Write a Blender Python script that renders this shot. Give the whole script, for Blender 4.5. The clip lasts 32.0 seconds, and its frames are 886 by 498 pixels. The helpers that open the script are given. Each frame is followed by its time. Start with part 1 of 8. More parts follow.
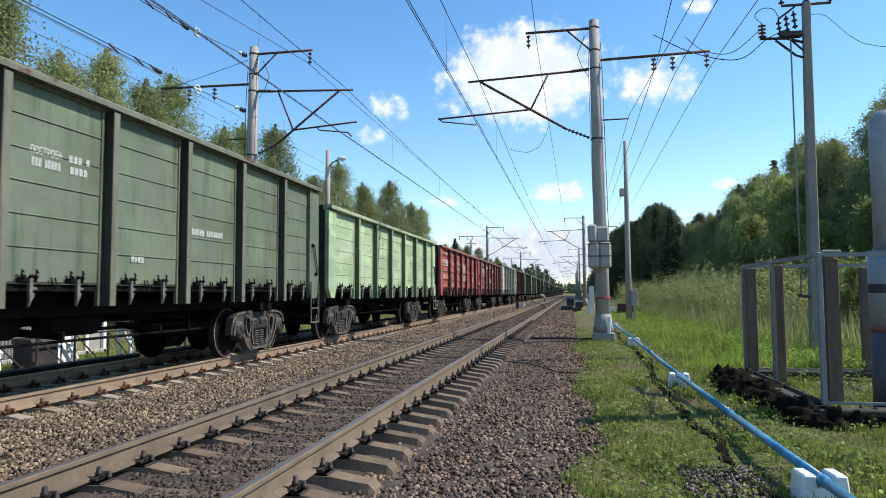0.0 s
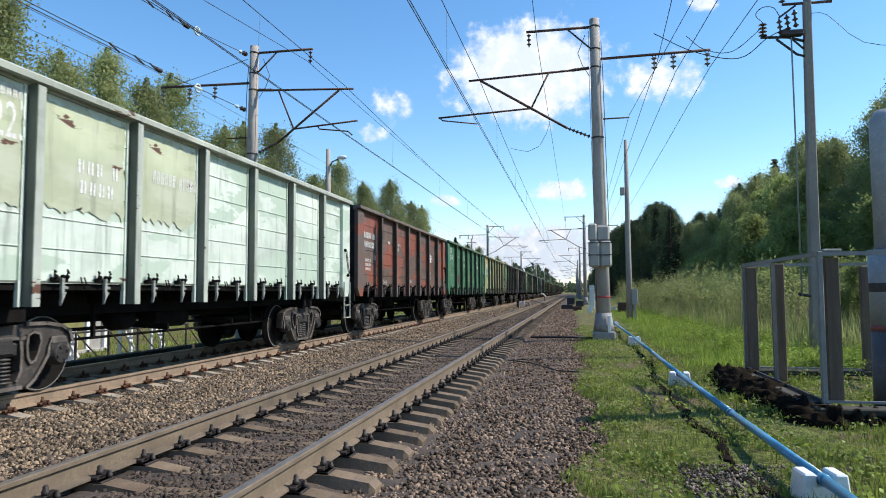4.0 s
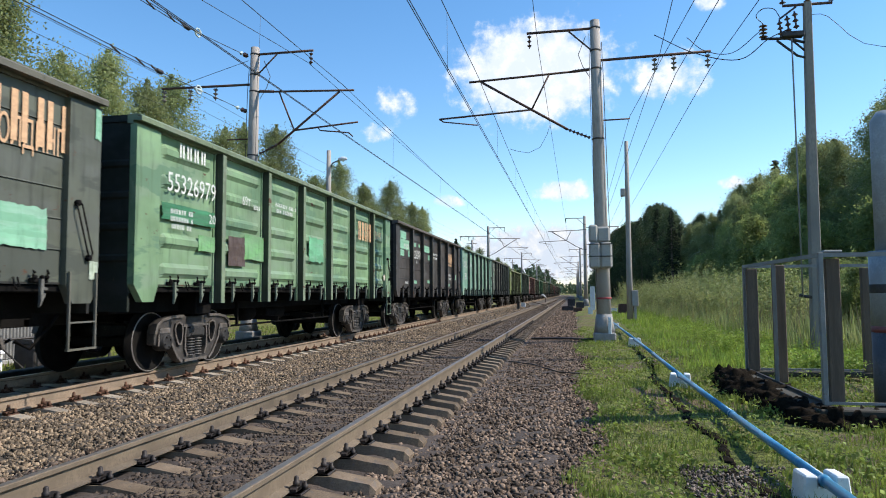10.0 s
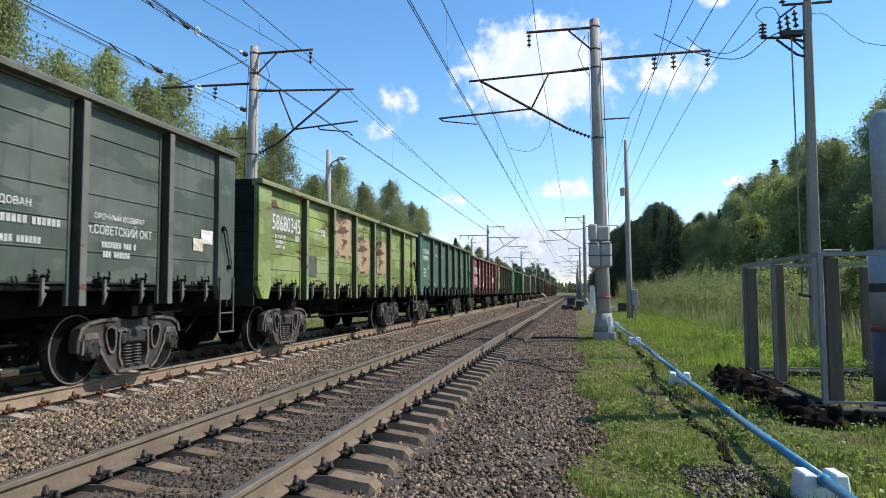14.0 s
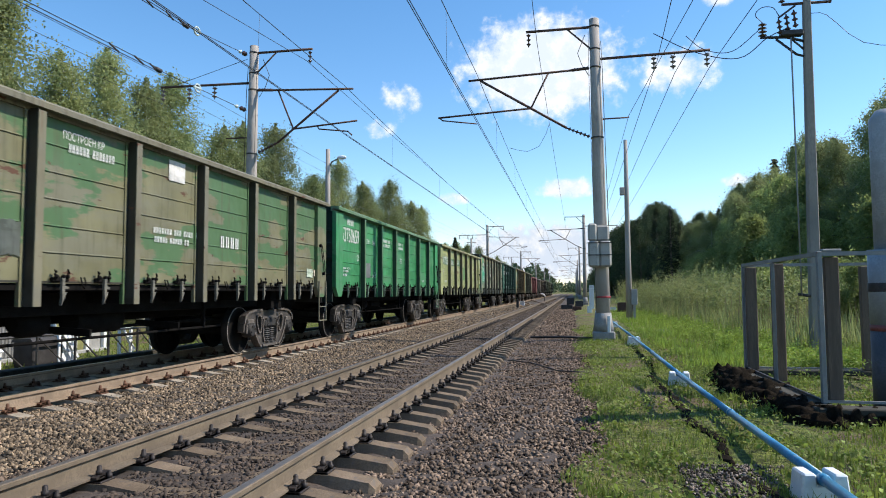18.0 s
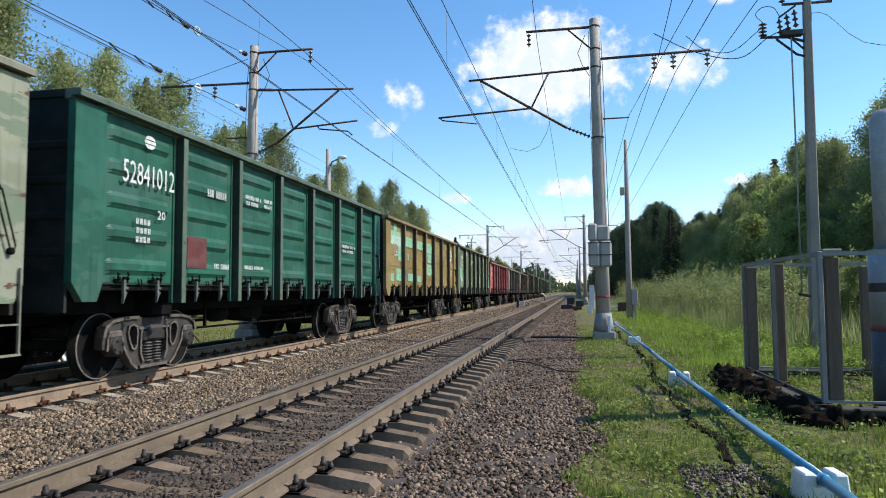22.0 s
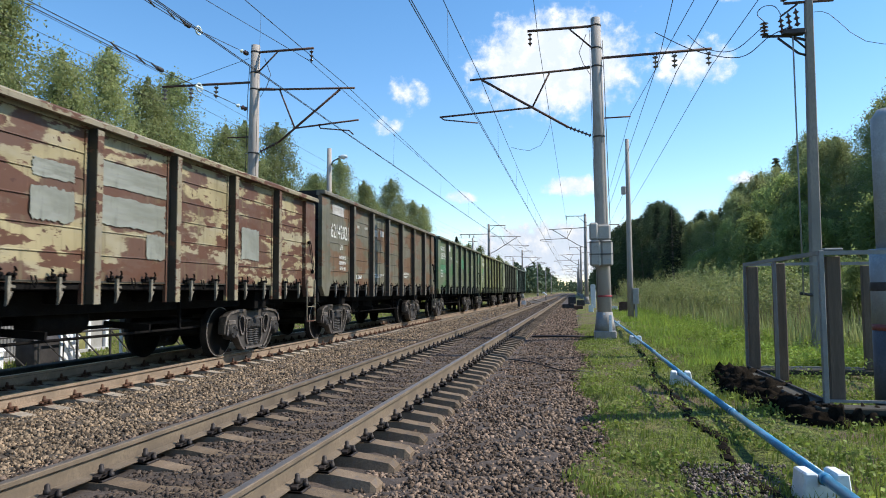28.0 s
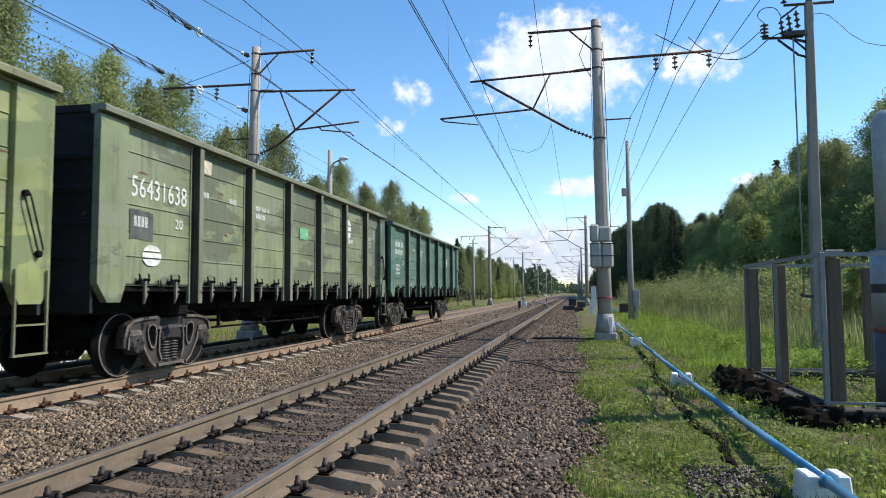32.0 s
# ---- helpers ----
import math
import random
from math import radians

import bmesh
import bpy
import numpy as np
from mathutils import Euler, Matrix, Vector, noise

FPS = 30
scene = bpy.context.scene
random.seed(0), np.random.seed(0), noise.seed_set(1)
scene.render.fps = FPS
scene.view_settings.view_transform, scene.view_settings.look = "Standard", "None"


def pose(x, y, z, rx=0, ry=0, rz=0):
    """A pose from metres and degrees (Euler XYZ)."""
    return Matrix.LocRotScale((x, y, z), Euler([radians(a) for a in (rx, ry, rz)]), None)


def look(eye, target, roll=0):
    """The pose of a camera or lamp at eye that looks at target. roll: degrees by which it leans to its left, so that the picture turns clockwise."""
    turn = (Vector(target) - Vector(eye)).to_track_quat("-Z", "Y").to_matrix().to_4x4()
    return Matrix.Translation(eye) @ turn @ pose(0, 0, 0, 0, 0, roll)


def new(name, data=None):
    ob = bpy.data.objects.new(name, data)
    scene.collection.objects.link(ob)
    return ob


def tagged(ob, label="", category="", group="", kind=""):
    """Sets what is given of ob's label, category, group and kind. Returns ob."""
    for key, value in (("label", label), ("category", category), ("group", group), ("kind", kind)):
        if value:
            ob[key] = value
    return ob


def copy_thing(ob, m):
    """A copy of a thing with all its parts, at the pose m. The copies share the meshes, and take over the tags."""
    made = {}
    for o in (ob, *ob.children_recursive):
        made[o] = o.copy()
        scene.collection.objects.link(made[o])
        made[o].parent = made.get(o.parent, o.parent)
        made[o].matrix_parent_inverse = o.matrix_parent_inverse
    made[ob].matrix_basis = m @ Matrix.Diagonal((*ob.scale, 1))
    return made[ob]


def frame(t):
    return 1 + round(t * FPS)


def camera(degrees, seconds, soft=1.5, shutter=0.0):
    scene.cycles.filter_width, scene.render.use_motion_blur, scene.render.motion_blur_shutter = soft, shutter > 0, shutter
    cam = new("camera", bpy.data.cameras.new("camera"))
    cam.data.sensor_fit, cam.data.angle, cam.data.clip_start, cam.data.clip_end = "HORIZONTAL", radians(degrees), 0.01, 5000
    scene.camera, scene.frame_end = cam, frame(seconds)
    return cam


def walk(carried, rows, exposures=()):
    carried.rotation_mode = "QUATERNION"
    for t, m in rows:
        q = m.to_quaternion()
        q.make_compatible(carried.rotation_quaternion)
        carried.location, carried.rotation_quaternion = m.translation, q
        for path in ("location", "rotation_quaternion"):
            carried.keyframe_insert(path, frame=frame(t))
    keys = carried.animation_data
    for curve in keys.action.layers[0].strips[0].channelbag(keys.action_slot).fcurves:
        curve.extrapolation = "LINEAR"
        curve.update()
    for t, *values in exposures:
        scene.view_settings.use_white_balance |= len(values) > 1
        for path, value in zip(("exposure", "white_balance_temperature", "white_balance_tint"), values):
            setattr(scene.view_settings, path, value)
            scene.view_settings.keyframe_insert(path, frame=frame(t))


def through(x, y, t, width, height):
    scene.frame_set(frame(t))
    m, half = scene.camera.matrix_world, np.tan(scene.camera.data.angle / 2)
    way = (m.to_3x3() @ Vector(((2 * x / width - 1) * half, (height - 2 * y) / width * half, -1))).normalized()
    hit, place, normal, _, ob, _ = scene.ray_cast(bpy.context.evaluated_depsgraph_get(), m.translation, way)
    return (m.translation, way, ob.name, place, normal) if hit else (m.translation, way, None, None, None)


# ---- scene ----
# ---------------------------------------------------------------- camera
EYE = (0.0, 0.0, 1.226)
YAW, PITCH, ROLL, FOCAL = 0.1920, 0.0654, -0.34, 1196.5


def aim(dx, dy):
    """The camera's pose on its tripod, swayed by a few thousandths of a radian."""
    yaw, pitch = YAW + dx / FOCAL, PITCH + dy / FOCAL
    way = Vector((-math.sin(yaw) * math.cos(pitch), math.cos(yaw) * math.cos(pitch), math.sin(pitch)))
    return look(EYE, Vector(EYE) + way, ROLL)


cam = camera(66.47, 32.0, soft=1.0, shutter=0.06)
walk(cam, [(t, aim(dx, dy)) for t, dx, dy in (
    (0, -3.6, 0.2), (1, -4.2, -0.4), (2, -3.8, -1.3), (3, -3.7, -1.4), (4, -2.8, -1.7), (5.5, -2.3, -1.9), (6, -1.9, -1.3),
    (7, -0.8, -0.3), (8, -0.7, 0.0), (9, -0.7, 0.4), (10, -1.9, 0.6), (11, -2.9, 0.5), (12, -3.4, 0.1), (13, -3.5, -0.6),
    (14, -2.5, -1.0), (15, -1.8, -0.9), (16.5, -2.4, -0.8), (17, -2.9, -1.3), (18, -3.3, -1.7), (19, -4.0, -1.4), (20, -4.3, -1.7),
    (21, -3.4, -1.9), (22, -2.9, -1.8), (23, -2.1, -1.6), (24, -2.1, -1.6), (25, -1.8, -2.6), (26.5, -1.3, -2.9), (28, -0.8, -3.1),
    (29, -0.7, -3.0), (30, -0.2, -2.3), (31, 0.1, -1.8), (32, 0.0, 0.0))], exposures=[(0, 0.37, 6450, 10), (32, 0.37, 6450, 10)])

# ---------------------------------------------------------------- daylight
SUN_AZ, SUN_EL = radians(13), radians(44)      # towards the sun: from +x, turned to +y; height
to_sun = Vector((math.cos(SUN_EL) * math.cos(SUN_AZ), math.cos(SUN_EL) * math.sin(SUN_AZ), math.sin(SUN_EL)))
world = bpy.data.worlds.new("sky")
scene.world = world
world.use_nodes = True
wn = world.node_tree
sky = wn.nodes.new("ShaderNodeTexSky")
sky.sky_type, sky.sun_disc = "NISHITA", False
sky.sun_elevation, sky.sun_rotation = SUN_EL, math.pi / 2 - SUN_AZ
sky.air_density, sky.dust_density, sky.ozone_density = 1.0, 0.15, 1.6
wn.nodes["Background"].inputs["Strength"].default_value = 0.155
vivid = wn.nodes.new("ShaderNodeHueSaturation")
vivid.inputs["Hue"].default_value, vivid.inputs["Saturation"].default_value, vivid.inputs["Value"].default_value = 0.4985, 1.25, 1.1
wn.links.new(sky.outputs[0], vivid.inputs["Color"])
wn.links.new(vivid.outputs[0], wn.nodes["Background"].inputs["Color"])
sun = new("sun", bpy.data.lights.new("sun", "SUN"))
sun.data.energy, sun.data.angle, sun.data.color = 4.7, radians(0.53), (1.0, 0.94, 0.84)
sun.matrix_world = look(tuple(to_sun * 50), (0, 0, 0))


# ---------------------------------------------------------------- mesh helpers
def box(bm, x0, x1, y0, y1, z0, z1, m=None):
    vs = [bm.verts.new((m @ Vector(c)) if m else c) for c in
          ((x0, y0, z0), (x1, y0, z0), (x1, y1, z0), (x0, y1, z0), (x0, y0, z1), (x1, y0, z1), (x1, y1, z1), (x0, y1, z1))]
    for f in ((3, 2, 1, 0), (4, 5, 6, 7), (0, 1, 5, 4), (1, 2, 6, 5), (2, 3, 7, 6), (3, 0, 4, 7)):
        bm.faces.new([vs[i] for i in f])
    return vs


def bevelled(bm, x0, x1, y0, y1, z0, z1, b=0.01, m=None):
    vs = box(bm, x0, x1, y0, y1, z0, z1, m)
    es = list({e for v in vs for e in v.link_edges})
    bmesh.ops.bevel(bm, geom=es, offset=b, segments=1, affect="EDGES")


def prism(bm, outline, a0, a1, axis="x", m=None):
    """An outline of two coordinates drawn along the third axis from a0 to a1."""
    def at(u, v, a):
        c = {"x": (a, u, v), "y": (u, a, v), "z": (u, v, a)}[axis]
        return (m @ Vector(c)) if m else c
    lo = [bm.verts.new(at(u, v, a0)) for u, v in outline]
    hi = [bm.verts.new(at(u, v, a1)) for u, v in outline]
    n = len(outline)
    fs = [bm.faces.new(lo), bm.faces.new(hi)]
    for i in range(n):
        fs.append(bm.faces.new((lo[i], lo[(i + 1) % n], hi[(i + 1) % n], hi[i])))
    bmesh.ops.recalc_face_normals(bm, faces=fs)


def tube(bm, pts, r, sides=8, caps=True):
    """A round bar through points; r is one radius or one for each point."""
    pts = [Vector(p) for p in pts]
    rs = r if isinstance(r, (list, tuple)) else [r] * len(pts)
    rings = []
    for i, p in enumerate(pts):
        d = (pts[min(i + 1, len(pts) - 1)] - pts[max(i - 1, 0)]).normalized()
        up = Vector((0, 0, 1)) if abs(d.z) < 0.9 else Vector((0, 1, 0))
        a = d.cross(up).normalized()
        b = d.cross(a)
        rings.append([bm.verts.new(p + (a * math.cos(k * math.tau / sides) + b * math.sin(k * math.tau / sides)) * rs[i]) for k in range(sides)])
    fs = []
    for p, q in zip(rings, rings[1:]):
        for k in range(sides):
            f = bm.faces.new((p[k], p[(k + 1) % sides], q[(k + 1) % sides], q[k]))
            f.smooth = True
            fs.append(f)
    if caps:
        fs += [bm.faces.new(rings[0]), bm.faces.new(rings[-1])]
    bmesh.ops.recalc_face_normals(bm, faces=fs)


def bar(bm, a, b, w, h, up=(0, 0, 1)):
    """A square bar from a to b, w wide and h high."""
    a, b = Vector(a), Vector(b)
    d = (b - a).normalized()
    s = d.cross(Vector(up))
    s = s.normalized() if s.length > 1e-4 else Vector((1, 0, 0))
    u = s.cross(d)
    m = Matrix((s, d, u)).transposed().to_4x4()
    m.translation = a
    box(bm, -w / 2, w / 2, 0, (b - a).length, -h / 2, h / 2, m)


def lathe(bm, profile, m, sides=16):
    """A turned body: (radius, height) pairs about the z axis of m."""
    rings = [[bm.verts.new(m @ Vector((r * math.cos(k * math.tau / sides), r * math.sin(k * math.tau / sides), z))) for k in range(sides)] for r, z in profile]
    fs = []
    for p, q in zip(rings, rings[1:]):
        for k in range(sides):
            f = bm.faces.new((p[k], p[(k + 1) % sides], q[(k + 1) % sides], q[k]))
            f.smooth = True
            fs.append(f)
    fs += [bm.faces.new(rings[0]), bm.faces.new(rings[-1])]
    bmesh.ops.recalc_face_normals(bm, faces=fs)


def mesh_of(name, bm):
    me = bpy.data.meshes.new(name)
    bm.to_mesh(me)
    bm.free()
    return me


def part(name, bm, material, parent, label="", at=None):
    """Links a bmesh or a mesh as one object under a thing or a part."""
    me = bm if isinstance(bm, bpy.types.Mesh) else mesh_of(name, bm)
    ob = new(name, me)
    if material and not me.materials:
        me.materials.append(material)
    if at is not None:
        ob.matrix_basis = at
    ob.parent = parent
    if label:
        ob["label"] = label
    return ob


def painted(ob, material):
    """Gives an object that shares its mesh a material of its own."""
    if not ob.data.materials:
        ob.data.materials.append(None)
    ob.material_slots[0].link = "OBJECT"
    ob.material_slots[0].material = material
    return ob


def empty(name, m, label, category, group="", kind=""):
    ob = new(name)
    ob.empty_display_size = 0.2
    ob.matrix_basis = m
    return tagged(ob, label, category, group, kind)


def raw_mesh(name, verts, faces, material=None):
    """A mesh from computed arrays; faces all have the same number of corners."""
    verts, faces = np.asarray(verts, np.float32), np.asarray(faces, np.int32)
    me = bpy.data.meshes.new(name)
    n, k = faces.shape
    me.vertices.add(len(verts))
    me.vertices.foreach_set("co", verts.ravel())
    me.loops.add(n * k)
    me.loops.foreach_set("vertex_index", faces.ravel())
    me.polygons.add(n)
    me.polygons.foreach_set("loop_start", np.arange(0, n * k, k, dtype=np.int32))
    me.update(calc_edges=True)
    if material:
        me.materials.append(material)
    return me


# ---------------------------------------------------------------- materials
def nodes_of(name):
    m = bpy.data.materials.new(name)
    m.use_nodes = True
    return m, m.node_tree, m.node_tree.nodes["Principled BSDF"]


def noise_at(nt, vec, scale, detail=4.0, rough=0.55):
    n = nt.nodes.new("ShaderNodeTexNoise")
    n.inputs["Scale"].default_value, n.inputs["Detail"].default_value, n.inputs["Roughness"].default_value = scale, detail, rough
    nt.links.new(vec, n.inputs["Vector"])
    return n.outputs["Fac"]


def ramp(nt, fac, lo, hi):
    """0 below lo, 1 above hi."""
    r = nt.nodes.new("ShaderNodeMapRange")
    r.inputs["From Min"].default_value, r.inputs["From Max"].default_value = lo, hi
    r.interpolation_type = "SMOOTHSTEP"
    nt.links.new(fac, r.inputs["Value"])
    return r.outputs["Result"]


def mixed(nt, fac, a, b):
    n = nt.nodes.new("ShaderNodeMix")
    n.data_type = "RGBA"
    for sock, v in ((n.inputs[0], fac), (n.inputs[6], a), (n.inputs[7], b)):
        if hasattr(v, "is_output"):
            nt.links.new(v, sock)
        elif isinstance(v, (int, float)):
            sock.default_value = v
        else:
            sock.default_value = (*v, 1)
    return n.outputs[2]


def bumped(nt, bsdf, fac, strength, distance=0.01):
    b = nt.nodes.new("ShaderNodeBump")
    b.inputs["Strength"].default_value, b.inputs["Distance"].default_value = strength, distance
    nt.links.new(fac, b.inputs["Height"])
    nt.links.new(b.outputs[0], bsdf.inputs["Normal"])


def shade(c, k):
    return tuple(min(1.0, v * k) for v in c)


def coords(nt, stretch=(1, 1, 1), shift=(0, 0, 0)):
    tc, mp = nt.nodes.new("ShaderNodeTexCoord"), nt.nodes.new("ShaderNodeMapping")
    mp.inputs["Scale"].default_value, mp.inputs["Location"].default_value = stretch, shift
    nt.links.new(tc.outputs["Object"], mp.inputs["Vector"])
    return mp.outputs[0]


def plain(name, base, rough=0.7, metal=0.0, var=0.3, scale=3.0, fine=40.0, bump=0.25, stain=None, stain_lo=0.55, stain_hi=0.7, vary=0.0, island=0.0, stretch=(1, 1, 1), spec=0.5):
    """A surface with coarse and fine variation, an optional stain colour, and variation from piece to piece."""
    m, nt, bs = nodes_of(name)
    v = coords(nt, stretch)
    big, small = noise_at(nt, v, scale), noise_at(nt, v, fine, 3.0)
    col = mixed(nt, ramp(nt, big, 0.3, 0.7), shade(base, 1 - var), shade(base, 1 + var))
    col = mixed(nt, ramp(nt, small, 0.35, 0.75), col, shade(base, 1 - var * 0.8))
    if stain:
        col = mixed(nt, ramp(nt, noise_at(nt, v, scale * 1.7, 6.0, 0.65), stain_lo, stain_hi), col, stain)
    for amount, kind in ((vary, "ShaderNodeObjectInfo"), (island, "ShaderNodeNewGeometry")):
        if amount:
            info, hsv = nt.nodes.new(kind), nt.nodes.new("ShaderNodeHueSaturation")
            mr = nt.nodes.new("ShaderNodeMapRange")
            mr.inputs["To Min"].default_value, mr.inputs["To Max"].default_value = 1 - amount, 1 + amount
            nt.links.new(info.outputs["Random" if amount is vary and kind.endswith("Info") else "Random Per Island"], mr.inputs["Value"])
            nt.links.new(mr.outputs[0], hsv.inputs["Value"])
            nt.links.new(col, hsv.inputs["Color"])
            col = hsv.outputs[0]
    nt.links.new(col, bs.inputs["Base Color"])
    bs.inputs["Roughness"].default_value, bs.inputs["Metallic"].default_value = rough, metal
    bs.inputs["Specular IOR Level"].default_value = spec
    if bump:
        bumped(nt, bs, small, bump)
    return m


def leafy(name, base, dark, island=0.35, through=0.6):
    """Leaves: colour changes from leaf to leaf, and some light comes through."""
    m, nt, bs = nodes_of(name)
    info = nt.nodes.new("ShaderNodeNewGeometry")
    v = coords(nt)
    col = mixed(nt, ramp(nt, noise_at(nt, v, 0.6, 3.0), 0.35, 0.65), dark, base)
    col = mixed(nt, info.outputs["Random Per Island"], shade(base, 1 - island), col)
    oi, hsv = nt.nodes.new("ShaderNodeObjectInfo"), nt.nodes.new("ShaderNodeHueSaturation")
    mr = nt.nodes.new("ShaderNodeMapRange")
    mr.inputs["To Min"].default_value, mr.inputs["To Max"].default_value = 0.75, 1.25
    nt.links.new(oi.outputs["Random"], mr.inputs["Value"])
    nt.links.new(mr.outputs[0], hsv.inputs["Value"])
    nt.links.new(col, hsv.inputs["Color"])
    nt.links.new(hsv.outputs[0], bs.inputs["Base Color"])
    bs.inputs["Roughness"].default_value = 0.6
    bs.inputs["Specular IOR Level"].default_value = 0.25
    tr, mx = nt.nodes.new("ShaderNodeBsdfTranslucent"), nt.nodes.new("ShaderNodeMixShader")
    nt.links.new(hsv.outputs[0], tr.inputs["Color"])
    mx.inputs[0].default_value = through
    nt.links.new(bs.outputs[0], mx.inputs[1])
    nt.links.new(tr.outputs[0], mx.inputs[2])
    nt.links.new(mx.outputs[0], nt.nodes["Material Output"].inputs["Surface"])
    return m


M_BALLAST = plain("ballast_bed", (0.07, 0.051, 0.04), 0.95, var=0.45, scale=1.5, fine=28, bump=1.0)
M_STONE = plain("crushed_stone", (0.155, 0.110, 0.079), 0.95, var=0.3, scale=2, fine=50, bump=0.3, spec=0.2, island=0.92)
M_STONE_DARK = plain("oily_crushed_stone", (0.072, 0.049, 0.034), 0.85, var=0.3, scale=2, fine=50, bump=0.3, island=0.6)
M_STONE_TAN = plain("tan_crushed_stone", (0.19, 0.137, 0.088), 0.95, var=0.35, scale=2, fine=50, bump=0.3, island=0.95)
M_GRAVEL = plain("pale_gravel", (0.16, 0.13, 0.108), 0.95, var=0.3, scale=2, fine=50, bump=0.3, spec=0.2, island=0.8)
M_BED_TAN = plain("tan_ballast_bed", (0.085, 0.066, 0.05), 0.95, var=0.45, scale=1.5, fine=28, bump=1.0)
M_SLEEPER = plain("weathered_concrete", (0.16, 0.117, 0.08), 0.95, spec=0.1, var=0.25, scale=5, fine=60, bump=0.35, stain=(0.12, 0.10, 0.085), vary=0.25)
M_SLEEPER_TAN = plain("dusty_concrete", (0.32, 0.265, 0.205), 0.9, var=0.2, scale=5, fine=60, bump=0.3, stain=(0.25, 0.19, 0.13), vary=0.2)
M_RAIL = plain("rusty_rail_steel", (0.155, 0.115, 0.076), 0.85, 0.0, var=0.25, scale=3, fine=50, bump=0.15)
M_RAIL_ORANGE = plain("bright_rust_rail_steel", (0.235, 0.168, 0.112), 0.85, 0.0, var=0.25, scale=3, fine=50, bump=0.15)
M_RAIL_TOP = plain("polished_rail_head", (0.42, 0.41, 0.40), 0.32, 1.0, var=0.1, scale=8, fine=80, bump=0.03)
M_RAIL_TOP_DULL = plain("tarnished_rail_head", (0.24, 0.205, 0.175), 0.55, 0.75, var=0.2, scale=8, fine=80, bump=0.05)
M_FASTENER = plain("greasy_fastener_steel", (0.045, 0.035, 0.03), 0.6, 0.4, var=0.3, bump=0.2, vary=0.2)
M_FASTENER_RUST = plain("rusted_fastener_steel", (0.12, 0.055, 0.03), 0.75, 0.2, var=0.3, bump=0.2, vary=0.2)
M_POLE = plain("spun_concrete", (0.35, 0.31, 0.275), 0.85, var=0.15, scale=1.5, fine=30, bump=0.2, stain=(0.24, 0.21, 0.19), stretch=(1, 1, 0.3))
M_POLE_WORN = plain("weathered_spun_concrete", (0.25, 0.222, 0.195), 0.9, var=0.2, scale=1.5, fine=30, bump=0.2, stain=(0.17, 0.15, 0.13), stretch=(1, 1, 0.3))
M_POLE_FOOT = plain("painted_concrete_foot", (0.27, 0.255, 0.24), 0.85, var=0.2, scale=4, fine=40)
M_STEEL_DARK = plain("dark_painted_steel", (0.055, 0.05, 0.05), 0.6, 0.4, var=0.3, scale=6, bump=0.15)
M_RUST_STEEL = plain("rust_brown_steel", (0.11, 0.06, 0.045), 0.75, 0.3, var=0.3, scale=6, bump=0.2)
M_WIRE = plain("weathered_wire", (0.06, 0.055, 0.05), 0.55, 0.6, var=0.1, bump=0)
M_INSULATOR = plain("brown_glazed_porcelain", (0.07, 0.035, 0.025), 0.15, var=0.2, bump=0)
M_GREY_INS = plain("grey_glazed_porcelain", (0.20, 0.17, 0.155), 0.25, var=0.3, scale=12, bump=0)
M_GLASS_INS = plain("pale_glass_insulator", (0.55, 0.62, 0.60), 0.12, var=0.1, bump=0)
M_GREY_BOX = plain("grey_cabinet_paint", (0.36, 0.33, 0.295), 0.55, 0.0, var=0.12, scale=3, bump=0.08, stain=(0.22, 0.2, 0.18), stain_lo=0.6)
M_WHITE = plain("white_paint", (0.74, 0.75, 0.76), 0.6, var=0.12, scale=6, bump=0.1, stain=(0.45, 0.43, 0.4), stain_lo=0.58)
M_BLUE_PIPE = plain("blue_pipe_paint", (0.06, 0.25, 0.42), 0.3, var=0.3, scale=4, bump=0.05, stain=(0.20, 0.30, 0.36), stain_lo=0.56)
M_FENCE = plain("blue_grey_steel_paint", (0.215, 0.213, 0.205), 0.6, 0.1, var=0.15, scale=6, bump=0.1, stain=(0.2, 0.14, 0.1), stain_lo=0.62)
M_COLUMN = plain("pale_blue_grey_paint", (0.30, 0.315, 0.325), 0.6, 0.1, var=0.15, scale=6, bump=0.1, stain=(0.2, 0.14, 0.1), stain_lo=0.66)
M_WOOD = plain("weathered_wood", (0.125, 0.088, 0.062), 0.85, var=0.3, scale=3, fine=30, bump=0.4, stretch=(4, 4, 0.4))
M_DIRT_DARK = plain("near_black_earth", (0.017, 0.013, 0.009), 1.0, spec=0.05, var=0.5, scale=9, fine=40, bump=1.0)
M_CONCRETE = plain("old_concrete", (0.33, 0.32, 0.30), 0.9, var=0.2, scale=2, fine=30, bump=0.3, stain=(0.18, 0.17, 0.15))
M_KERB = plain("dirty_shaded_kerb_concrete", (0.05, 0.044, 0.032), 0.95, var=0.35, scale=4, fine=30, bump=0.4, stain=(0.05, 0.05, 0.03))
M_BARK = plain("bark", (0.16, 0.13, 0.10), 0.9, var=0.4, scale=3, fine=15, bump=0.6, stretch=(1, 1, 0.3))
M_BIRCH = plain("birch_bark", (0.55, 0.53, 0.48), 0.8, var=0.2, scale=2, fine=15, bump=0.3, stain=(0.08, 0.07, 0.06), stain_lo=0.58, stain_hi=0.62, stretch=(0.6, 0.6, 3))
M_LEAF_BIRCH = leafy("birch_leaves", (0.36, 0.39, 0.17), (0.23, 0.27, 0.115))
M_LEAF_ASPEN = leafy("aspen_leaves", (0.33, 0.37, 0.16), (0.21, 0.255, 0.105))
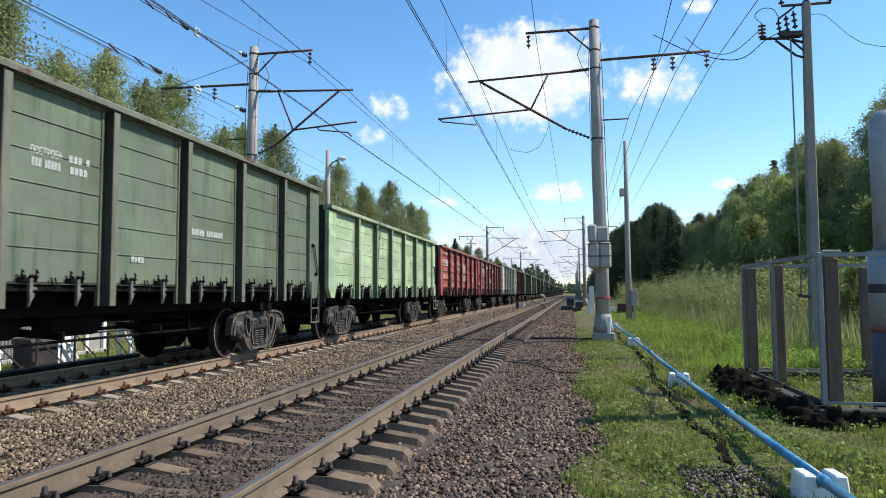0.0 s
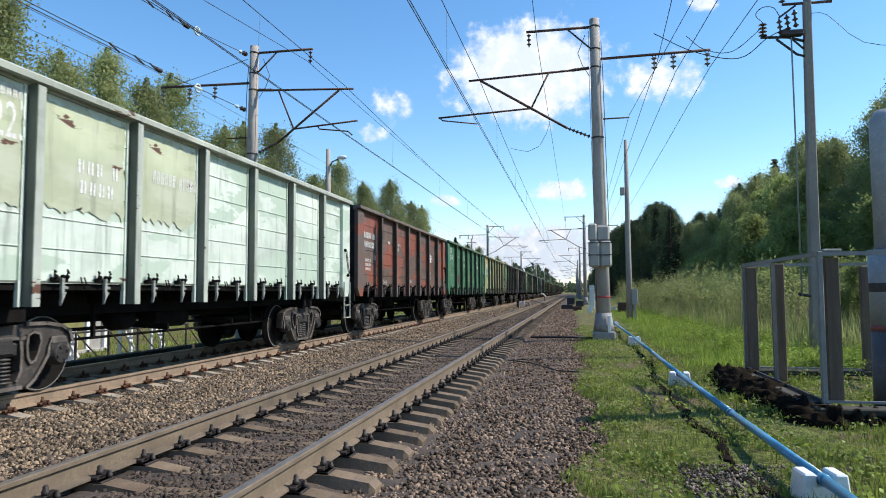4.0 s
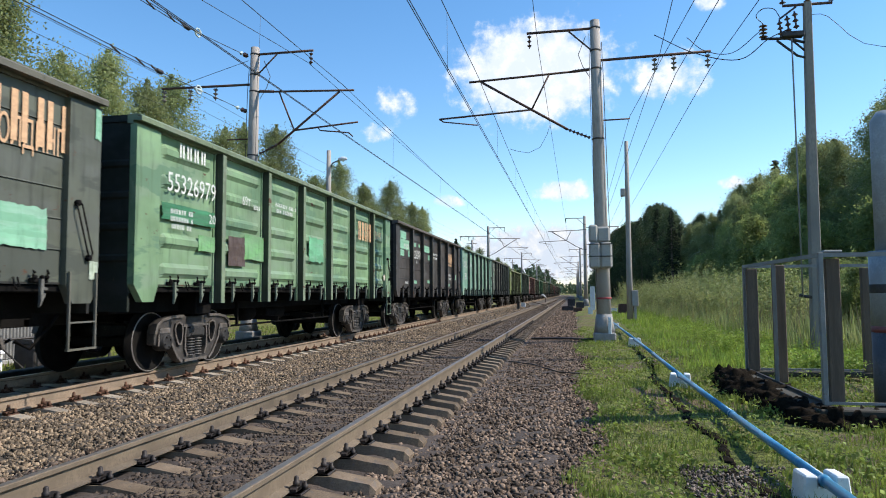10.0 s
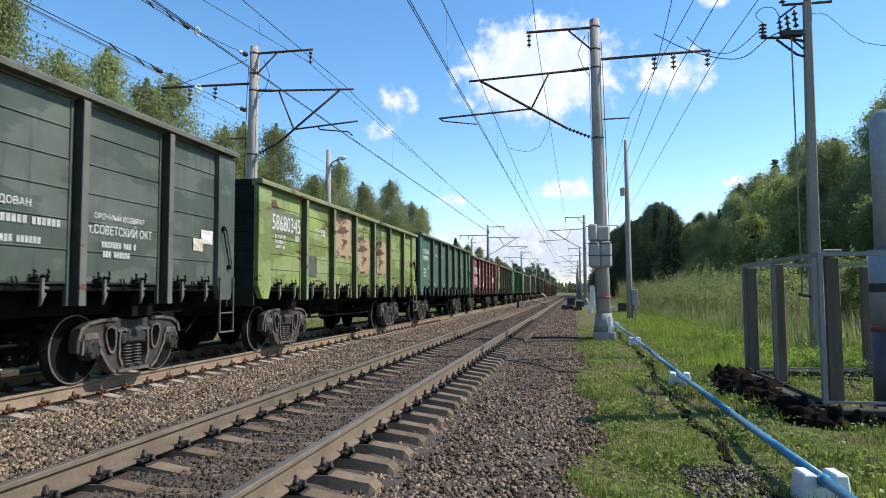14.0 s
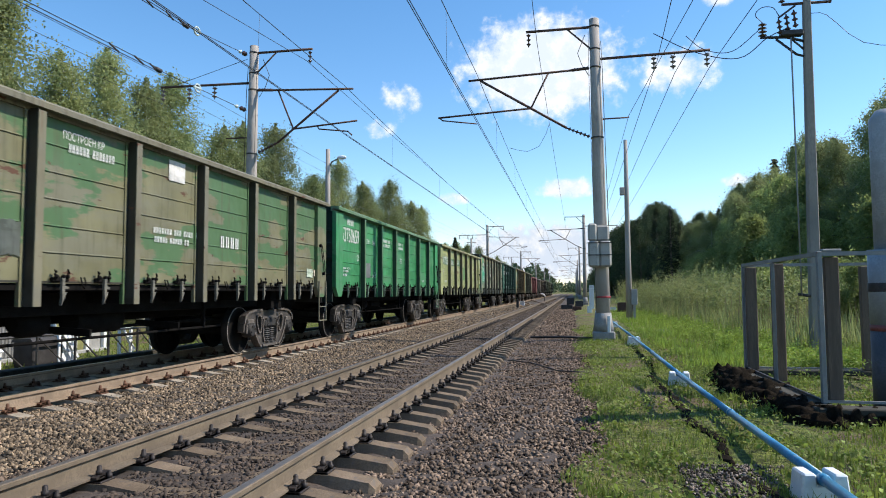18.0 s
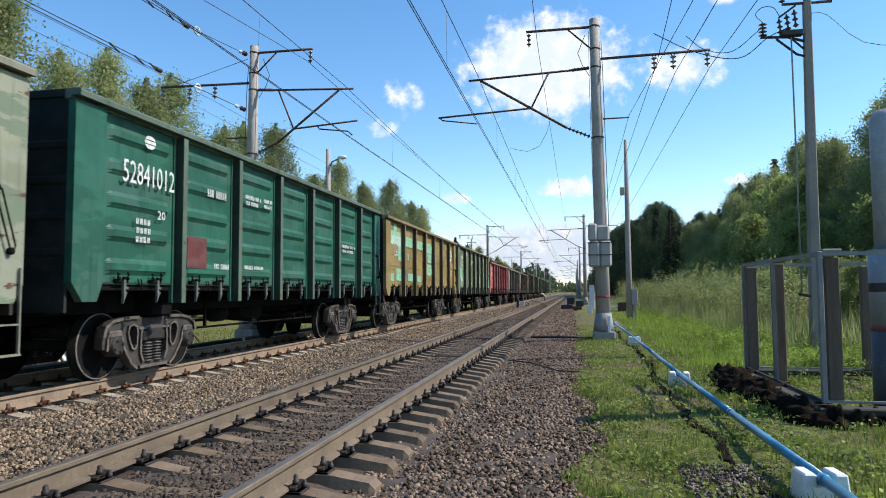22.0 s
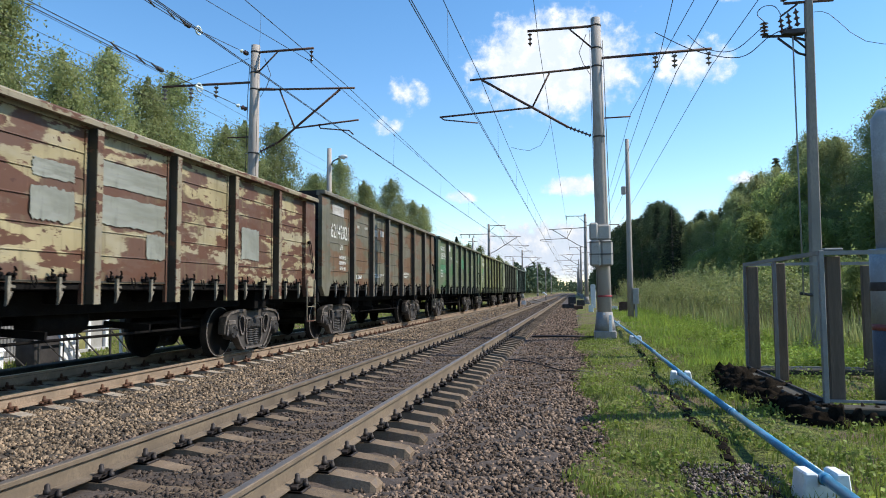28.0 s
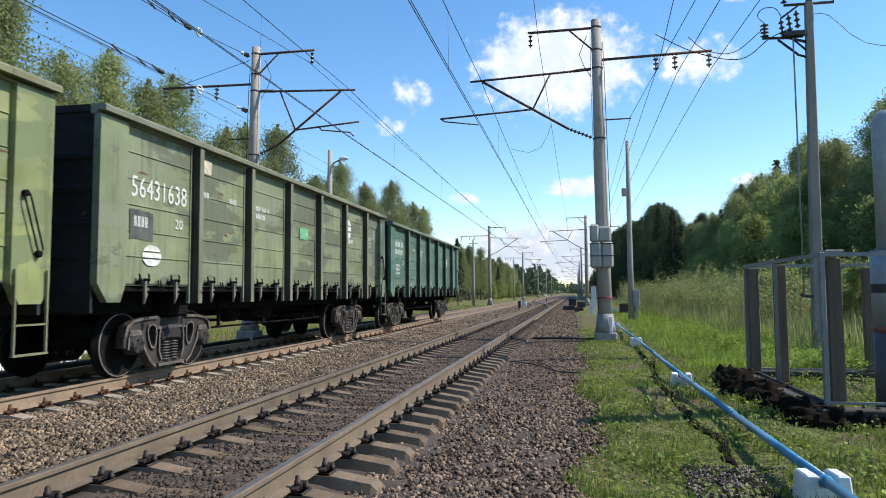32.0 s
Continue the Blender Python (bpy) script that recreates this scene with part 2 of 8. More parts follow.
M_LEAF_GREEN = leafy("fresh_leaves", (0.36, 0.42, 0.14), (0.24, 0.30, 0.095))
M_LEAF_FAR = leafy("far_leaves", (0.12, 0.165, 0.085), (0.07, 0.105, 0.055), through=0.3)
# darkened leaves and needles: the forest's shaded side is put into the colour
M_LEAF_DARK = leafy("shade_dark_leaves", (0.10, 0.135, 0.055), (0.05, 0.075, 0.03), through=0.25)
M_NEEDLE = leafy("spruce_needles", (0.05, 0.066, 0.03), (0.026, 0.036, 0.018), through=0.2)
M_GRASS = leafy("grass_blades", (0.315, 0.38, 0.075), (0.17, 0.24, 0.045), 0.55, 0.4)
M_MEADOW = leafy("meadow_blades", (0.38, 0.50, 0.085), (0.25, 0.36, 0.06), 0.5, 0.45)
M_WEED = leafy("weed_stalks", (0.45, 0.475, 0.19), (0.28, 0.345, 0.115), 0.5, 0.45)
M_STRAW = leafy("dry_seed_heads", (0.26, 0.215, 0.13), (0.16, 0.14, 0.07), 0.4, 0.3)


# ---------------------------------------------------------------- clouds
CLOUDS = []


def sky_point(px, py, dist):
    """A far point in the direction of a place in the view."""
    m = aim(0, 0)
    way = (m.to_3x3() @ Vector(((px - 784) / FOCAL, (441 - py) / FOCAL, -1))).normalized()
    return Vector(EYE) + way * dist


def cloud(px, py, qx, qy, w, h, seed, thick=0.5, puff=2.2, label="white sunlit cumulus cloud", glow=0.93):
    dist = 2400.0
    p0, p1 = sky_point(px, py, dist), sky_point(qx, qy, dist)
    k = dist / FOCAL
    n = 24
    us = np.linspace(-1, 1, n)
    U, V = np.meshgrid(us, us)
    X, Y, Z = U * w * k / 2, V * h * k / 2, -(U ** 2 + V ** 2) * 12.0
    i = (np.arange(n - 1)[:, None] * n + np.arange(n - 1)[None]).ravel()
    m, nt, bs = nodes_of("cloud_vapour")
    nt.nodes.remove(bs)
    tc = nt.nodes.new("ShaderNodeTexCoord")
    mp = nt.nodes.new("ShaderNodeMapping")
    mp.inputs["Scale"].default_value = (2.0 / (w * k), 2.0 / (h * k), 0)
    nt.links.new(tc.outputs["Object"], mp.inputs["Vector"])
    ln = nt.nodes.new("ShaderNodeVectorMath")
    ln.operation = "LENGTH"
    nt.links.new(mp.outputs[0], ln.inputs[0])
    mp2 = nt.nodes.new("ShaderNodeMapping")
    mp2.inputs["Scale"].default_value = (puff * 2 / (150 * k), puff * 2 / (150 * k), 0)
    mp2.inputs["Location"].default_value = (seed * 13.7, seed * 5.1, seed)
    nt.links.new(tc.outputs["Object"], mp2.inputs["Vector"])
    f = noise_at(nt, mp2.outputs[0], 1.0, 9.0, 0.62)
    fall = ramp(nt, ln.outputs["Value"], 1.0, 0.15)
    ma = nt.nodes.new("ShaderNodeMath")
    ma.operation = "MULTIPLY_ADD"
    nt.links.new(fall, ma.inputs[0])
    ma.inputs[1].default_value = 0.68
    nt.links.new(f, ma.inputs[2])
    dens = ramp(nt, ma.outputs[0], 0.97 - 0.3 * thick, 1.33 - 0.3 * thick)
    edge = ramp(nt, ln.outputs["Value"], 1.0, 0.85)
    al = nt.nodes.new("ShaderNodeMath")
    al.operation = "MULTIPLY"
    nt.links.new(dens, al.inputs[0]), nt.links.new(edge, al.inputs[1])
    em, tr, mx = nt.nodes.new("ShaderNodeEmission"), nt.nodes.new("ShaderNodeBsdfTransparent"), nt.nodes.new("ShaderNodeMixShader")
    colr = mixed(nt, ramp(nt, f, 0.45, 0.75), (0.72, 0.80, 0.92), (1.0, 1.0, 1.0))
    nt.links.new(colr, em.inputs["Color"])
    em.inputs["Strength"].default_value = glow
    nt.links.new(al.outputs[0], mx.inputs[0])
    nt.links.new(tr.outputs[0], mx.inputs[1])
    nt.links.new(em.outputs[0], mx.inputs[2])
    nt.links.new(mx.outputs[0], nt.nodes["Material Output"].inputs["Surface"])
    ob = new("cloud", raw_mesh("cloud", np.stack([X, Y, Z], -1).reshape(-1, 3), np.stack([i, i + 1, i + 1 + n, i + n], -1), m))
    face = look(tuple(p0), EYE)
    face = face @ pose(0, 0, 0, 0, 180, 0)
    ob.matrix_basis = face
    tagged(ob, label, "cloud", "clouds in the blue sky")
    CLOUDS.append((ob, p0, p1))


cloud(930, 135, 990, 115, 440, 270, 1, 1.0)
cloud(690, 195, 728, 170, 190, 150, 2, -0.08)
cloud(660, 240, 690, 225, 120, 80, 3, 0.02)
cloud(1165, 150, 1235, 115, 270, 180, 4, 0.22)
cloud(995, 340, 1020, 332, 190, 70, 5, 0.6)
cloud(785, 358, 820, 352, 110, 50, 6, 0.35)
cloud(1240, 12, 1300, -10, 100, 60, 7, 0.3)
cloud(1290, 325, 1320, 318, 90, 45, 8, 0.3)
cloud(965, 450, 985, 448, 640, 190, 9, 0.85, 3.0, "low white cloud bank above the horizon", 0.8)


# ---------------------------------------------------------------- ground
NEAR_X, FAR_X = -2.885, -7.60          # the middle of the empty track and of the train's track
HALF = 0.7975                           # from a track's middle to the middle of a rail's head
PITCH_S = 0.5435                        # from sleeper to sleeper


def ground_z(x, y):
    """Height of the ground, rail heads at zero."""
    edge = -0.05 + 0.16 * np.sin(y * 0.9) + 0.10 * np.sin(y * 2.7 + 1.0) + 0.05 * np.sin(y * 7.3)
    rise = np.clip((x - edge) / 0.28, 0, 1)
    z = -0.43 + 0.14 * rise * rise * (3 - 2 * rise) + 0.03 * np.sin(x * 1.3 + y * 0.7) * (x > 0.1) + 0.02 * np.sin(x * 3.1 - y * 1.9) * (x > 0.1)
    z = z + np.clip((x - 5) / 12, 0, 1) * 0.25
    drop = np.clip((-x - 10.9) / 1.6, 0, 1)
    return np.where(x < -9.8, -0.40 - 0.52 * drop * drop * (3 - 2 * drop) + np.clip((-x - 18) / 20, 0, 1) * 0.4, z)


def spaced(*spans):
    return np.array(sorted({round(float(v), 4) for a, b, n in spans for v in np.linspace(a, b, n)}))


gx = spaced((-2500, -200, 6), (-200, -40, 9), (-40, -10, 16), (-10, -1, 19), (-1, 2, 46), (2, 8, 31), (8, 40, 17), (40, 200, 9), (200, 2500, 6))
gy = spaced((-2500, -60, 6), (-60, 2, 16), (2, 30, 90), (30, 120, 46), (120, 500, 12), (500, 2600, 6))
GX, GY = np.meshgrid(gx, gy)
gv = np.stack([GX, GY, ground_z(GX, GY)], -1).reshape(-1, 3)
ni = len(gx)
q = (np.arange(len(gy) - 1)[:, None] * ni + np.arange(ni - 1)[None]).ravel()
M_GROUND, gt, gb = nodes_of("grassy_ground")
gc = coords(gt)
patchy = noise_at(gt, gc, 0.55, 5.0, 0.6)
col = mixed(gt, ramp(gt, noise_at(gt, gc, 9.0, 4.0), 0.35, 0.65), (0.08, 0.095, 0.025), (0.20, 0.225, 0.05))
col = mixed(gt, ramp(gt, noise_at(gt, gc, 1.3, 4.0), 0.5, 0.75), col, (0.23, 0.20, 0.07))
col = mixed(gt, ramp(gt, patchy, 0.48, 0.60), col, (0.17, 0.125, 0.075))
col = mixed(gt, ramp(gt, noise_at(gt, gc, 38.0, 3.0, 0.6), 0.5, 0.66), col, (0.045, 0.04, 0.022))
gt.links.new(col, gb.inputs["Base Color"])
gb.inputs["Roughness"].default_value = 0.95
gb.inputs["Specular IOR Level"].default_value = 0.2
bumped(gt, gb, noise_at(gt, gc, 25.0, 6.0, 0.65), 1.0, 0.06)
ground = new("ground", raw_mesh("ground", gv, np.stack([q, q + 1, q + 1 + ni, q + ni], -1), M_GROUND))
tagged(ground, "grassy ground with bare patches beside the railway", "ground", kind="structure")


def bed(name, profile, material, label, y0=-30.0, y1=420.0, rough=0.012):
    """A ballast bed with a cross-section of (x, z), finer near the camera."""
    ys = spaced((y0, 2, 12), (2, 26, 200), (26, 80, 90), (80, y1, 40))
    rng = np.random.default_rng(4)
    xs = np.concatenate([np.linspace(a[0], b[0], max(2, int(abs(b[0] - a[0]) / 0.12)), endpoint=False) for a, b in zip(profile, profile[1:])] + [[profile[-1][0]]])
    zs = np.interp(xs, [p[0] for p in profile], [p[1] for p in profile])
    X, Y = np.meshgrid(xs, ys)
    Z = zs[None] + rng.normal(0, rough, X.shape)
    n = len(xs)
    k = (np.arange(len(ys) - 1)[:, None] * n + np.arange(n - 1)[None]).ravel()
    ob = new(name, raw_mesh(name, np.stack([X, Y, Z], -1).reshape(-1, 3), np.stack([k, k + 1, k + 1 + n, k + n], -1), material))
    return tagged(ob, label, "ballast", kind="structure")


bed("ballast_bed", [(-4.75, -0.33), (-4.45, -0.27), (-4.15, -0.25), (-3.5, -0.25), (-2.3, -0.25), (-1.85, -0.29), (-1.5, -0.335), (-1.2, -0.33), (-0.35, -0.31), (0.15, -0.34), (0.45, -0.45)],
    M_BALLAST, "dark grey-brown crushed stone bed of the empty track")
bed("ballast_bed", [(-9.9, -0.5), (-9.5, -0.36), (-9.0, -0.26), (-8.3, -0.25), (-7.0, -0.25), (-6.3, -0.245), (-5.9, -0.25), (-5.2, -0.30), (-4.7, -0.32), (-4.4, -0.5)],
    M_BED_TAN, "tan crushed stone bed of the train's track")


def stones(name, n, spread, size, z, material, label, seed):
    """Loose crushed stones, each a small faceted lump."""
    rng = np.random.default_rng(seed)
    base = np.array([(a, b, c) for a in (-0.75, 0.75) for b in (-0.75, 0.75) for c in (-0.75, 0.75)])
    quads = ((0, 1, 3, 2), (4, 6, 7, 5), (0, 4, 5, 1), (2, 3, 7, 6), (0, 2, 6, 4), (1, 5, 7, 3))
    tri = np.array([t for a, b, c, d in quads for t in ((a, b, c), (a, c, d))])
    P = spread(rng, n)
    S = rng.uniform(0.5, 1.0, n) ** 1.5 * size
    shape = base[None] * rng.uniform(0.35, 1.35, (n, len(base), 3)) * rng.uniform(0.45, 1.5, (n, 1, 3))
    ang = rng.uniform(0, math.tau, n)
    c, s = np.cos(ang), np.sin(ang)
    tilt = rng.uniform(-0.8, 0.8, n)
    ct, st = np.cos(tilt), np.sin(tilt)
    x, y, zz = shape[..., 0], shape[..., 1], shape[..., 2]
    y, zz = y * ct[:, None] - zz * st[:, None], y * st[:, None] + zz * ct[:, None]
    x, y = x * c[:, None] - y * s[:, None], x * s[:, None] + y * c[:, None]
    V = np.stack([x, y, zz], -1) * S[:, None, None] + P[:, None, :]
    F = tri[None] + (np.arange(n) * len(base))[:, None, None]
    ob = new(name, raw_mesh(name, V.reshape(-1, 3), F.reshape(-1, 3), material))
    return tagged(ob, label, "gravel", kind="stuff")


def strip(x0, x1, y0, y1, zf, power=2.0):
    """Places over a strip, denser where y is small."""
    def spread(rng, n):
        y = y0 + (y1 - y0) * rng.uniform(0, 1, n) ** power
        x = rng.uniform(x0, x1, n)
        return np.stack([x, y, zf(x) + rng.uniform(-0.012, 0.012, n)], -1)
    return spread


flat = lambda z: (lambda x: x * 0 + z)
stones("ballast_stones", 48000, strip(-1.75, 0.32, 3.2, 30, lambda x: np.interp(x, [-1.75, -1.5, -1.2, -0.35, 0.3], [-0.31, -0.35, -0.33, -0.315, -0.33]), 2.2), 0.027, 0, M_STONE, "loose grey-brown crushed stone beside the sleepers", 11)
stones("ballast_stones", 22000, strip(-3.55, -2.2, 3.2, 24, flat(-0.255), 1.9), 0.026, 0, M_STONE_DARK, "oily dark crushed stone between the rails", 12)
stones("ballast_stones", 13000, strip(-4.75, -3.8, 4.0, 26, lambda x: np.interp(x, [-4.75, -4.15, -3.8], [-0.32, -0.26, -0.27]), 1.8), 0.028, 0, M_STONE, "grey-brown crushed stone beside the rail", 13)
stones("ballast_stones", 44000, strip(-6.75, -4.6, 4.5, 34, lambda x: np.interp(x, [-6.75, -5.9, -5.2, -4.6], [-0.25, -0.25, -0.30, -0.33]), 1.8), 0.027, 0, M_STONE_TAN, "tan crushed stone between the two tracks", 14)

stones("ballast_stones", 8000, strip(-1.75, 0.3, -8, 3.4, lambda x: np.interp(x, [-1.75, -1.5, -1.2, -0.35, 0.3], [-0.31, -0.35, -0.33, -0.315, -0.33]), 1.0), 0.032, 0, M_STONE, "loose grey-brown crushed stone behind the viewpoint", 51)
stones("ballast_stones", 5000, strip(-3.55, -2.2, -8, 3.4, flat(-0.255), 1.0), 0.03, 0, M_STONE_DARK, "oily dark crushed stone behind the viewpoint", 52)
stones("ballast_stones", 11000, strip(-6.75, -3.8, -8, 4.6, lambda x: np.interp(x, [-6.75, -5.9, -5.2, -4.6, -4.15, -3.8], [-0.25, -0.25, -0.30, -0.33, -0.26, -0.27]), 1.0), 0.032, 0, M_STONE_TAN, "tan crushed stone behind the viewpoint", 53)
stones("ballast_stones", 9000, strip(-1.7, 0.1, 24, 75, lambda x: np.interp(x, [-1.75, -1.5, -1.2, -0.35, 0.3], [-0.31, -0.35, -0.33, -0.315, -0.33]), 1.3), 0.05, 0, M_STONE, "grey-brown crushed stone farther down the line", 17)
stones("ballast_stones", 8000, strip(-6.75, -4.0, 26, 85, lambda x: np.interp(x, [-6.75, -5.9, -5.2, -4.6, -4.0], [-0.25, -0.25, -0.30, -0.33, -0.25]), 1.3), 0.05, 0, M_STONE_TAN, "tan crushed stone farther down the line", 18)
stones("ballast_stones", 5000, strip(-3.5, -2.25, 20, 70, flat(-0.255), 1.3), 0.045, 0, M_STONE_DARK, "oily dark crushed stone farther down the line", 19)

# ---------------------------------------------------------------- tracks
RAIL_OUT = [(-0.075, -0.18), (-0.075, -0.17), (-0.012, -0.150), (-0.009, -0.05), (-0.036, -0.035), (-0.037, -0.006), (-0.028, 0.0),
            (0.028, 0.0), (0.037, -0.006), (0.036, -0.035), (0.009, -0.05), (0.012, -0.150), (0.075, -0.17), (0.075, -0.18)]


def rail(name, x, side, top, label):
    bm = bmesh.new()
    prism(bm, RAIL_OUT, -40, 420, "y")
    for f in bm.faces:
        f.material_index = 1 if f.normal.z > 0.9 and f.calc_center_median().z > -0.002 else 0
    me = mesh_of(name, bm)
    me.materials.append(side), me.materials.append(top)
    ob = new(name, me)
    ob.location.x = x
    return tagged(ob, label, "rail", "rails of the two tracks", kind="structure")


for tx, side, top, words in ((NEAR_X, M_RAIL, M_RAIL_TOP_DULL, "brown rusty steel rail of the empty track"),
                             (FAR_X, M_RAIL_ORANGE, M_RAIL_TOP, "orange-rusted steel rail under the train")):
    for s in (-1, 1):
        rail("rail", tx + s * HALF, side, top, words)

# one concrete sleeper: deep rail seats, low middle, sloping ends
prof = [(-1.35, -0.10), (-1.30, -0.055), (-0.98, -0.01), (-0.60, -0.01), (-0.28, -0.055), (0.28, -0.055), (0.60, -0.01), (0.98, -0.01), (1.30, -0.055), (1.35, -0.10)]
bm = bmesh.new()
top, low = [], []
for x, z in prof:
    top.append((bm.verts.new((x, -0.09, z)), bm.verts.new((x, 0.09, z))))
    low.append((bm.verts.new((x, -0.14, -0.22)), bm.verts.new((x, 0.14, -0.22))))
for i in range(len(prof) - 1):
    bm.faces.new((top[i][0], top[i + 1][0], top[i + 1][1], top[i][1]))
    bm.faces.new((low[i][0], low[i + 1][0], top[i + 1][0], top[i][0]))
    bm.faces.new((top[i][1], top[i + 1][1], low[i + 1][1], low[i][1]))
for i in (0, -1):
    bm.faces.new((low[i][0], top[i][0], top[i][1], low[i][1]))
bmesh.ops.recalc_face_normals(bm, faces=bm.faces[:])
ME_SLEEPER = mesh_of("sleeper", bm)

# one rail fastening: base plate, clamp, tall bolt and low bolt
bm = bmesh.new()
bevelled(bm, -0.16, 0.17, -0.085, 0.085, -0.005, 0.014, 0.004)
bevelled(bm, 0.055, 0.125, -0.05, 0.05, 0.014, 0.05, 0.008)
bar(bm, (0.10, -0.075, 0.03), (0.10, 0.075, 0.055), 0.05, 0.02)
lathe(bm, [(0.026, 0.0), (0.026, 0.03), (0.019, 0.032), (0.019, 0.06), (0.010, 0.07)], pose(0.10, -0.012, 0.05), 8)
lathe(bm, [(0.022, 0.0), (0.022, 0.028), (0.014, 0.03), (0.012, 0.055)], pose(0.145, 0.045, 0.014), 8)
ME_FASTEN = mesh_of("fastening", bm)


def track(tx, y_first, material, fast, words, y_fast):
    parent = tagged(new("sleepers"), words, "sleepers", kind="structure")
    n = int((140 + 8.0) / PITCH_S)
    k0 = -int((y_first + 9.0) / PITCH_S)
    for k in range(k0, k0 + n):
        y = y_first + k * PITCH_S
        rnd = random.Random(k + int(tx * 10))
        ob = painted(part("sleeper", ME_SLEEPER, None, parent, at=pose(tx + rnd.uniform(-0.012, 0.012), y, -0.19 + rnd.uniform(-0.004, 0.004), 0, 0, rnd.uniform(-0.6, 0.6))), material)
        if y < y_fast:
            for s in (-1, 1):
                for turn in (0, 180):
                    painted(part("fastening", ME_FASTEN, None, parent, at=pose(tx + s * HALF, y, -0.198, 0, 0, turn)), fast)


track(NEAR_X, 4.147, M_SLEEPER, M_FASTENER, "worn concrete sleepers of the empty track", 34)
track(FAR_X, 7.11, M_SLEEPER_TAN, M_FASTENER_RUST, "dusty concrete sleepers under the train's rails", 34)


# ---------------------------------------------------------------- poles and wires
def round_pole(parent, h, r0, r1, z0=0.0, name="pole", material=None):
    bm = bmesh.new()
    tube(bm, [(0, 0, z0), (0, 0, z0 + h * 0.33), (0, 0, z0 + h * 0.66), (0, 0, z0 + h)], [r0, r0 + (r1 - r0) * 0.33, r0 + (r1 - r0) * 0.66, r1], 18)
    return part(name, bm, material or M_POLE, parent)


def insulator(parent, a, b, r=0.07, discs=3, material=None, name="insulator"):
    a, b = Vector(a), Vector(b)
    m = (b - a).to_track_quat("Z", "Y").to_matrix().to_4x4()
    m.translation = a
    h, prof = (b - a).length, []
    for i in range(discs):
        z = h * (i + 0.3) / discs
        prof += [(0.02, z - h * 0.2 / discs), (r, z), (r * 0.85, z + h * 0.12 / discs), (0.025, z + h * 0.35 / discs)]
    bm = bmesh.new()
    lathe(bm, [(0.015, 0)] + prof + [(0.015, h)], m, 12)
    return part(name, bm, material or M_INSULATOR, parent)


def band(parent, z, r):
    bm = bmesh.new()
    lathe(bm, [(r, -0.025), (r + 0.016, -0.025), (r + 0.016, 0.025), (r, 0.025)], pose(0, 0, z), 18)
    return part("clamp_band", bm, M_STEEL_DARK, parent)


def rod(parent, name, pts, r, material, sides=8):
    bm = bmesh.new()
    tube(bm, pts, r, sides)
    return part(name, bm, material, parent)


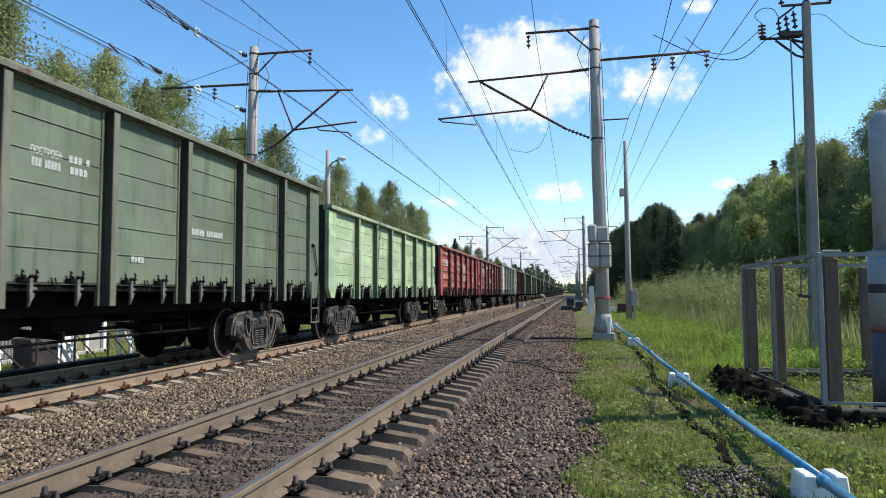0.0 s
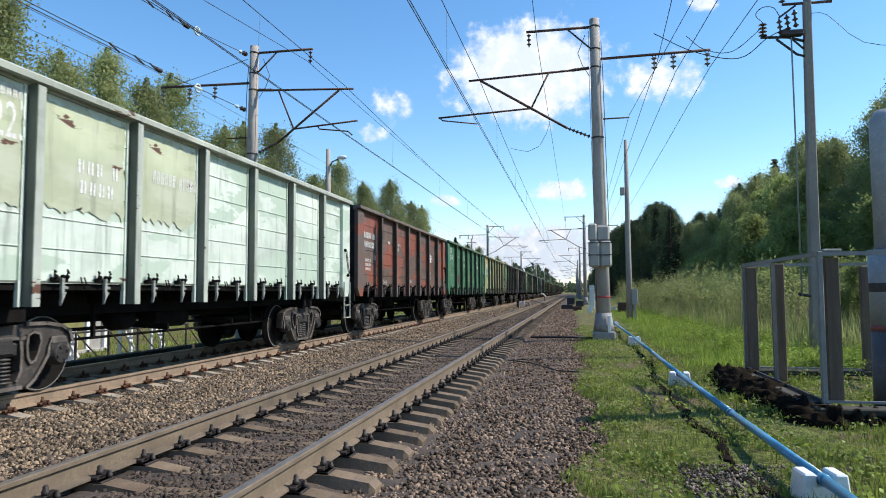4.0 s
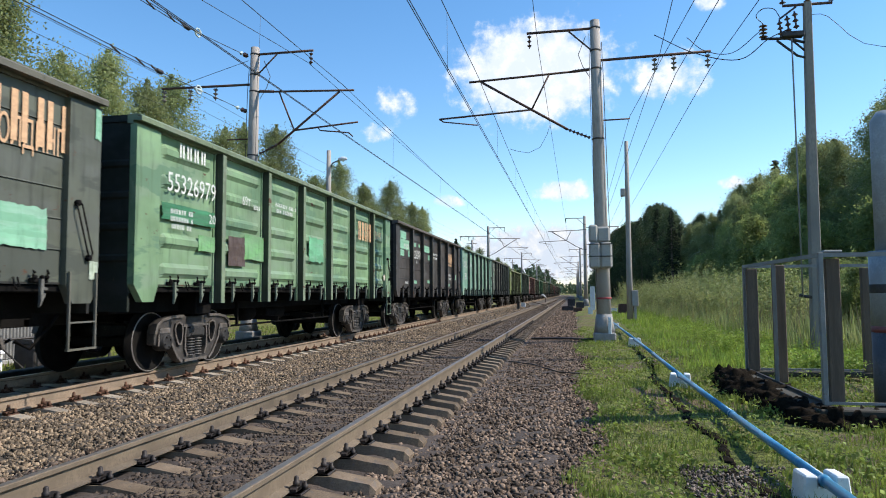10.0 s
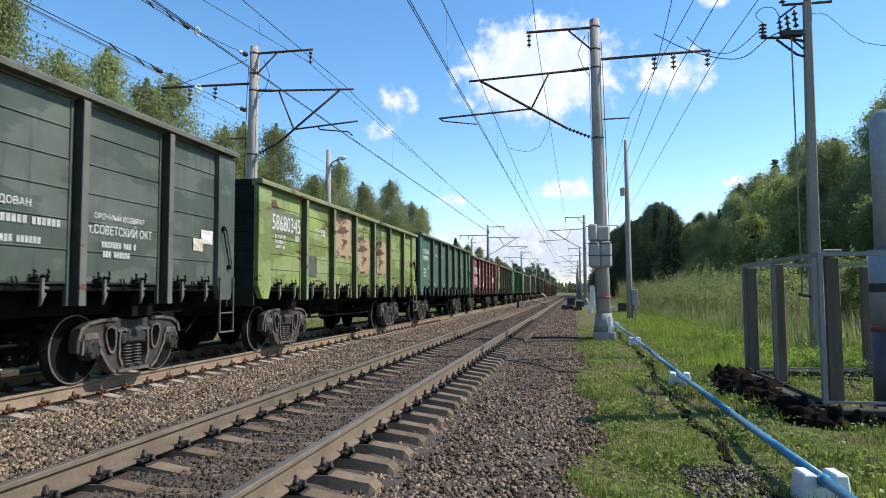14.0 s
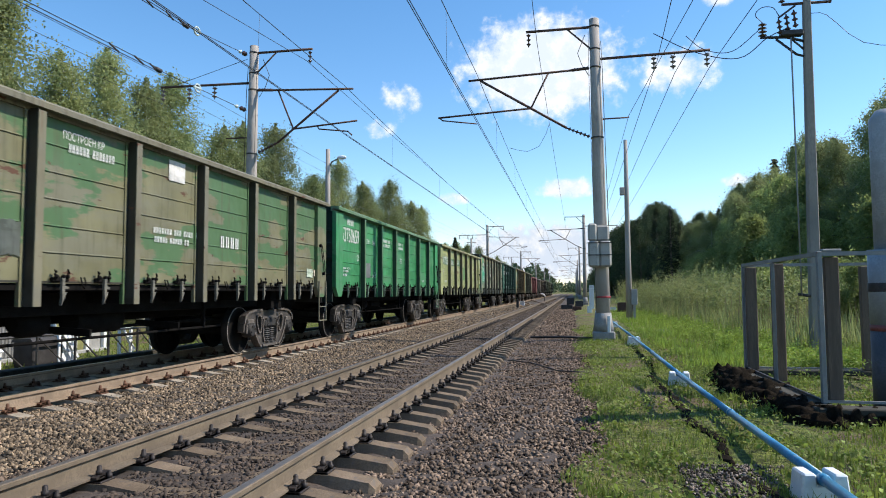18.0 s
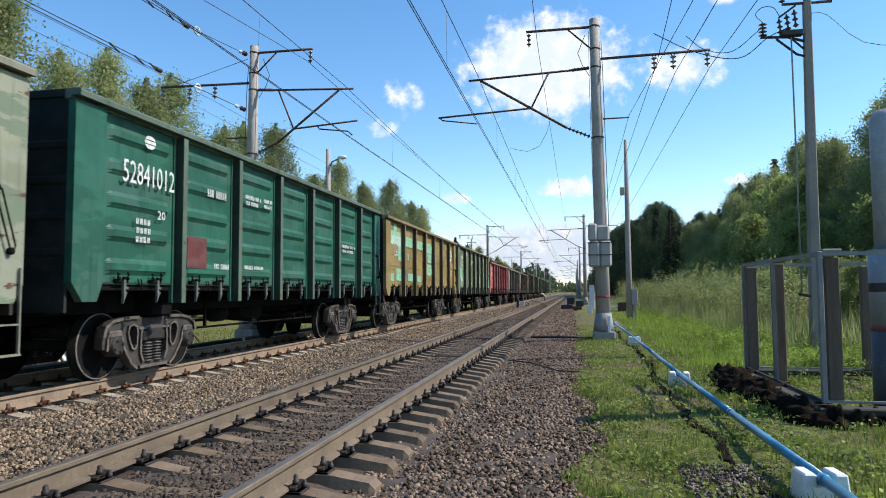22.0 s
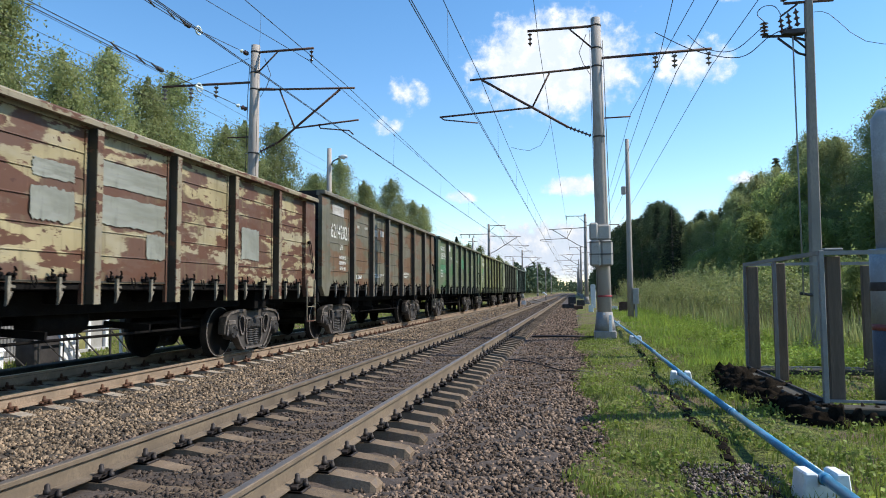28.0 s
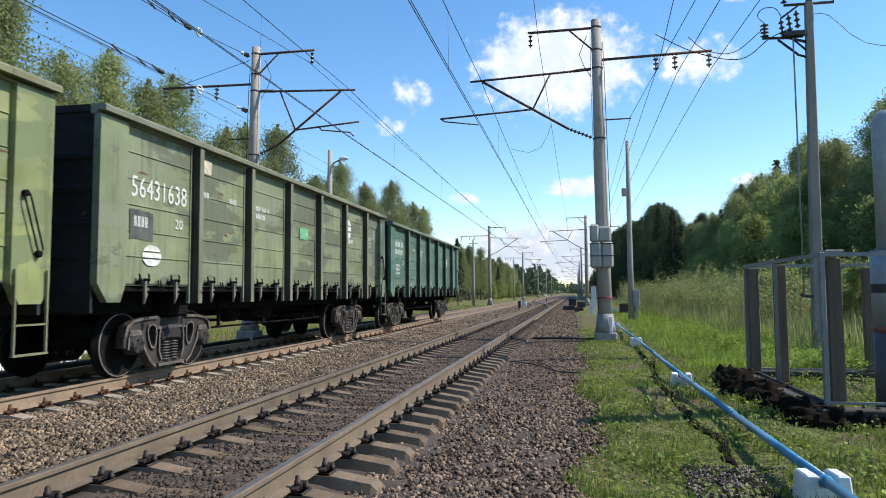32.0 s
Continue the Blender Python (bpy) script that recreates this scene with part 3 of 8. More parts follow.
def catenary_pole(x, y, s, lean=0.0, z0=-0.3, feeders=(2, 2.6, 3.7), short=False, label="tall round concrete catenary pole with steel brackets", near=True):
    """A pole for overhead wires; s is -1 where its track lies at -x of it and 1 at +x."""
    t = empty("catenary_pole", pose(x, y, z0, 0, lean, 0), label, "catenary pole", "catenary poles along the tracks")
    round_pole(t, 10.35, 0.235, 0.155)
    bm = bmesh.new()
    bevelled(bm, -0.34, 0.34, -0.34, 0.34, -0.3, 0.28, 0.04)
    lathe(bm, [(0.33, 0.28), (0.29, 0.5), (0.25, 0.85), (0.24, 0.85)], Matrix(), 14)
    part("foundation", bm, M_POLE_FOOT, t)
    for z in (6.45, 8.75, 9.35, 10.1):
        band(t, z, 0.235 - 0.0077 * z - 0.004)
    # cantilever: top tube, diagonal, post, registration arm and steady arm
    bm = bmesh.new()
    tube(bm, [(s * 0.2, 0, 8.75), (s * 0.75, 0, 8.72)], 0.05, 8)
    end, knee, arm_end = (3.72, 1.55, 3.88) if short else (4.15, 2.1, 5.2)
    tip, sag = (3.2, 0.0) if short else (3.75, 0.0)
    tube(bm, [(s * 0.7, 0, 8.72), (s * end, 0, 8.62)], 0.038, 8)
    part("cantilever_tube", bm, M_RUST_STEEL, t)
    insulator(t, (s * 0.22, 0, 8.76), (s * 0.72, 0, 8.73), 0.06, 5)
    low = Vector((s * 0.95, 0, 6.82))
    top = Vector((s * tip, 0, 8.60 - sag))
    at = low.lerp(top, (knee - 0.95) / (tip - 0.95))
    rod(t, "cantilever_strut", [low, at, top], 0.042, M_RUST_STEEL)
    insulator(t, (s * 0.24, 0, 6.5), (s * 0.95, 0, 6.82), 0.07, 6)
    rod(t, "cantilever_post", [at, (s * (knee - 0.6), 0, 8.70)], 0.03, M_RUST_STEEL)
    z = at.z + (0.2 if short else -0.12)
    rod(t, "registration_arm", [at, (s * arm_end, 0, z)], 0.032, M_RUST_STEEL)
    if short:
        rod(t, "steady_arm", [(s * 2.45, 0, at.z + 0.04), (s * 2.5, 0, at.z - 0.04), (s * 3.55, 0, at.z - 0.16), (s * 3.7, 0, at.z - 0.3)], 0.024, M_RUST_STEEL)
    else:
        rod(t, "steady_arm", [(s * (arm_end - 0.05), 0, z - 0.02), (s * (arm_end - 0.15), 0, z - 0.1), (s * (arm_end - 1.3), 0, z - 0.28)], 0.022, M_RUST_STEEL)
    # top bracket towards the track, with its brace and a hanging insulator
    rod(t, "top_bracket", [(0, 0, 10.1), (s * 2.2, 0, 10.12)], 0.045, M_RUST_STEEL)
    rod(t, "brace", [(s * 0.1, 0, 9.35), (s * 0.85, 0, 10.08)], 0.028, M_RUST_STEEL)
    insulator(t, (s * 2.12, 0, 10.05), (s * 2.12, 0, 9.6), 0.075, 3)
    # feeder arm away from the track
    rod(t, "feeder_arm", [(0, 0, 9.02), (-s * (feeders[-1] + 0.1), 0, 9.04)], 0.045, M_RUST_STEEL)
    for f in feeders:
        insulator(t, (-s * f, 0, 8.95), (-s * f, 0, 8.5), 0.095, 3, M_GREY_INS)
        rod(t, "hanger", [(-s * (f - 0.06), 0, 9.0), (-s * f, 0, 8.86), (-s * (f + 0.06), 0, 9.0)], 0.014, M_STEEL_DARK, 5)
    rod(t, "small_bracket", [(0, 0, 7.05), (-s * 1.0, 0, 7.05)], 0.025, M_RUST_STEEL)
    if near:
        rod(t, "down_cable", [(-s * 0.19, -0.05, 9.6), (-s * 0.21, -0.1, 8.6), (-s * 0.23, -0.1, 6.0), (-s * 0.25, -0.12, 3.4)], 0.012, M_WIRE, 5)
        rod(t, "jumper", [(s * 0.3, 0.1, 9.9), (s * 0.55, 0.1, 9.3), (s * 0.42, 0.1, 8.9), (s * 0.2, 0.05, 8.5)], 0.012, M_WIRE, 5)
        rod(t, "earth_wire", [(s * 0.2, -0.17, 9.9), (s * 0.22, -0.22, 8.0), (s * 0.2, -0.23, 3.0), (s * 0.2, -0.26, 1.0)], 0.008, M_WIRE, 5)
    return t


catenary_pole(0.93, 22.0, -1, -0.6, feeders=(1.82, 2.4, 3.42))
catenary_pole(-11.17, 22.0, 1, 0.7, feeders=(1.5, 2.5, 3.55), short=True)
LEFT_Y, RIGHT_Y = [88, 146, 206, 266, 328], [79, 136, 194, 254, 316]
for y in LEFT_Y:
    catenary_pole(-10.9, y, 1, near=False)
for y in RIGHT_Y:
    catenary_pole(1.35, y, -1, near=False)

# wires
def wire(name, pts, r, label, sag=0.0, near=None):
    bm = bmesh.new()
    out = []
    for a, b in zip(pts, pts[1:]):
        a, b = Vector(a), Vector(b)
        n = 12
        for i in range(n):
            u = i / n
            p = a.lerp(b, u)
            p.z -= sag * 4 * u * (1 - u)
            out.append(p)
    out.append(Vector(pts[-1]))
    tube(bm, out, r, 5)
    me = mesh_of(name, bm)
    me.materials.append(M_WIRE)
    return tagged(new(name, me), label, "wire", "overhead wires")


def catenary(tx, ys, zig, twin=0.0):
    """Contact wire, messenger wire and droppers of one track."""
    cont = [(tx + (zig if i % 2 else -zig), y, 6.78) for i, y in enumerate(ys)]
    for d in (0.0, twin)[:2 if twin else 1]:
        wire("contact_wire", [(x + d, y, z) for x, y, z in cont], 0.010, "dark copper contact wire over the track")
    mess = [(tx + (zig if i % 2 else -zig) * 0.5, y, 8.45) for i, y in enumerate(ys)]
    w = wire("messenger_wire", mess, 0.011, "dark messenger wire with droppers over the track", 0.4)
    for (ca, cb), (ma, mb) in list(zip(zip(cont, cont[1:]), zip(mess, mess[1:])))[:4]:
        for u in (0.1, 0.26, 0.42, 0.58, 0.74, 0.9):
            c, m = Vector(ca).lerp(Vector(cb), u), Vector(ma).lerp(Vector(mb), u)
            m.z -= 0.4 * 4 * u * (1 - u)
            rod(w, "dropper", [c, m], 0.004, M_WIRE, 4)
    return w


near_line = catenary(NEAR_X - 0.13, [-35, 22, 79, 136, 194, 254, 316], 0.02, 0.045)
catenary(FAR_X - 0.05, [-42, 22, 88, 146, 206, 266, 328], -0.12, 0.045)
for f, z, x_near in ((1.82, 8.5, 0.2), (2.36, 8.12, 5.2), (3.40, 8.22, 5.9)):
    wire("feeder_wire", [(x_near, -36, z), (0.93 + f, 22, z)] + [(1.35 + f, y, z) for y in RIGHT_Y], 0.011, "dark feeder wire on the pole arms", 0.12)
wire("feeder_wire", [(-0.4, -36, 9.42), (-1.02, 22, 9.42)] + [(-0.8, y, 9.42) for y in RIGHT_Y], 0.010, "dark feeder wire above the track", 0.12)
wire("feeder_wire", [(5.2, -36, 6.83), (1.85, 22, 6.83)] + [(2.35, y, 6.83) for y in RIGHT_Y], 0.008, "thin dark wire on small brackets", 0.1)
for f in (1.5, 2.5, 3.55):
    wire("feeder_wire", [(-11.17 - f, -40, 8.2), (-11.17 - f, 22, 8.2)] + [(-10.9 - f, y, 8.2) for y in LEFT_Y], 0.007, "thin feeder wire on the pole arms", 0.3)
wire("feeder_wire", [(-19.0, -40, 9.3), (-9.05, 22, 9.38)] + [(-8.8, y, 9.3) for y in LEFT_Y], 0.010, "dark feeder wire above the track", 0.1)


def strain_line(a, b, near_end, twin, ring_at, label):
    """A wire that ends at a pole, with a pale ring insulator in it; twin wires beyond the insulator."""
    a, b, e = Vector(a), Vector(b), Vector(near_end)
    w = wire("anchor_wire", [a, b], 0.012, label)
    for d in (-twin, twin):
        rod(w, "twin_wire", [b + Vector((0, 0, d)), e + Vector((0, 0, d))], 0.012, M_WIRE, 6)
    for u in (ring_at,):
        m = (b - a).to_track_quat("Z", "Y").to_matrix().to_4x4()
        m.translation = a.lerp(b, u)
        bm = bmesh.new()
        ring = [m @ Vector((0.0, 0.13 * math.cos(k * math.tau / 16), 0.13 * math.sin(k * math.tau / 16))) for k in range(17)]
        tube(bm, ring, 0.028, 7)
        lathe(bm, [(0.02, -0.2), (0.045, -0.06), (0.045, 0.06), (0.02, 0.2)], m, 8)
        part("ring_insulator", bm, M_GLASS_INS, w)
    insulator(w, a.lerp(b, 0.03), a.lerp(b, 0.10), 0.085, 2)
    insulator(w, a.lerp(b, 0.12), a.lerp(b, 0.17), 0.07, 1, M_GLASS_INS, "clamp")
    for u in (0.0, 0.012, 0.03):
        rod(w, "turnbuckle", [b.lerp(e, u) + Vector((0, 0, -0.06)), b.lerp(e, u + 0.007) + Vector((0, 0, 0.06))], 0.026, M_STEEL_DARK, 6)
    m = (e - b).to_track_quat("Z", "Y").to_matrix().to_4x4()
    m.translation = b
    bm = bmesh.new()
    lathe(bm, [(0.02, -0.15), (0.07, -0.1), (0.07, 0.1), (0.02, 0.15)], m, 10)
    part("yoke", bm, M_STEEL_DARK, w)
    return w


strain_line((-11.3, 22, 9.75), (-11.75, 18.8, 9.6), (-12.6, -36, 8.2), 0.045, 0.84, "anchored wire with a pale ring insulator by the pole")
strain_line((-11.3, 22, 7.72), (-12.0, 17.8, 7.88), (-16.0, -36, 9.05), 0.05, 0.6, "anchored twin wire with a pale ring insulator by the pole")
wire("guy_wire", [(-14.4, 22, 8.75), (-11.3, 22, 9.6)], 0.01, "thin stay wire between pole and bracket")
rod(near_line, "jumper", [(-1.0, 33, 9.42), (-1.14, 33, 8.97), (-1.49, 33, 8.34), (-2.06, 33, 8.09), (-2.6, 33, 8.2), (-2.95, 33, 8.32)], 0.010, M_WIRE, 6)


# ---------------------------------------------------------------- trees and grass
def tree_meshes(seed, h, spread, kind):
    """Trunk with limbs, and a crown of many small leaves in uneven clumps."""
    rng = np.random.default_rng(seed)
    bm = bmesh.new()
    bend = rng.normal(0, 0.15, 2)
    trunk = [(bend[0] * u * u * 2, bend[1] * u * u * 2, h * u) for u in np.linspace(0, 0.96, 7)]
    tube(bm, trunk, [max(0.02, (0.016 * h) * (1 - u) ** 0.8) for u in np.linspace(0, 0.96, 7)], 7)
    cl = []
    if kind == "spruce":
        n = 150
        for i in range(n):
            u = 0.05 + 0.93 * (i + rng.uniform(0, 1)) / n
            rad = (spread * 1.25 * (1 - u) ** 0.9 + 0.1) * rng.uniform(0.7, 1.12)
            a = i * 2.4 + rng.uniform(-0.6, 0.6)
            for k in (0.35, 0.62, 0.85, 1.0):
                d = rad * k
                cl.append((d * math.cos(a), d * math.sin(a), h * u - 0.34 * d * k + rng.normal(0, 0.08), 0.16 + 0.13 * rad * (1.25 - k)))
    else:
        low = 0.10 if kind == "bushy" else 0.22
        n = int(34 + 1.9 * h)
        for i in range(n):
            u = low + (0.97 - low) * (i + rng.uniform(0, 1)) / n
            v = (u - low) / (1 - low)
            reach = spread * (min(1.0, v / 0.28 + 0.25) ** 0.7 * (1 - v) ** 0.72 * 1.35 + 0.06) * rng.uniform(0.55, 1.15)
            a = i * 2.4 + rng.uniform(-0.5, 0.5)
            lift, droop = reach * rng.uniform(0.45, 0.95), (0.75 if kind == "oval" else 0.4) * reach
            way = Vector((math.cos(a), math.sin(a), 0))
            root = Vector((bend[0] * u * u * 2, bend[1] * u * u * 2, h * u - 0.25 * reach))
            spots = [root + way * reach * k + Vector((0, 0, lift * k - droop * k ** 2.6)) for k in (0.0, 0.35, 0.6, 0.82, 1.0)]
            if i % 2:
                tube(bm, spots, [0.045, 0.035, 0.026, 0.017, 0.009], 5, False)
            for p, k in zip(spots[1:], (0.8, 1.0, 1.0, 0.75)):
                cl.append((p.x + rng.normal(0, 0.16), p.y + rng.normal(0, 0.16), p.z + rng.normal(0, 0.16), k * rng.uniform(0.5, 0.95) * (0.5 + 0.034 * h)))
        for k in range(7):
            cl.append((bend[0] * 2 + rng.normal(0, 0.08), bend[1] * 2 + rng.normal(0, 0.08), h * (0.90 + 0.017 * k), 0.30 - 0.028 * k))
    wood = mesh_of("trunk", bm)
    per = 26 if kind == "spruce" else 115
    C = np.array(cl)
    n = len(C) * per
    at = np.repeat(C, per, 0)
    off = rng.normal(0, 0.5, (n, 3))
    off[:, 2] *= 1.0 if kind != "spruce" else 0.35
    P = at[:, :3] + off * at[:, 3:4]
    size = rng.uniform(0.042, 0.088, n) * (1.0 if kind != "spruce" else 1.25) * (0.8 + 0.022 * h)
    a = rng.normal(0, 1, (n, 3)); a /= np.linalg.norm(a, axis=1, keepdims=True)
    b = np.cross(a, rng.normal(0, 1, (n, 3))); b /= np.linalg.norm(b, axis=1, keepdims=True)
    a, b = a * size[:, None], b * size[:, None] * 0.62
    V = np.stack([P - a, P + b, P + a, P - b], 1).reshape(-1, 3)
    F = np.arange(n * 4).reshape(-1, 4)
    return wood, V, F


TREES = {}
for key, seed, h, sp, kind, leaf, bark, words in (
        ("birch_a", 1, 15, 3.5, "oval", M_LEAF_BIRCH, M_BIRCH, "tall birch with a loose yellow-green crown"),
        ("birch_b", 2, 16.5, 3.1, "oval", M_LEAF_BIRCH, M_BIRCH, "slender birch with a loose yellow-green crown"),
        ("aspen_a", 3, 15.5, 3.7, "oval", M_LEAF_ASPEN, M_BARK, "aspen with a dull green crown"),
        ("aspen_b", 4, 17, 3.4, "oval", M_LEAF_ASPEN, M_BARK, "tall aspen with a dull green crown"),
        ("alder", 5, 8, 2.6, "bushy", M_LEAF_GREEN, M_BARK, "low bushy alder in fresh green leaf"),
        ("sapling", 6, 5, 1.7, "bushy", M_LEAF_GREEN, M_BARK, "young leafy tree at the forest edge"),
        ("linden_a", 11, 17, 3.9, "oval", M_LEAF_DARK, M_BARK, "tall broadleaf tree with a crown in shade-dark green"),
        ("linden_b", 12, 16, 3.4, "oval", M_LEAF_DARK, M_BARK, "broadleaf tree with a crown in shade-dark green"),
        ("spruce_a", 7, 16, 2.3, "spruce", M_NEEDLE, M_BARK, "dark green pointed spruce"),
        ("spruce_b", 8, 18, 2.6, "spruce", M_NEEDLE, M_BARK, "tall dark green spruce")):
    wood, V, F = tree_meshes(seed, h, sp, kind)
    t = empty("tree", pose(0, 0, -500), words, "tree")
    part("trunk", wood, bark, t)
    crown = part("crown", raw_mesh("crown", V, F, leaf), leaf, t)
    TREES[key] = (t, h)
used = set()
# how steeply the forest's skyline stands over the eye, by bearing east of north in degrees
BEARING = (2.7, 3.4, 4.3, 5.65, 6.6, 7.85, 8.85, 10.2, 11.7, 12.4, 13.1, 14.4, 15.7, 17.2, 18.4, 20.5, 21.4, 21.8, 22.6, 26, 40)
STEEP = (0.064, 0.087, 0.096, 0.1055, 0.123, 0.119, 0.096, 0.106, 0.1125, 0.124, 0.143, 0.158, 0.176, 0.196, 0.189, 0.202, 0.197, 0.214, 0.235, 0.28, 0.36)


def skyline(x, y):
    return 1.5 + math.hypot(x, y) * float(np.interp(math.degrees(math.atan2(x, y)), BEARING, STEEP))




def plant(key, x, y, h, turn=0.0, lean=0.0, group="trees along the line", z=None):
    src, h0 = TREES[key]
    m = pose(x, y, float(ground_z(np.array(x), np.array(y))) - 0.05 if z is None else z, lean, 0, turn)
    if key in used:
        ob = copy_thing(src, m)
    else:
        used.add(key)
        ob = src
        ob.matrix_basis = m
    if x > 10:      # the forest's skyline
        h = min(h, skyline(x, y) * (0.90 + 0.12 * abs(math.sin(x * 3.1 + y * 1.7))))
    k = h / h0
    ob.scale = (k, k, k)
    tagged(ob, group=group)
    return ob


rt = random.Random(5)
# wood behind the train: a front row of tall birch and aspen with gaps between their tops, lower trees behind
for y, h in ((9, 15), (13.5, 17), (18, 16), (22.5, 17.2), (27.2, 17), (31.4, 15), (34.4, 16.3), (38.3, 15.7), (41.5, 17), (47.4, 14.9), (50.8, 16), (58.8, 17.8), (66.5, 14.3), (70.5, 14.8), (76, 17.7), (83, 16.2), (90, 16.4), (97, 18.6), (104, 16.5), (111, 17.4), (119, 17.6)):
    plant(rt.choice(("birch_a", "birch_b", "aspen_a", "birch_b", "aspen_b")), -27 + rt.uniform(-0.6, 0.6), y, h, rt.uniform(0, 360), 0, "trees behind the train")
y = 10.0
while y < 330:
    far = y > 140
    if 122 < y < 146:
        y += 4
        continue
    if far:
        plant(rt.choice(("birch_a", "aspen_a", "aspen_b", "spruce_a")), -27 + rt.uniform(-1.8, 1.8), y, rt.uniform(10.5, 15.8), rt.uniform(0, 360), 0, "trees behind the train")
    plant(rt.choice(("birch_a", "aspen_a", "aspen_b", "birch_b")), -31.5 + rt.uniform(-1.8, 1.8), y + rt.uniform(-1.4, 1.4), rt.uniform(10.5, 14.5) if far else rt.uniform(13.6, 15.6), rt.uniform(0, 360), 0, "trees behind the train")
    if rt.random() < 0.35:
        plant("alder", -23.5 + rt.uniform(-1, 1), y, rt.uniform(4, 7), rt.uniform(0, 360), 0, "trees behind the train")
    y += 6.5 if far else 3.6
# forest on the other side, a lone spruce before its dark part
plant("spruce_b", 15.0, 109.0, 30, 40, 0, "trees of the forest edge")
for i in range(22):
    plant(rt.choice(("aspen_a", "alder", "birch_a", "aspen_b", "alder")), 20 + rt.uniform(-1.5, 1.5), 40 + 3.0 * i, rt.uniform(8, 12.0), rt.uniform(0, 360), 0, "trees of the forest edge")
for i in range(28):
    plant(rt.choice(("birch_b", "aspen_b", "spruce_b", "aspen_a", "birch_a")), 24.5 + rt.uniform(-1.5, 2), 38 + 3.0 * i, 30, rt.uniform(0, 360), 0, "trees of the forest edge")
for i in range(46):
    y = 98 + 4.2 * i
    key = rt.choice(("spruce_a", "aspen_b", "aspen_a", "birch_a")) if y < 112 else rt.choice(("spruce_a", "linden_a", "linden_b", "linden_a"))
    plant(key, float(np.interp(y, [98, 130, 185, 300], [20, 14.5, 12, 11])) + rt.uniform(-1, 2.5), y, 30 if i % 2 else rt.uniform(13, 18), rt.uniform(0, 360), 0, "trees of the forest edge")
for i in range(16):
    plant(rt.choice(("alder", "sapling")), 17.5 + rt.uniform(-1.5, 1.5), 26 + 5 * i, rt.uniform(4, 8), rt.uniform(0, 360), 0, "trees of the forest edge")
for i in range(34):
    y = 100 + 4.2 * i
    x = float(np.interp(y, [100, 130, 185, 300], [22, 19, 16.5, 15.5]))
    plant(rt.choice(("spruce_b", "linden_a", "linden_b")), x + rt.uniform(0, 3), y, 30, rt.uniform(0, 360), 0, "trees of the forest edge")
    if i < 8:
        plant(rt.choice(("alder", "alder", "sapling")), x - 3.5 + rt.uniform(-1, 1), y + 1.5, rt.uniform(5, 8.5), rt.uniform(0, 360), 0, "trees of the forest edge")
for i in range(26):
    y = 30 + 2.6 * i
    plant(rt.choice(("alder", "sapling")), 16.3 + rt.uniform(-1.6, 2.2), y, rt.uniform(3.5, 7.5), rt.uniform(0, 360), 0, "trees of the forest edge")
for x, y, h in ((9.5, 36, 2.3), (11.8, 40, 2.8), (13.2, 33, 3.2), (8.8, 45, 2.0), (12.5, 52, 3.0), (14.2, 44, 3.4), (10.6, 58, 2.4), (10.2, 27, 2.2), (12.0, 25, 2.8), (8.9, 24, 1.8), (9.2, 19.5, 2.6), (10.6, 21.5, 3.0), (11.8, 18.5, 3.2), (8.2, 21.8, 2.2), (9.0, 31, 2.1), (13.5, 22, 3.4), (11.2, 31, 2.7)):
    plant("sapling", x, y, h, rt.uniform(0, 360), 0, "bushes in the weeds")

# far woods that close the line
def woods(name, x0, x1, y0, y1, n, hmin, hmax, label, seed, n_l=60, leaf=1.0):
    rng = np.random.default_rng(seed)
    X, Y, Hh = rng.uniform(x0, x1, n), rng.uniform(y0, y1, n), rng.uniform(hmin, hmax, n)
    u = rng.uniform(0.05, 1, (n, n_l))
    w = 2.6 * np.sin(np.pi * np.minimum(1, u * 0.85 + 0.15)) + 0.3
    a, d = rng.uniform(0, math.tau, (n, n_l)), np.sqrt(rng.uniform(0, 1, (n, n_l)))
    P = np.stack([X[:, None] + w * d * np.cos(a), Y[:, None] + w * d * np.sin(a), Hh[:, None] * u], -1).reshape(-1, 3)
    k = len(P)
    s = rng.uniform(0.6, 1.3, k) * leaf
    A = rng.normal(0, 1, (k, 3)); A /= np.linalg.norm(A, axis=1, keepdims=True)
    B = np.cross(A, rng.normal(0, 1, (k, 3))); B /= np.linalg.norm(B, axis=1, keepdims=True)
    A, B = A * s[:, None], B * s[:, None] * 0.7
    ob = new(name, raw_mesh(name, np.stack([P - A, P + B, P + A, P - B], 1).reshape(-1, 3), np.arange(k * 4).reshape(-1, 4), M_LEAF_FAR))
    return tagged(ob, label, "woods", kind="stuff")


woods("far_woods", -60, -16, 330, 700, 420, 10, 16, "far mixed wood along the line", 21)
woods("far_woods", 14, 70, 320, 700, 420, 11, 17, "far mixed wood along the line", 22)
woods("far_woods", -80, 90, 760, 860, 260, 9, 14, "far wood at the end of the line", 23)
woods("far_woods", -70, -35, 0, 330, 300, 8, 12.5, "deep mixed wood behind the front trees", 24, 300, 0.32)
woods("far_woods", 28, 60, 30, 320, 420, 8, 11.5, "deep mixed forest behind the edge", 25, 260, 0.36)


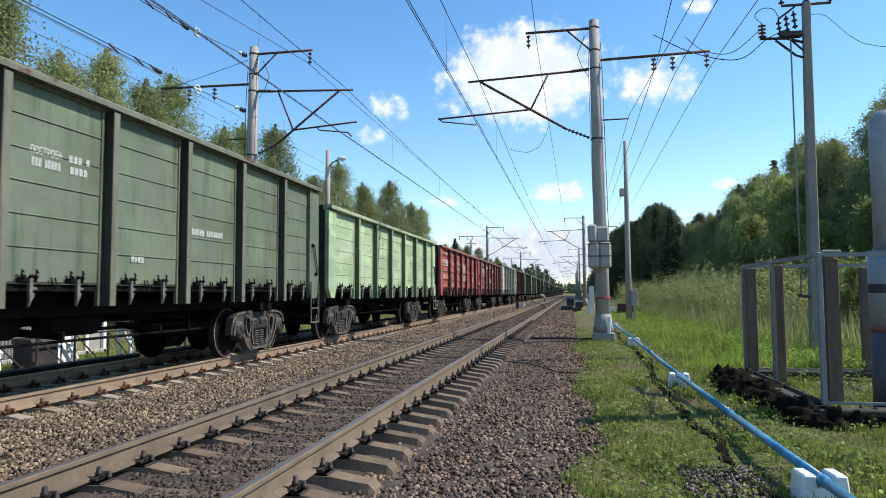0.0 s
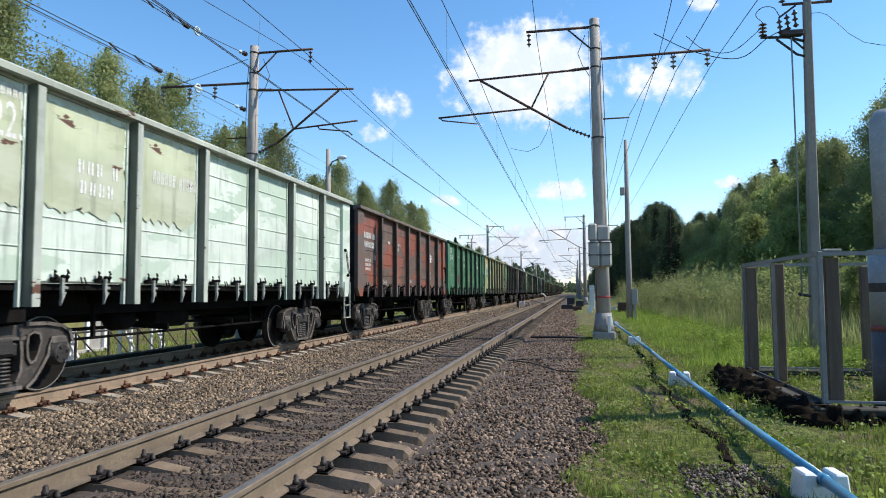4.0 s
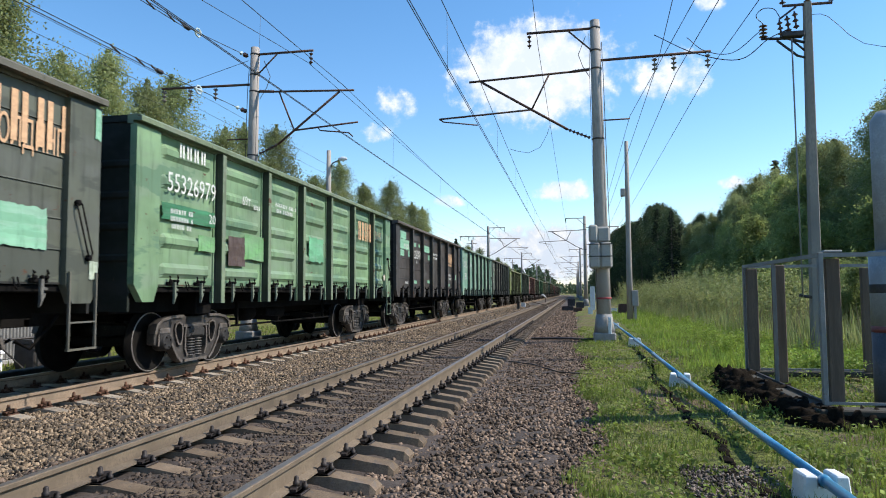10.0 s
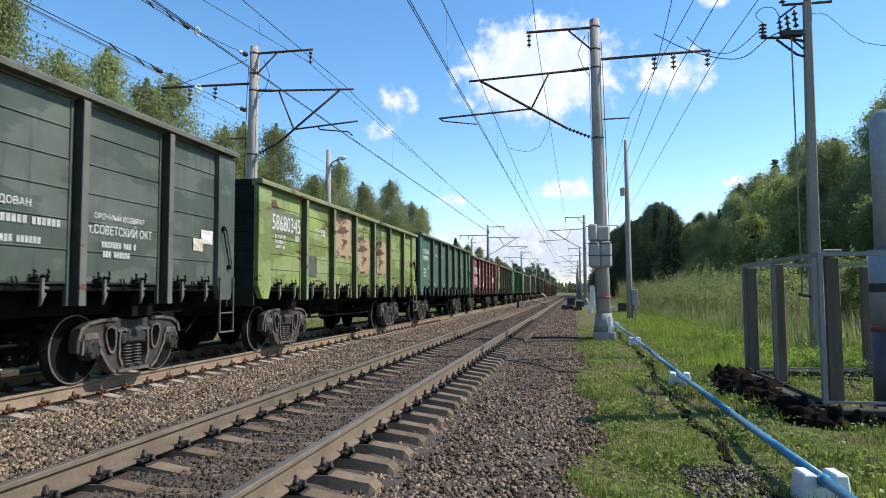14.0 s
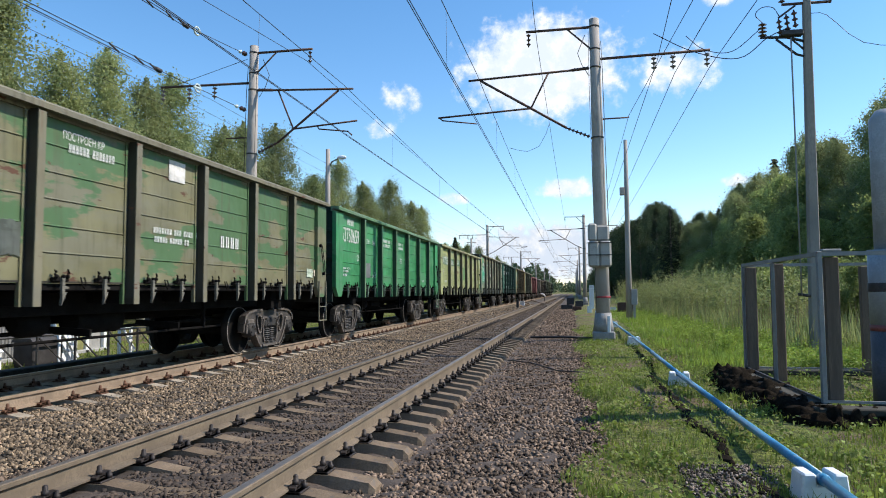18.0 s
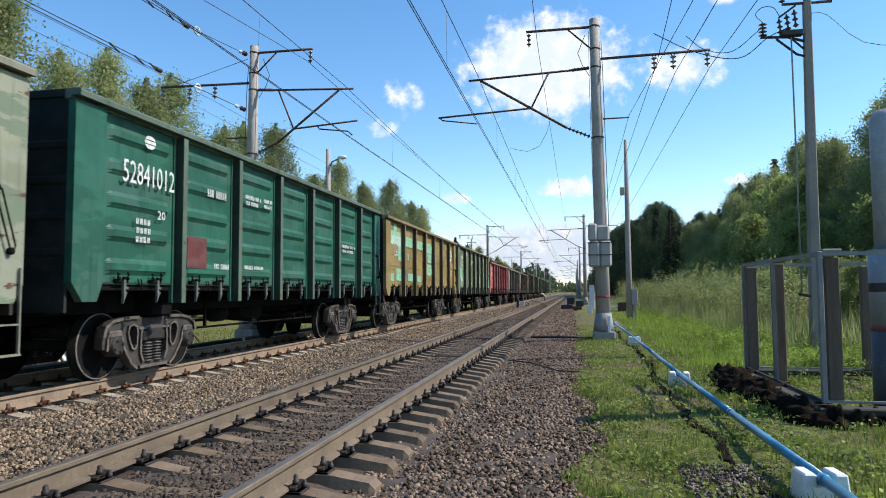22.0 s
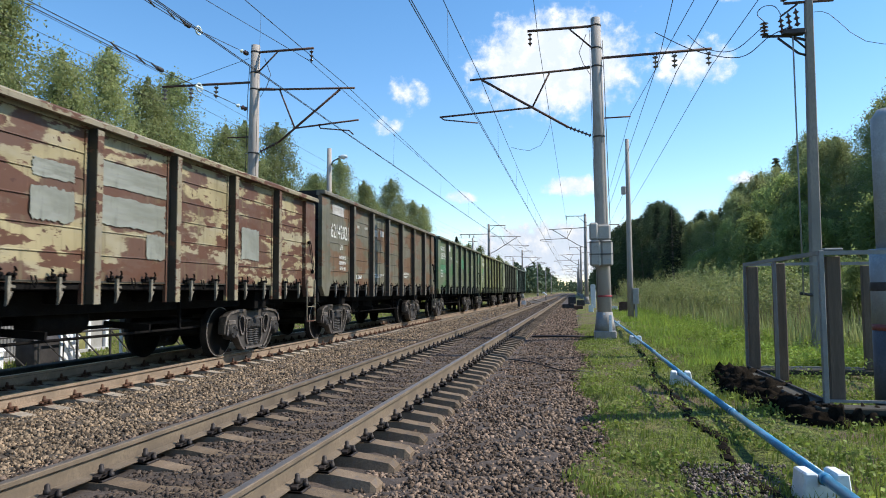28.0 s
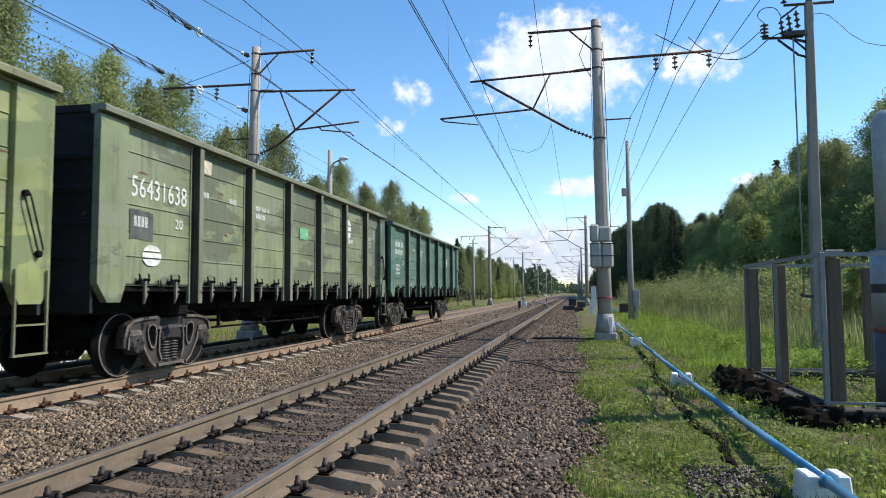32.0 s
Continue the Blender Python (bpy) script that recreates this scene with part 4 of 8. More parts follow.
def blades(name, n, spread, hmin, hmax, w, material, label, seed, bend=0.35):
    """Grass: narrow bent blades, two faces each."""
    rng = np.random.default_rng(seed)
    P = spread(rng, n)
    n = len(P)
    a = rng.uniform(0, math.tau, n)
    h = rng.uniform(hmin, hmax, n) * (0.82 + 0.22 * np.sin(P[:, 0] * 0.9 + 1.3 * np.sin(P[:, 1] * 0.37)) * np.sin(P[:, 1] * 0.6 + P[:, 0] * 0.3) + 0.16 * np.sin(P[:, 0] * 2.1 + P[:, 1] * 1.7))
    d = np.stack([np.cos(a), np.sin(a), np.zeros(n)], -1)
    s = np.stack([-np.sin(a), np.cos(a), np.zeros(n)], -1) * (w * rng.uniform(0.6, 1.4, n))[:, None]
    up = np.array([0, 0, 1.0])
    lean = d * (h * bend * rng.uniform(0.2, 1.2, n))[:, None]
    mid, tip = P + up * (h * 0.55)[:, None] + lean * 0.35, P + up * h[:, None] * 0.95 + lean
    V = np.stack([P - s, P + s, mid + s * 0.75, mid - s * 0.75, tip + s * 0.1, tip - s * 0.1], 1).reshape(-1, 3)
    k = np.arange(n)[:, None] * 6
    F = np.concatenate([k + np.array([[0, 1, 2, 3]]), k + np.array([[3, 2, 4, 5]])], 0)
    ob = new(name, raw_mesh(name, V, F, material))
    return tagged(ob, label, "grass", kind="stuff")


def clumped(x0, x1, y0, y1, power, keep=0.5, scale=0.8, seed=0.0):
    """Places on the ground where a noise field is high, so that grass grows in tufts."""
    def spread(rng, n):
        x, y = rng.uniform(x0, x1, n), y0 + (y1 - y0) * rng.uniform(0, 1, n) ** power
        f = np.sin(x * 2.3 * scale + 1.7 * np.sin(y * 1.1 * scale + seed)) + np.sin(y * 2.9 * scale + 1.3 * np.sin(x * 1.9 * scale + seed)) + 0.8 * np.sin(x * 7.1 * scale + y * 5.3 * scale + seed)
        ok = f + rng.normal(0, 0.7, n) > keep
        x, y = x[ok], y[ok]
        return np.stack([x, y, ground_z(x, y) - 0.01], -1)
    return spread


def leaflets(name, n, spread, size, high, material, label, seed):
    """Low broad-leaved plants: small leaves held over the ground."""
    rng = np.random.default_rng(seed)
    P = spread(rng, n)
    n = len(P)
    P[:, 2] += rng.uniform(0, 1, n) ** 1.6 * high
    a = rng.normal(0, 1, (n, 3)); a[:, 2] *= 0.7; a /= np.linalg.norm(a, axis=1, keepdims=True)
    b = np.cross(a, np.array([0, 0, 1.0]) + rng.normal(0, 0.8, (n, 3))); b /= np.linalg.norm(b, axis=1, keepdims=True)
    s = rng.uniform(0.5, 1.3, n) * size
    a, b = a * s[:, None], b * s[:, None] * 0.55
    V = np.stack([P - a, P + b, P + a, P - b], 1).reshape(-1, 3)
    ob = new(name, raw_mesh(name, V, np.arange(n * 4).reshape(-1, 4), material))
    return tagged(ob, label, "weeds", kind="stuff")


def thicket(name, n, x0, x1, y0, y1, hmin, hmax, leaf, per, material, label, seed, tall=0.0):
    """Clumps of herbs and low shrubs: leaves on leaning stems, denser towards the tops; tall: extra height towards x1."""
    rng = np.random.default_rng(seed)
    x, y = rng.uniform(x0, x1, n), y0 + (y1 - y0) * rng.uniform(0, 1, n) ** 1.3
    h = rng.uniform(hmin, hmax, n) + tall * (x - x0) / (x1 - x0)
    h = h * (0.8 + 0.25 * np.sin(x * 1.1 + 2 * np.sin(y * 0.23)) * np.sin(y * 0.35 + x * 0.4))
    stems = 9
    a, d = rng.uniform(0, math.tau, (n, stems)), rng.uniform(0.1, 0.45, (n, stems)) * h[:, None] * 0.55
    hs = h[:, None] * rng.uniform(0.6, 1.0, (n, stems))
    base = np.stack([x, y, ground_z(x, y)], -1)
    u = rng.uniform(0.12, 1, (n, stems, per)) ** 0.75
    P = np.empty((n, stems, per, 3))
    P[..., 0] = base[:, None, None, 0] + (d * np.cos(a))[..., None] * u ** 1.4
    P[..., 1] = base[:, None, None, 1] + (d * np.sin(a))[..., None] * u ** 1.4
    P[..., 2] = base[:, None, None, 2] + hs[..., None] * u
    P = P.reshape(-1, 3) + rng.normal(0, 0.07, (n * stems * per, 3))
    k = len(P)
    A = rng.normal(0, 1, (k, 3)); A[:, 2] = A[:, 2] * 0.8 + 0.3; A /= np.linalg.norm(A, axis=1, keepdims=True)
    B = np.cross(A, rng.normal(0, 1, (k, 3))); B /= np.linalg.norm(B, axis=1, keepdims=True)
    s = rng.uniform(0.6, 1.4, k) * leaf
    A, B = A * s[:, None], B * s[:, None] * 0.42
    V = np.stack([P - A, P + B, P + A, P - B], 1).reshape(-1, 3)
    ob = new(name, raw_mesh(name, V, np.arange(k * 4).reshape(-1, 4), material))
    return tagged(ob, label, "weeds", kind="stuff")


blades("grass", 130000, clumped(-0.15, 6.5, 4.2, 30, 1.7, 0.25, 1.3), 0.03, 0.11, 0.005, M_GRASS, "short bright green grass in tufts", 31)
blades("grass", 60000, clumped(2.2, 9, 14, 60, 1.4, -0.3), 0.08, 0.32, 0.010, M_MEADOW, "bright green meadow grass", 32)
leaflets("low_weeds", 90000, clumped(-0.1, 6.0, 4.2, 26, 1.6, 0.9, 1.5, 2.0), 0.026, 0.11, M_GRASS, "low clover and plantain leaves in the grass", 36)
leaflets("low_weeds", 40000, clumped(3.2, 8.0, 9, 26, 1.3, 0.3, 0.7, 4.0), 0.026, 0.42, M_GRASS, "knee-high green weeds round the fence", 37)
blades("grass", 30000, clumped(-0.1, 8.0, -8, 4.3, 1.0, 0.2, 1.3), 0.04, 0.14, 0.008, M_GRASS, "short green grass behind the viewpoint", 54)
blades("grass", 26000, clumped(-0.1, 5.5, 4.2, 24, 1.6, 1.1, 1.8, 5.0), 0.07, 0.19, 0.006, M_GRASS, "taller tufts of bright green grass", 39, 0.5)
leaflets("low_weeds", 30000, clumped(0.0, 5.0, 4.2, 20, 1.6, 1.5, 1.7, 6.0), 0.03, 0.16, M_GRASS, "clumps of broad-leaved weeds in the grass", 40)
thicket("shrubs", 150, 8.5, 17, 22, 62, 2.6, 3.8, 0.06, 46, M_LEAF_GREEN, "leafy green shrubs standing in the weeds", 41, 0.9)
thicket("tall_weeds", 620, 6.0, 17, 22, 70, 1.9, 3.0, 0.055, 30, M_WEED, "rank tangle of tall weeds beside the forest", 42, 0.5)
thicket("tall_weeds", 320, 5.4, 16, 36, 100, 2.5, 3.6, 0.06, 26, M_WEED, "rank tangle of tall weeds farther along the forest", 43, 0.3)
thicket("low_weeds", 300, 3.6, 9.0, 13, 34, 0.25, 0.55, 0.035, 16, M_MEADOW, "knee-high green herbs before the tall weeds", 44)
blades("tall_weeds", 42000, clumped(5.0, 19, 17, 95, 1.5, -1.5), 0.5, 1.25, 0.011, M_WEED, "tall rank grass beside the forest", 33)
blades("seed_heads", 6000, clumped(5.6, 17, 19, 70, 1.4, -0.6, 0.5), 1.0, 1.75, 0.009, M_STRAW, "dry brown seed heads standing in the weeds", 34, 0.2)
blades("grass", 16000, clumped(-20, -11.5, 6, 120, 1.5, -1.5), 0.06, 0.25, 0.02, M_GRASS, "green grass behind the train", 35)
stones("gravel_patch", 2200, strip(0.85, 1.75, 4.7, 6.4, flat(-0.30), 1.0), 0.017, 0, M_GRAVEL, "patch of bare grey gravel in the grass", 15)
stones("gravel_patch", 900, strip(-0.2, 0.9, 4.4, 16, flat(-0.32), 1.4), 0.019, 0, M_STONE, "stray stones at the edge of the grass", 16)


# ---------------------------------------------------------------- beside the track
# blue pipe on white blocks
pipe = empty("pipeline", pose(0, 0, 0), "glossy blue steel pipe lying on white concrete blocks", "pipe")
PIPE = [(1.74, -6.0), (1.74, 2.0), (1.72, 5.3), (1.68, 8.0), (1.66, 11.6), (1.68, 15.5), (1.70, 20.3), (1.70, 30.0), (1.70, 44.0)]
for (xa, ya), (xb, yb) in zip(PIPE, PIPE[1:]):
    rod(pipe, "pipe_length", [(xa, ya, -0.115), (xb, yb, -0.115)], 0.037, M_BLUE_PIPE, 14)
for x, y in PIPE[1:-1]:
    bm = bmesh.new()
    lathe(bm, [(0.037, -0.035), (0.044, -0.03), (0.044, 0.03), (0.037, 0.035)], pose(x, y, -0.115, 90, 0, 0), 14)
    part("pipe_joint", bm, M_BLUE_PIPE, pipe)
for x, y, turn in ((1.73, 5.42, 4), (1.66, 11.55, -6), (1.70, 20.3, 5), (1.70, 30.0, 0)):
    t = empty("pipe_support", pose(x, y, -0.32, 0, 0, turn), "white-painted concrete block with a notch that carries the pipe", "pipe support", "pipe supports")
    bm = bmesh.new()
    prism(bm, [(-0.18, 0.0), (0.18, 0.0), (0.15, 0.24), (0.06, 0.24), (0.055, 0.16), (-0.055, 0.16), (-0.06, 0.24), (-0.15, 0.24)], -0.11, 0.11, "y")
    bmesh.ops.bevel(bm, geom=bm.edges[:], offset=0.012, segments=1, affect="EDGES")
    part("block", bm, M_WHITE, t)

# fenced concrete slab
slab = tagged(new("concrete_kerb"), "low weathered concrete kerb over dark crumbling earth", "kerb", kind="structure")
rs = random.Random(3)
for x0, x1, y0, y1 in ((2.70, 2.98, 8.48, 10.4), (2.66, 2.96, 10.42, 12.6), (2.72, 4.6, 8.44, 8.72), (4.62, 6.6, 8.44, 8.72), (2.7, 6.6, 12.35, 12.6)):
    bm = bmesh.new()
    bevelled(bm, x0, x1, y0, y1, -0.20, -0.115, 0.015)
    part("kerb_stone", bm, M_KERB, slab)
def bank(pts, w, h, seed):
    """A rough heap of dark earth along a line."""
    n, m = 220, 15
    verts, faces = [], []
    for i in range(n):
        u = i / (n - 1) * (len(pts) - 1)
        k = min(int(u), len(pts) - 2)
        p, q = Vector(pts[k]), Vector(pts[k + 1])
        c, d = p.lerp(q, u - k), (q - p).normalized()
        side = Vector((-d.y, d.x, 0))
        for j in range(m):
            v = j / (m - 1)
            pt = c + side * (v - 0.5) * w
            pt.z = -0.38 + h * math.sin(math.pi * v) ** 0.6
            e = noise.noise(pt * 2.3 + Vector((0, 0, seed))) * 0.16 + noise.noise(pt * 7.0) * 0.16 + noise.noise(pt * 17.0) * 0.15 + noise.noise(pt * 33.0) * 0.08
            pt += (side * (v - 0.5) * 1.6 + Vector((0, 0, 0.6))) * e + Vector((noise.noise(pt * 11.0), noise.noise(pt * 13.0), 0)) * 0.05
            verts.append(pt)
    for i in range(n - 1):
        for j in range(m - 1):
            faces.append((i * m + j, i * m + j + 1, (i + 1) * m + j + 1, (i + 1) * m + j))
    return raw_mesh("earth_bank", verts, faces, M_DIRT_DARK)


part("earth_bank", bank([(2.62, 12.75, 0), (2.58, 11.6, 0), (2.62, 10.4, 0), (2.66, 9.4, 0), (2.75, 8.55, 0), (3.6, 8.46, 0), (5.2, 8.5, 0), (6.6, 8.5, 0)], 0.72, 0.25, 2.0), None, slab)

fence = empty("fence_enclosure", pose(0, 0, 0), "blue-grey welded steel fence frame with broad upright boards", "fence")
FX, FY0, FY1, FX1 = 2.90, 8.80, 12.50, 6.2
for a, b in (((FX, FY0, 1.66), (FX, FY1, 1.66)), ((FX, FY0, -0.09), (FX, FY1, -0.09)), ((FX, FY0, 1.66), (FX1, FY0, 1.66)), ((FX, FY0, -0.09), (FX1, FY0, -0.09)),
             ((FX, FY1, 1.66), (FX1, FY1, 1.66)), ((FX, FY1, -0.09), (FX1, FY1, -0.09)), ((FX1, FY0, 1.66), (FX1, FY1, 1.66))):
    bm = bmesh.new()
    w = 0.05 if a[2] > 0 else 0.03
    bar(bm, a, b, w, w)
    part("rail", bm, M_STEEL_DARK if a[2] < 0 and a[0] == b[0] else M_FENCE, fence)
for x, y, w, d, m in ((FX, FY0, 0.06, 0.06, M_FENCE), (FX, FY1, 0.05, 0.05, M_FENCE), (FX1, FY0, 0.08, 0.08, M_FENCE), (FX1, FY1, 0.08, 0.08, M_FENCE)):
    bm = bmesh.new()
    bevelled(bm, x - w / 2, x + w / 2, y - d / 2, y + d / 2, -0.115, 1.69, 0.008)
    part("corner_post", bm, m, fence)
for x, y, wx, wy in ((FX + 0.10, FY1 - 0.08, 0.17, 0.10), (FX + 0.09, 10.85, 0.17, 0.09), (FX + 0.15, FY0 + 0.07, 0.16, 0.07), (4.80, FY1 - 0.05, 0.17, 0.10), (5.6, FY0 + 0.05, 0.17, 0.1)):
    bm = bmesh.new()
    bevelled(bm, x - wx / 2, x + wx / 2, y - wy / 2, y + wy / 2, -0.11, 1.62, 0.01)
    part("board", bm, M_WOOD, fence, "weathered grey-brown wooden upright")
bm = bmesh.new()
box(bm, FX - 0.012, FX + 0.0, 10.62, 10.78, -0.08, 1.63)
part("steel_strip", bm, M_FENCE, fence)
bm = bmesh.new()
bevelled(bm, FX + 0.05, FX + 0.26, FY0 + 0.02, FY0 + 0.13, 1.69, 1.72, 0.01)
part("post_cap", bm, M_CONCRETE, fence, "flat grey cap")

# banded steel column inside the fence
col = empty("steel_column", pose(3.88, 9.25, -0.35), "thick grey steel column with dark and red bands", "column")
for name, z0, z1, r, m in (("column_foot", 0.0, 1.07, 0.265, plain("dark_violet_grey_paint", (0.075, 0.075, 0.09), 0.6, bump=0.1)), ("red_band", 1.07, 1.145, 0.267, plain("faded_red_paint", (0.22, 0.06, 0.055), 0.6, bump=0.1)),
                           ("column_middle", 1.145, 2.07, 0.265, M_COLUMN), ("column_top", 2.07, 3.70, 0.185, M_COLUMN)):
    bm = bmesh.new()
    lathe(bm, [(r, z0), (r, z1)] if name != "column_top" else [(r, z0), (r, z1), (r * 0.6, z1 + 0.12)], Matrix(), 24)
    part(name, bm, m, col)
bm = bmesh.new()
lathe(bm, [(0.268, 1.55), (0.271, 1.56), (0.271, 1.65), (0.268, 1.66)], Matrix(), 24)
part("dark_band", bm, M_STEEL_DARK, col)

# pole with a disconnector and cable, behind the fence
tp = empty("power_pole", pose(5.54, 17.2, -0.25, 0, 0.6, 0), "slim concrete power pole with a switch and brown insulators on top", "power pole")
bm = bmesh.new()
prism(bm, [(-0.125, -0.12), (0.125, -0.12), (0.125, 0.12), (-0.125, 0.12)], 0, 8.4, "z")
for v in bm.verts:
    if v.co.z > 1:
        v.co.x *= 0.66
        v.co.y *= 0.66
bmesh.ops.bevel(bm, geom=[e for e in bm.edges if abs(e.verts[0].co.z - e.verts[1].co.z) > 1], offset=0.02, segments=1, affect="EDGES")
part("pole", bm, M_POLE_WORN, tp)
rod(tp, "crossarm", [(-0.55, 0, 8.36), (0.55, 0, 8.36)], 0.035, M_RUST_STEEL)
for x in (-0.55, 0.0, 0.55):
    insulator(tp, (x, 0, 8.40), (x, 0, 8.72), 0.08, 3)
rod(tp, "bracket", [(-0.05, 0, 7.42), (-0.45, 0, 7.55), (-1.05, 0, 7.58)], 0.035, M_STEEL_DARK)
rod(tp, "bracket_brace", [(-0.05, 0, 7.05), (-0.25, 0, 7.12), (-0.70, 0, 7.52)], 0.03, M_STEEL_DARK)
rod(tp, "bracket_brace", [(-0.05, 0, 7.2), (-0.35, 0, 7.5)], 0.025, M_STEEL_DARK)
insulator(tp, (-1.0, 0, 7.60), (-1.0, 0, 7.95), 0.10, 4)
for k in (0, 1, 2):
    insulator(tp, (-0.62 + 0.17 * k, -0.1, 7.60 + 0.07 * k), (-0.66 + 0.17 * k, -0.1, 7.98 + 0.1 * k), 0.07, 3)
bm = bmesh.new()
bevelled(bm, -0.62, -0.12, -0.16, 0.05, 7.55, 7.68, 0.02)
part("switch_base", bm, M_STEEL_DARK, tp)
bm = bmesh.new()
bar(bm, (-0.66, -0.1, 8.0), (-0.28, -0.1, 8.28), 0.05, 0.04)
part("switch_blade", bm, M_STEEL_DARK, tp)
rod(tp, "switch_rod", [(-0.40, -0.12, 7.5), (-0.33, -0.15, 1.35)], 0.019, M_FENCE)
rod(tp, "rod_bracket", [(-0.40, -0.15, 1.38), (-0.05, -0.05, 1.33)], 0.035, M_STEEL_DARK)
def smooth(pts, n=6):
    """Points of a smooth curve through the given ones."""
    p = [Vector(q) for q in pts]
    p = [p[0] * 2 - p[1]] + p + [p[-1] * 2 - p[-2]]
    out = []
    for a, b, c, d in zip(p, p[1:], p[2:], p[3:]):
        for k in range(n):
            u = k / n
            out.append(0.5 * (2 * b + (c - a) * u + (2 * a - 5 * b + 4 * c - d) * u * u + (3 * b - a - 3 * c + d) * u ** 3))
    return out + [p[-2]]


rod(tp, "jumper_cable", smooth([(-1.0, 0, 7.95), (-1.15, 0, 8.15), (-1.0, 0, 8.32), (-0.75, 0, 8.3), (-0.62, -0.05, 8.05)]), 0.010, M_WIRE, 5)
rod(tp, "jumper_cable", smooth([(-2.6, 1.0, 8.1), (-2.2, 0.8, 7.65), (-1.6, 0.5, 7.45), (-1.0, 0.1, 7.85)]), 0.010, M_WIRE, 5)
rod(tp, "jumper_cable", smooth([(-3.3, 2.0, 8.6), (-2.4, 1.2, 7.75), (-1.5, 0.3, 7.2), (-0.9, -0.05, 7.55), (-0.45, -0.1, 7.75)]), 0.012, M_WIRE, 5)
wire("service_wire", smooth([(6.0, 17.2, 8.3), (6.7, 16.4, 8.3), (8.4, 15.0, 6.9), (10.4, 13.6, 5.9)], 3), 0.007, "thin grey service wire to the power pole")
wire("service_wire", smooth([(5.7, 17.2, 7.85), (6.0, 17.0, 7.7), (6.6, 16.6, 6.85), (7.6, 16.0, 6.45), (9.2, 15.0, 5.6)], 3), 0.007, "thin grey service wire to the power pole")

# boxes clamped to the main pole
cb = empty("pole_cabinet", pose(0.93, 22.0, 0), "grey metal cabinets strapped round the catenary pole", "cabinet")
for x0, x1, y0, y1, z0, z1 in ((-0.44, -0.16, -0.42, -0.12, 2.80, 3.36), (-0.20, 0.22, -0.34, -0.16, 2.80, 3.30), (-0.44, -0.10, -0.46, -0.12, 1.98, 2.80), (-0.10, 0.27, -0.42, -0.16, 1.98, 2.80)):
    bm = bmesh.new()
    bevelled(bm, x0, x1, y0, y1, z0, z1, 0.06)
    part("box", bm, M_GREY_BOX, cb)
for z in (2.36, 2.74):
    bm = bmesh.new()
    bar(bm, (-0.46, -0.47, z), (0.28, -0.44, z), 0.02, 0.03)
    part("strap", bm, M_STEEL_DARK, cb)
red = empty("pole_band", pose(0.93, 22.0, 1.02), "thin red and white bands painted round the pole", "marking band")
bm = bmesh.new()
lathe(bm, [(0.236, 0), (0.238, 0.01), (0.238, 0.05), (0.236, 0.06)], Matrix(), 24)
part("red_band", bm, plain("red_band_paint", (0.30, 0.04, 0.045), 0.6, bump=0), red)
bm = bmesh.new()
box(bm, -0.05, 0.0, -0.252, -0.235, -0.9, -0.5)
part("white_plate", bm, M_WHITE, red)
bm = bmesh.new()
bevelled(bm, 0.10, 0.2, -0.33, -0.27, -1.15, -0.55, 0.01)
part("white_plate", bm, M_WHITE, red)

# slim lamp posts
def lamp_post(x, y, h, side, label, box_on=True):
    t = empty("lamp_post", pose(x, y, -0.3), label, "lamp post", "lamp posts")
    round_pole(t, h, 0.17, 0.10, material=M_POLE)
    bm = bmesh.new()
    if box_on:
        bevelled(bm, -0.36, -0.12, -0.2, 0.12, h * 0.69, h * 0.69 + 0.42, 0.03)
        part("floodlight", bm, M_GREY_BOX, t)
        bm = bmesh.new()
        bevelled(bm, 0.10, 0.42, -0.22, 0.05, 0.80, 1.65, 0.02)
        part("control_box", bm, M_GREY_BOX, t)
        bm = bmesh.new()
        box(bm, 0.2, 0.32, -0.16, -0.06, 0.0, 0.8)
        part("box_stand", bm, M_GREY_BOX, t)
    else:
        tube(bm, [(0, 0, h - 0.95), (side * 0.2, 0, h - 0.6), (side * 0.55, 0, h - 0.45)], 0.03, 8)
        part("arm", bm, M_STEEL_DARK, t)
        bm = bmesh.new()
        bmesh.ops.create_uvsphere(bm, u_segments=14, v_segments=8, radius=1, matrix=Matrix.Translation((side * 0.68, 0, h - 0.42)) @ Matrix.Diagonal((0.24, 0.11, 0.10, 1)))
        part("lantern", bm, M_WHITE, t)
    return t


lamp_post(2.93, 37.4, 9.7, -1, "slim concrete post with a floodlight and a grey control box")
lamp_post(-11.25, 30.0, 8.3, 1, "slim concrete lamp post with a curved arm and pale lantern", False)
for x, y, h in ((-12.6, 85.0, 8.4), (-13.4, 152.0, 9.0)):
    t = empty("line_post", pose(x, y, -0.35), "slim plain concrete post with a short crossbar", "post", "posts behind the train")
    round_pole(t, h, 0.17, 0.11)
    rod(t, "crossbar", [(-0.6, 0, h - 0.5), (0.6, 0, h - 0.5)], 0.04, M_RUST_STEEL)

# signalling gear down the line
def trackside_box(x, y, w, d, h, material, label, turn=0):
    t = empty("trackside_box", pose(x, y, -0.32, 0, 0, turn), label, "equipment box", "signalling boxes beside the track")
    bm = bmesh.new()
    bevelled(bm, -w / 2, w / 2, -d / 2, d / 2, 0.0, h * 0.86, 0.02)
    part("housing", bm, material, t)
    bm = bmesh.new()
    prism(bm, [(-w * 0.54, h * 0.86), (w * 0.54, h * 0.86), (w * 0.42, h), (-w * 0.42, h)], -d * 0.54, d * 0.54, "y")
    part("lid", bm, material, t)
    return t


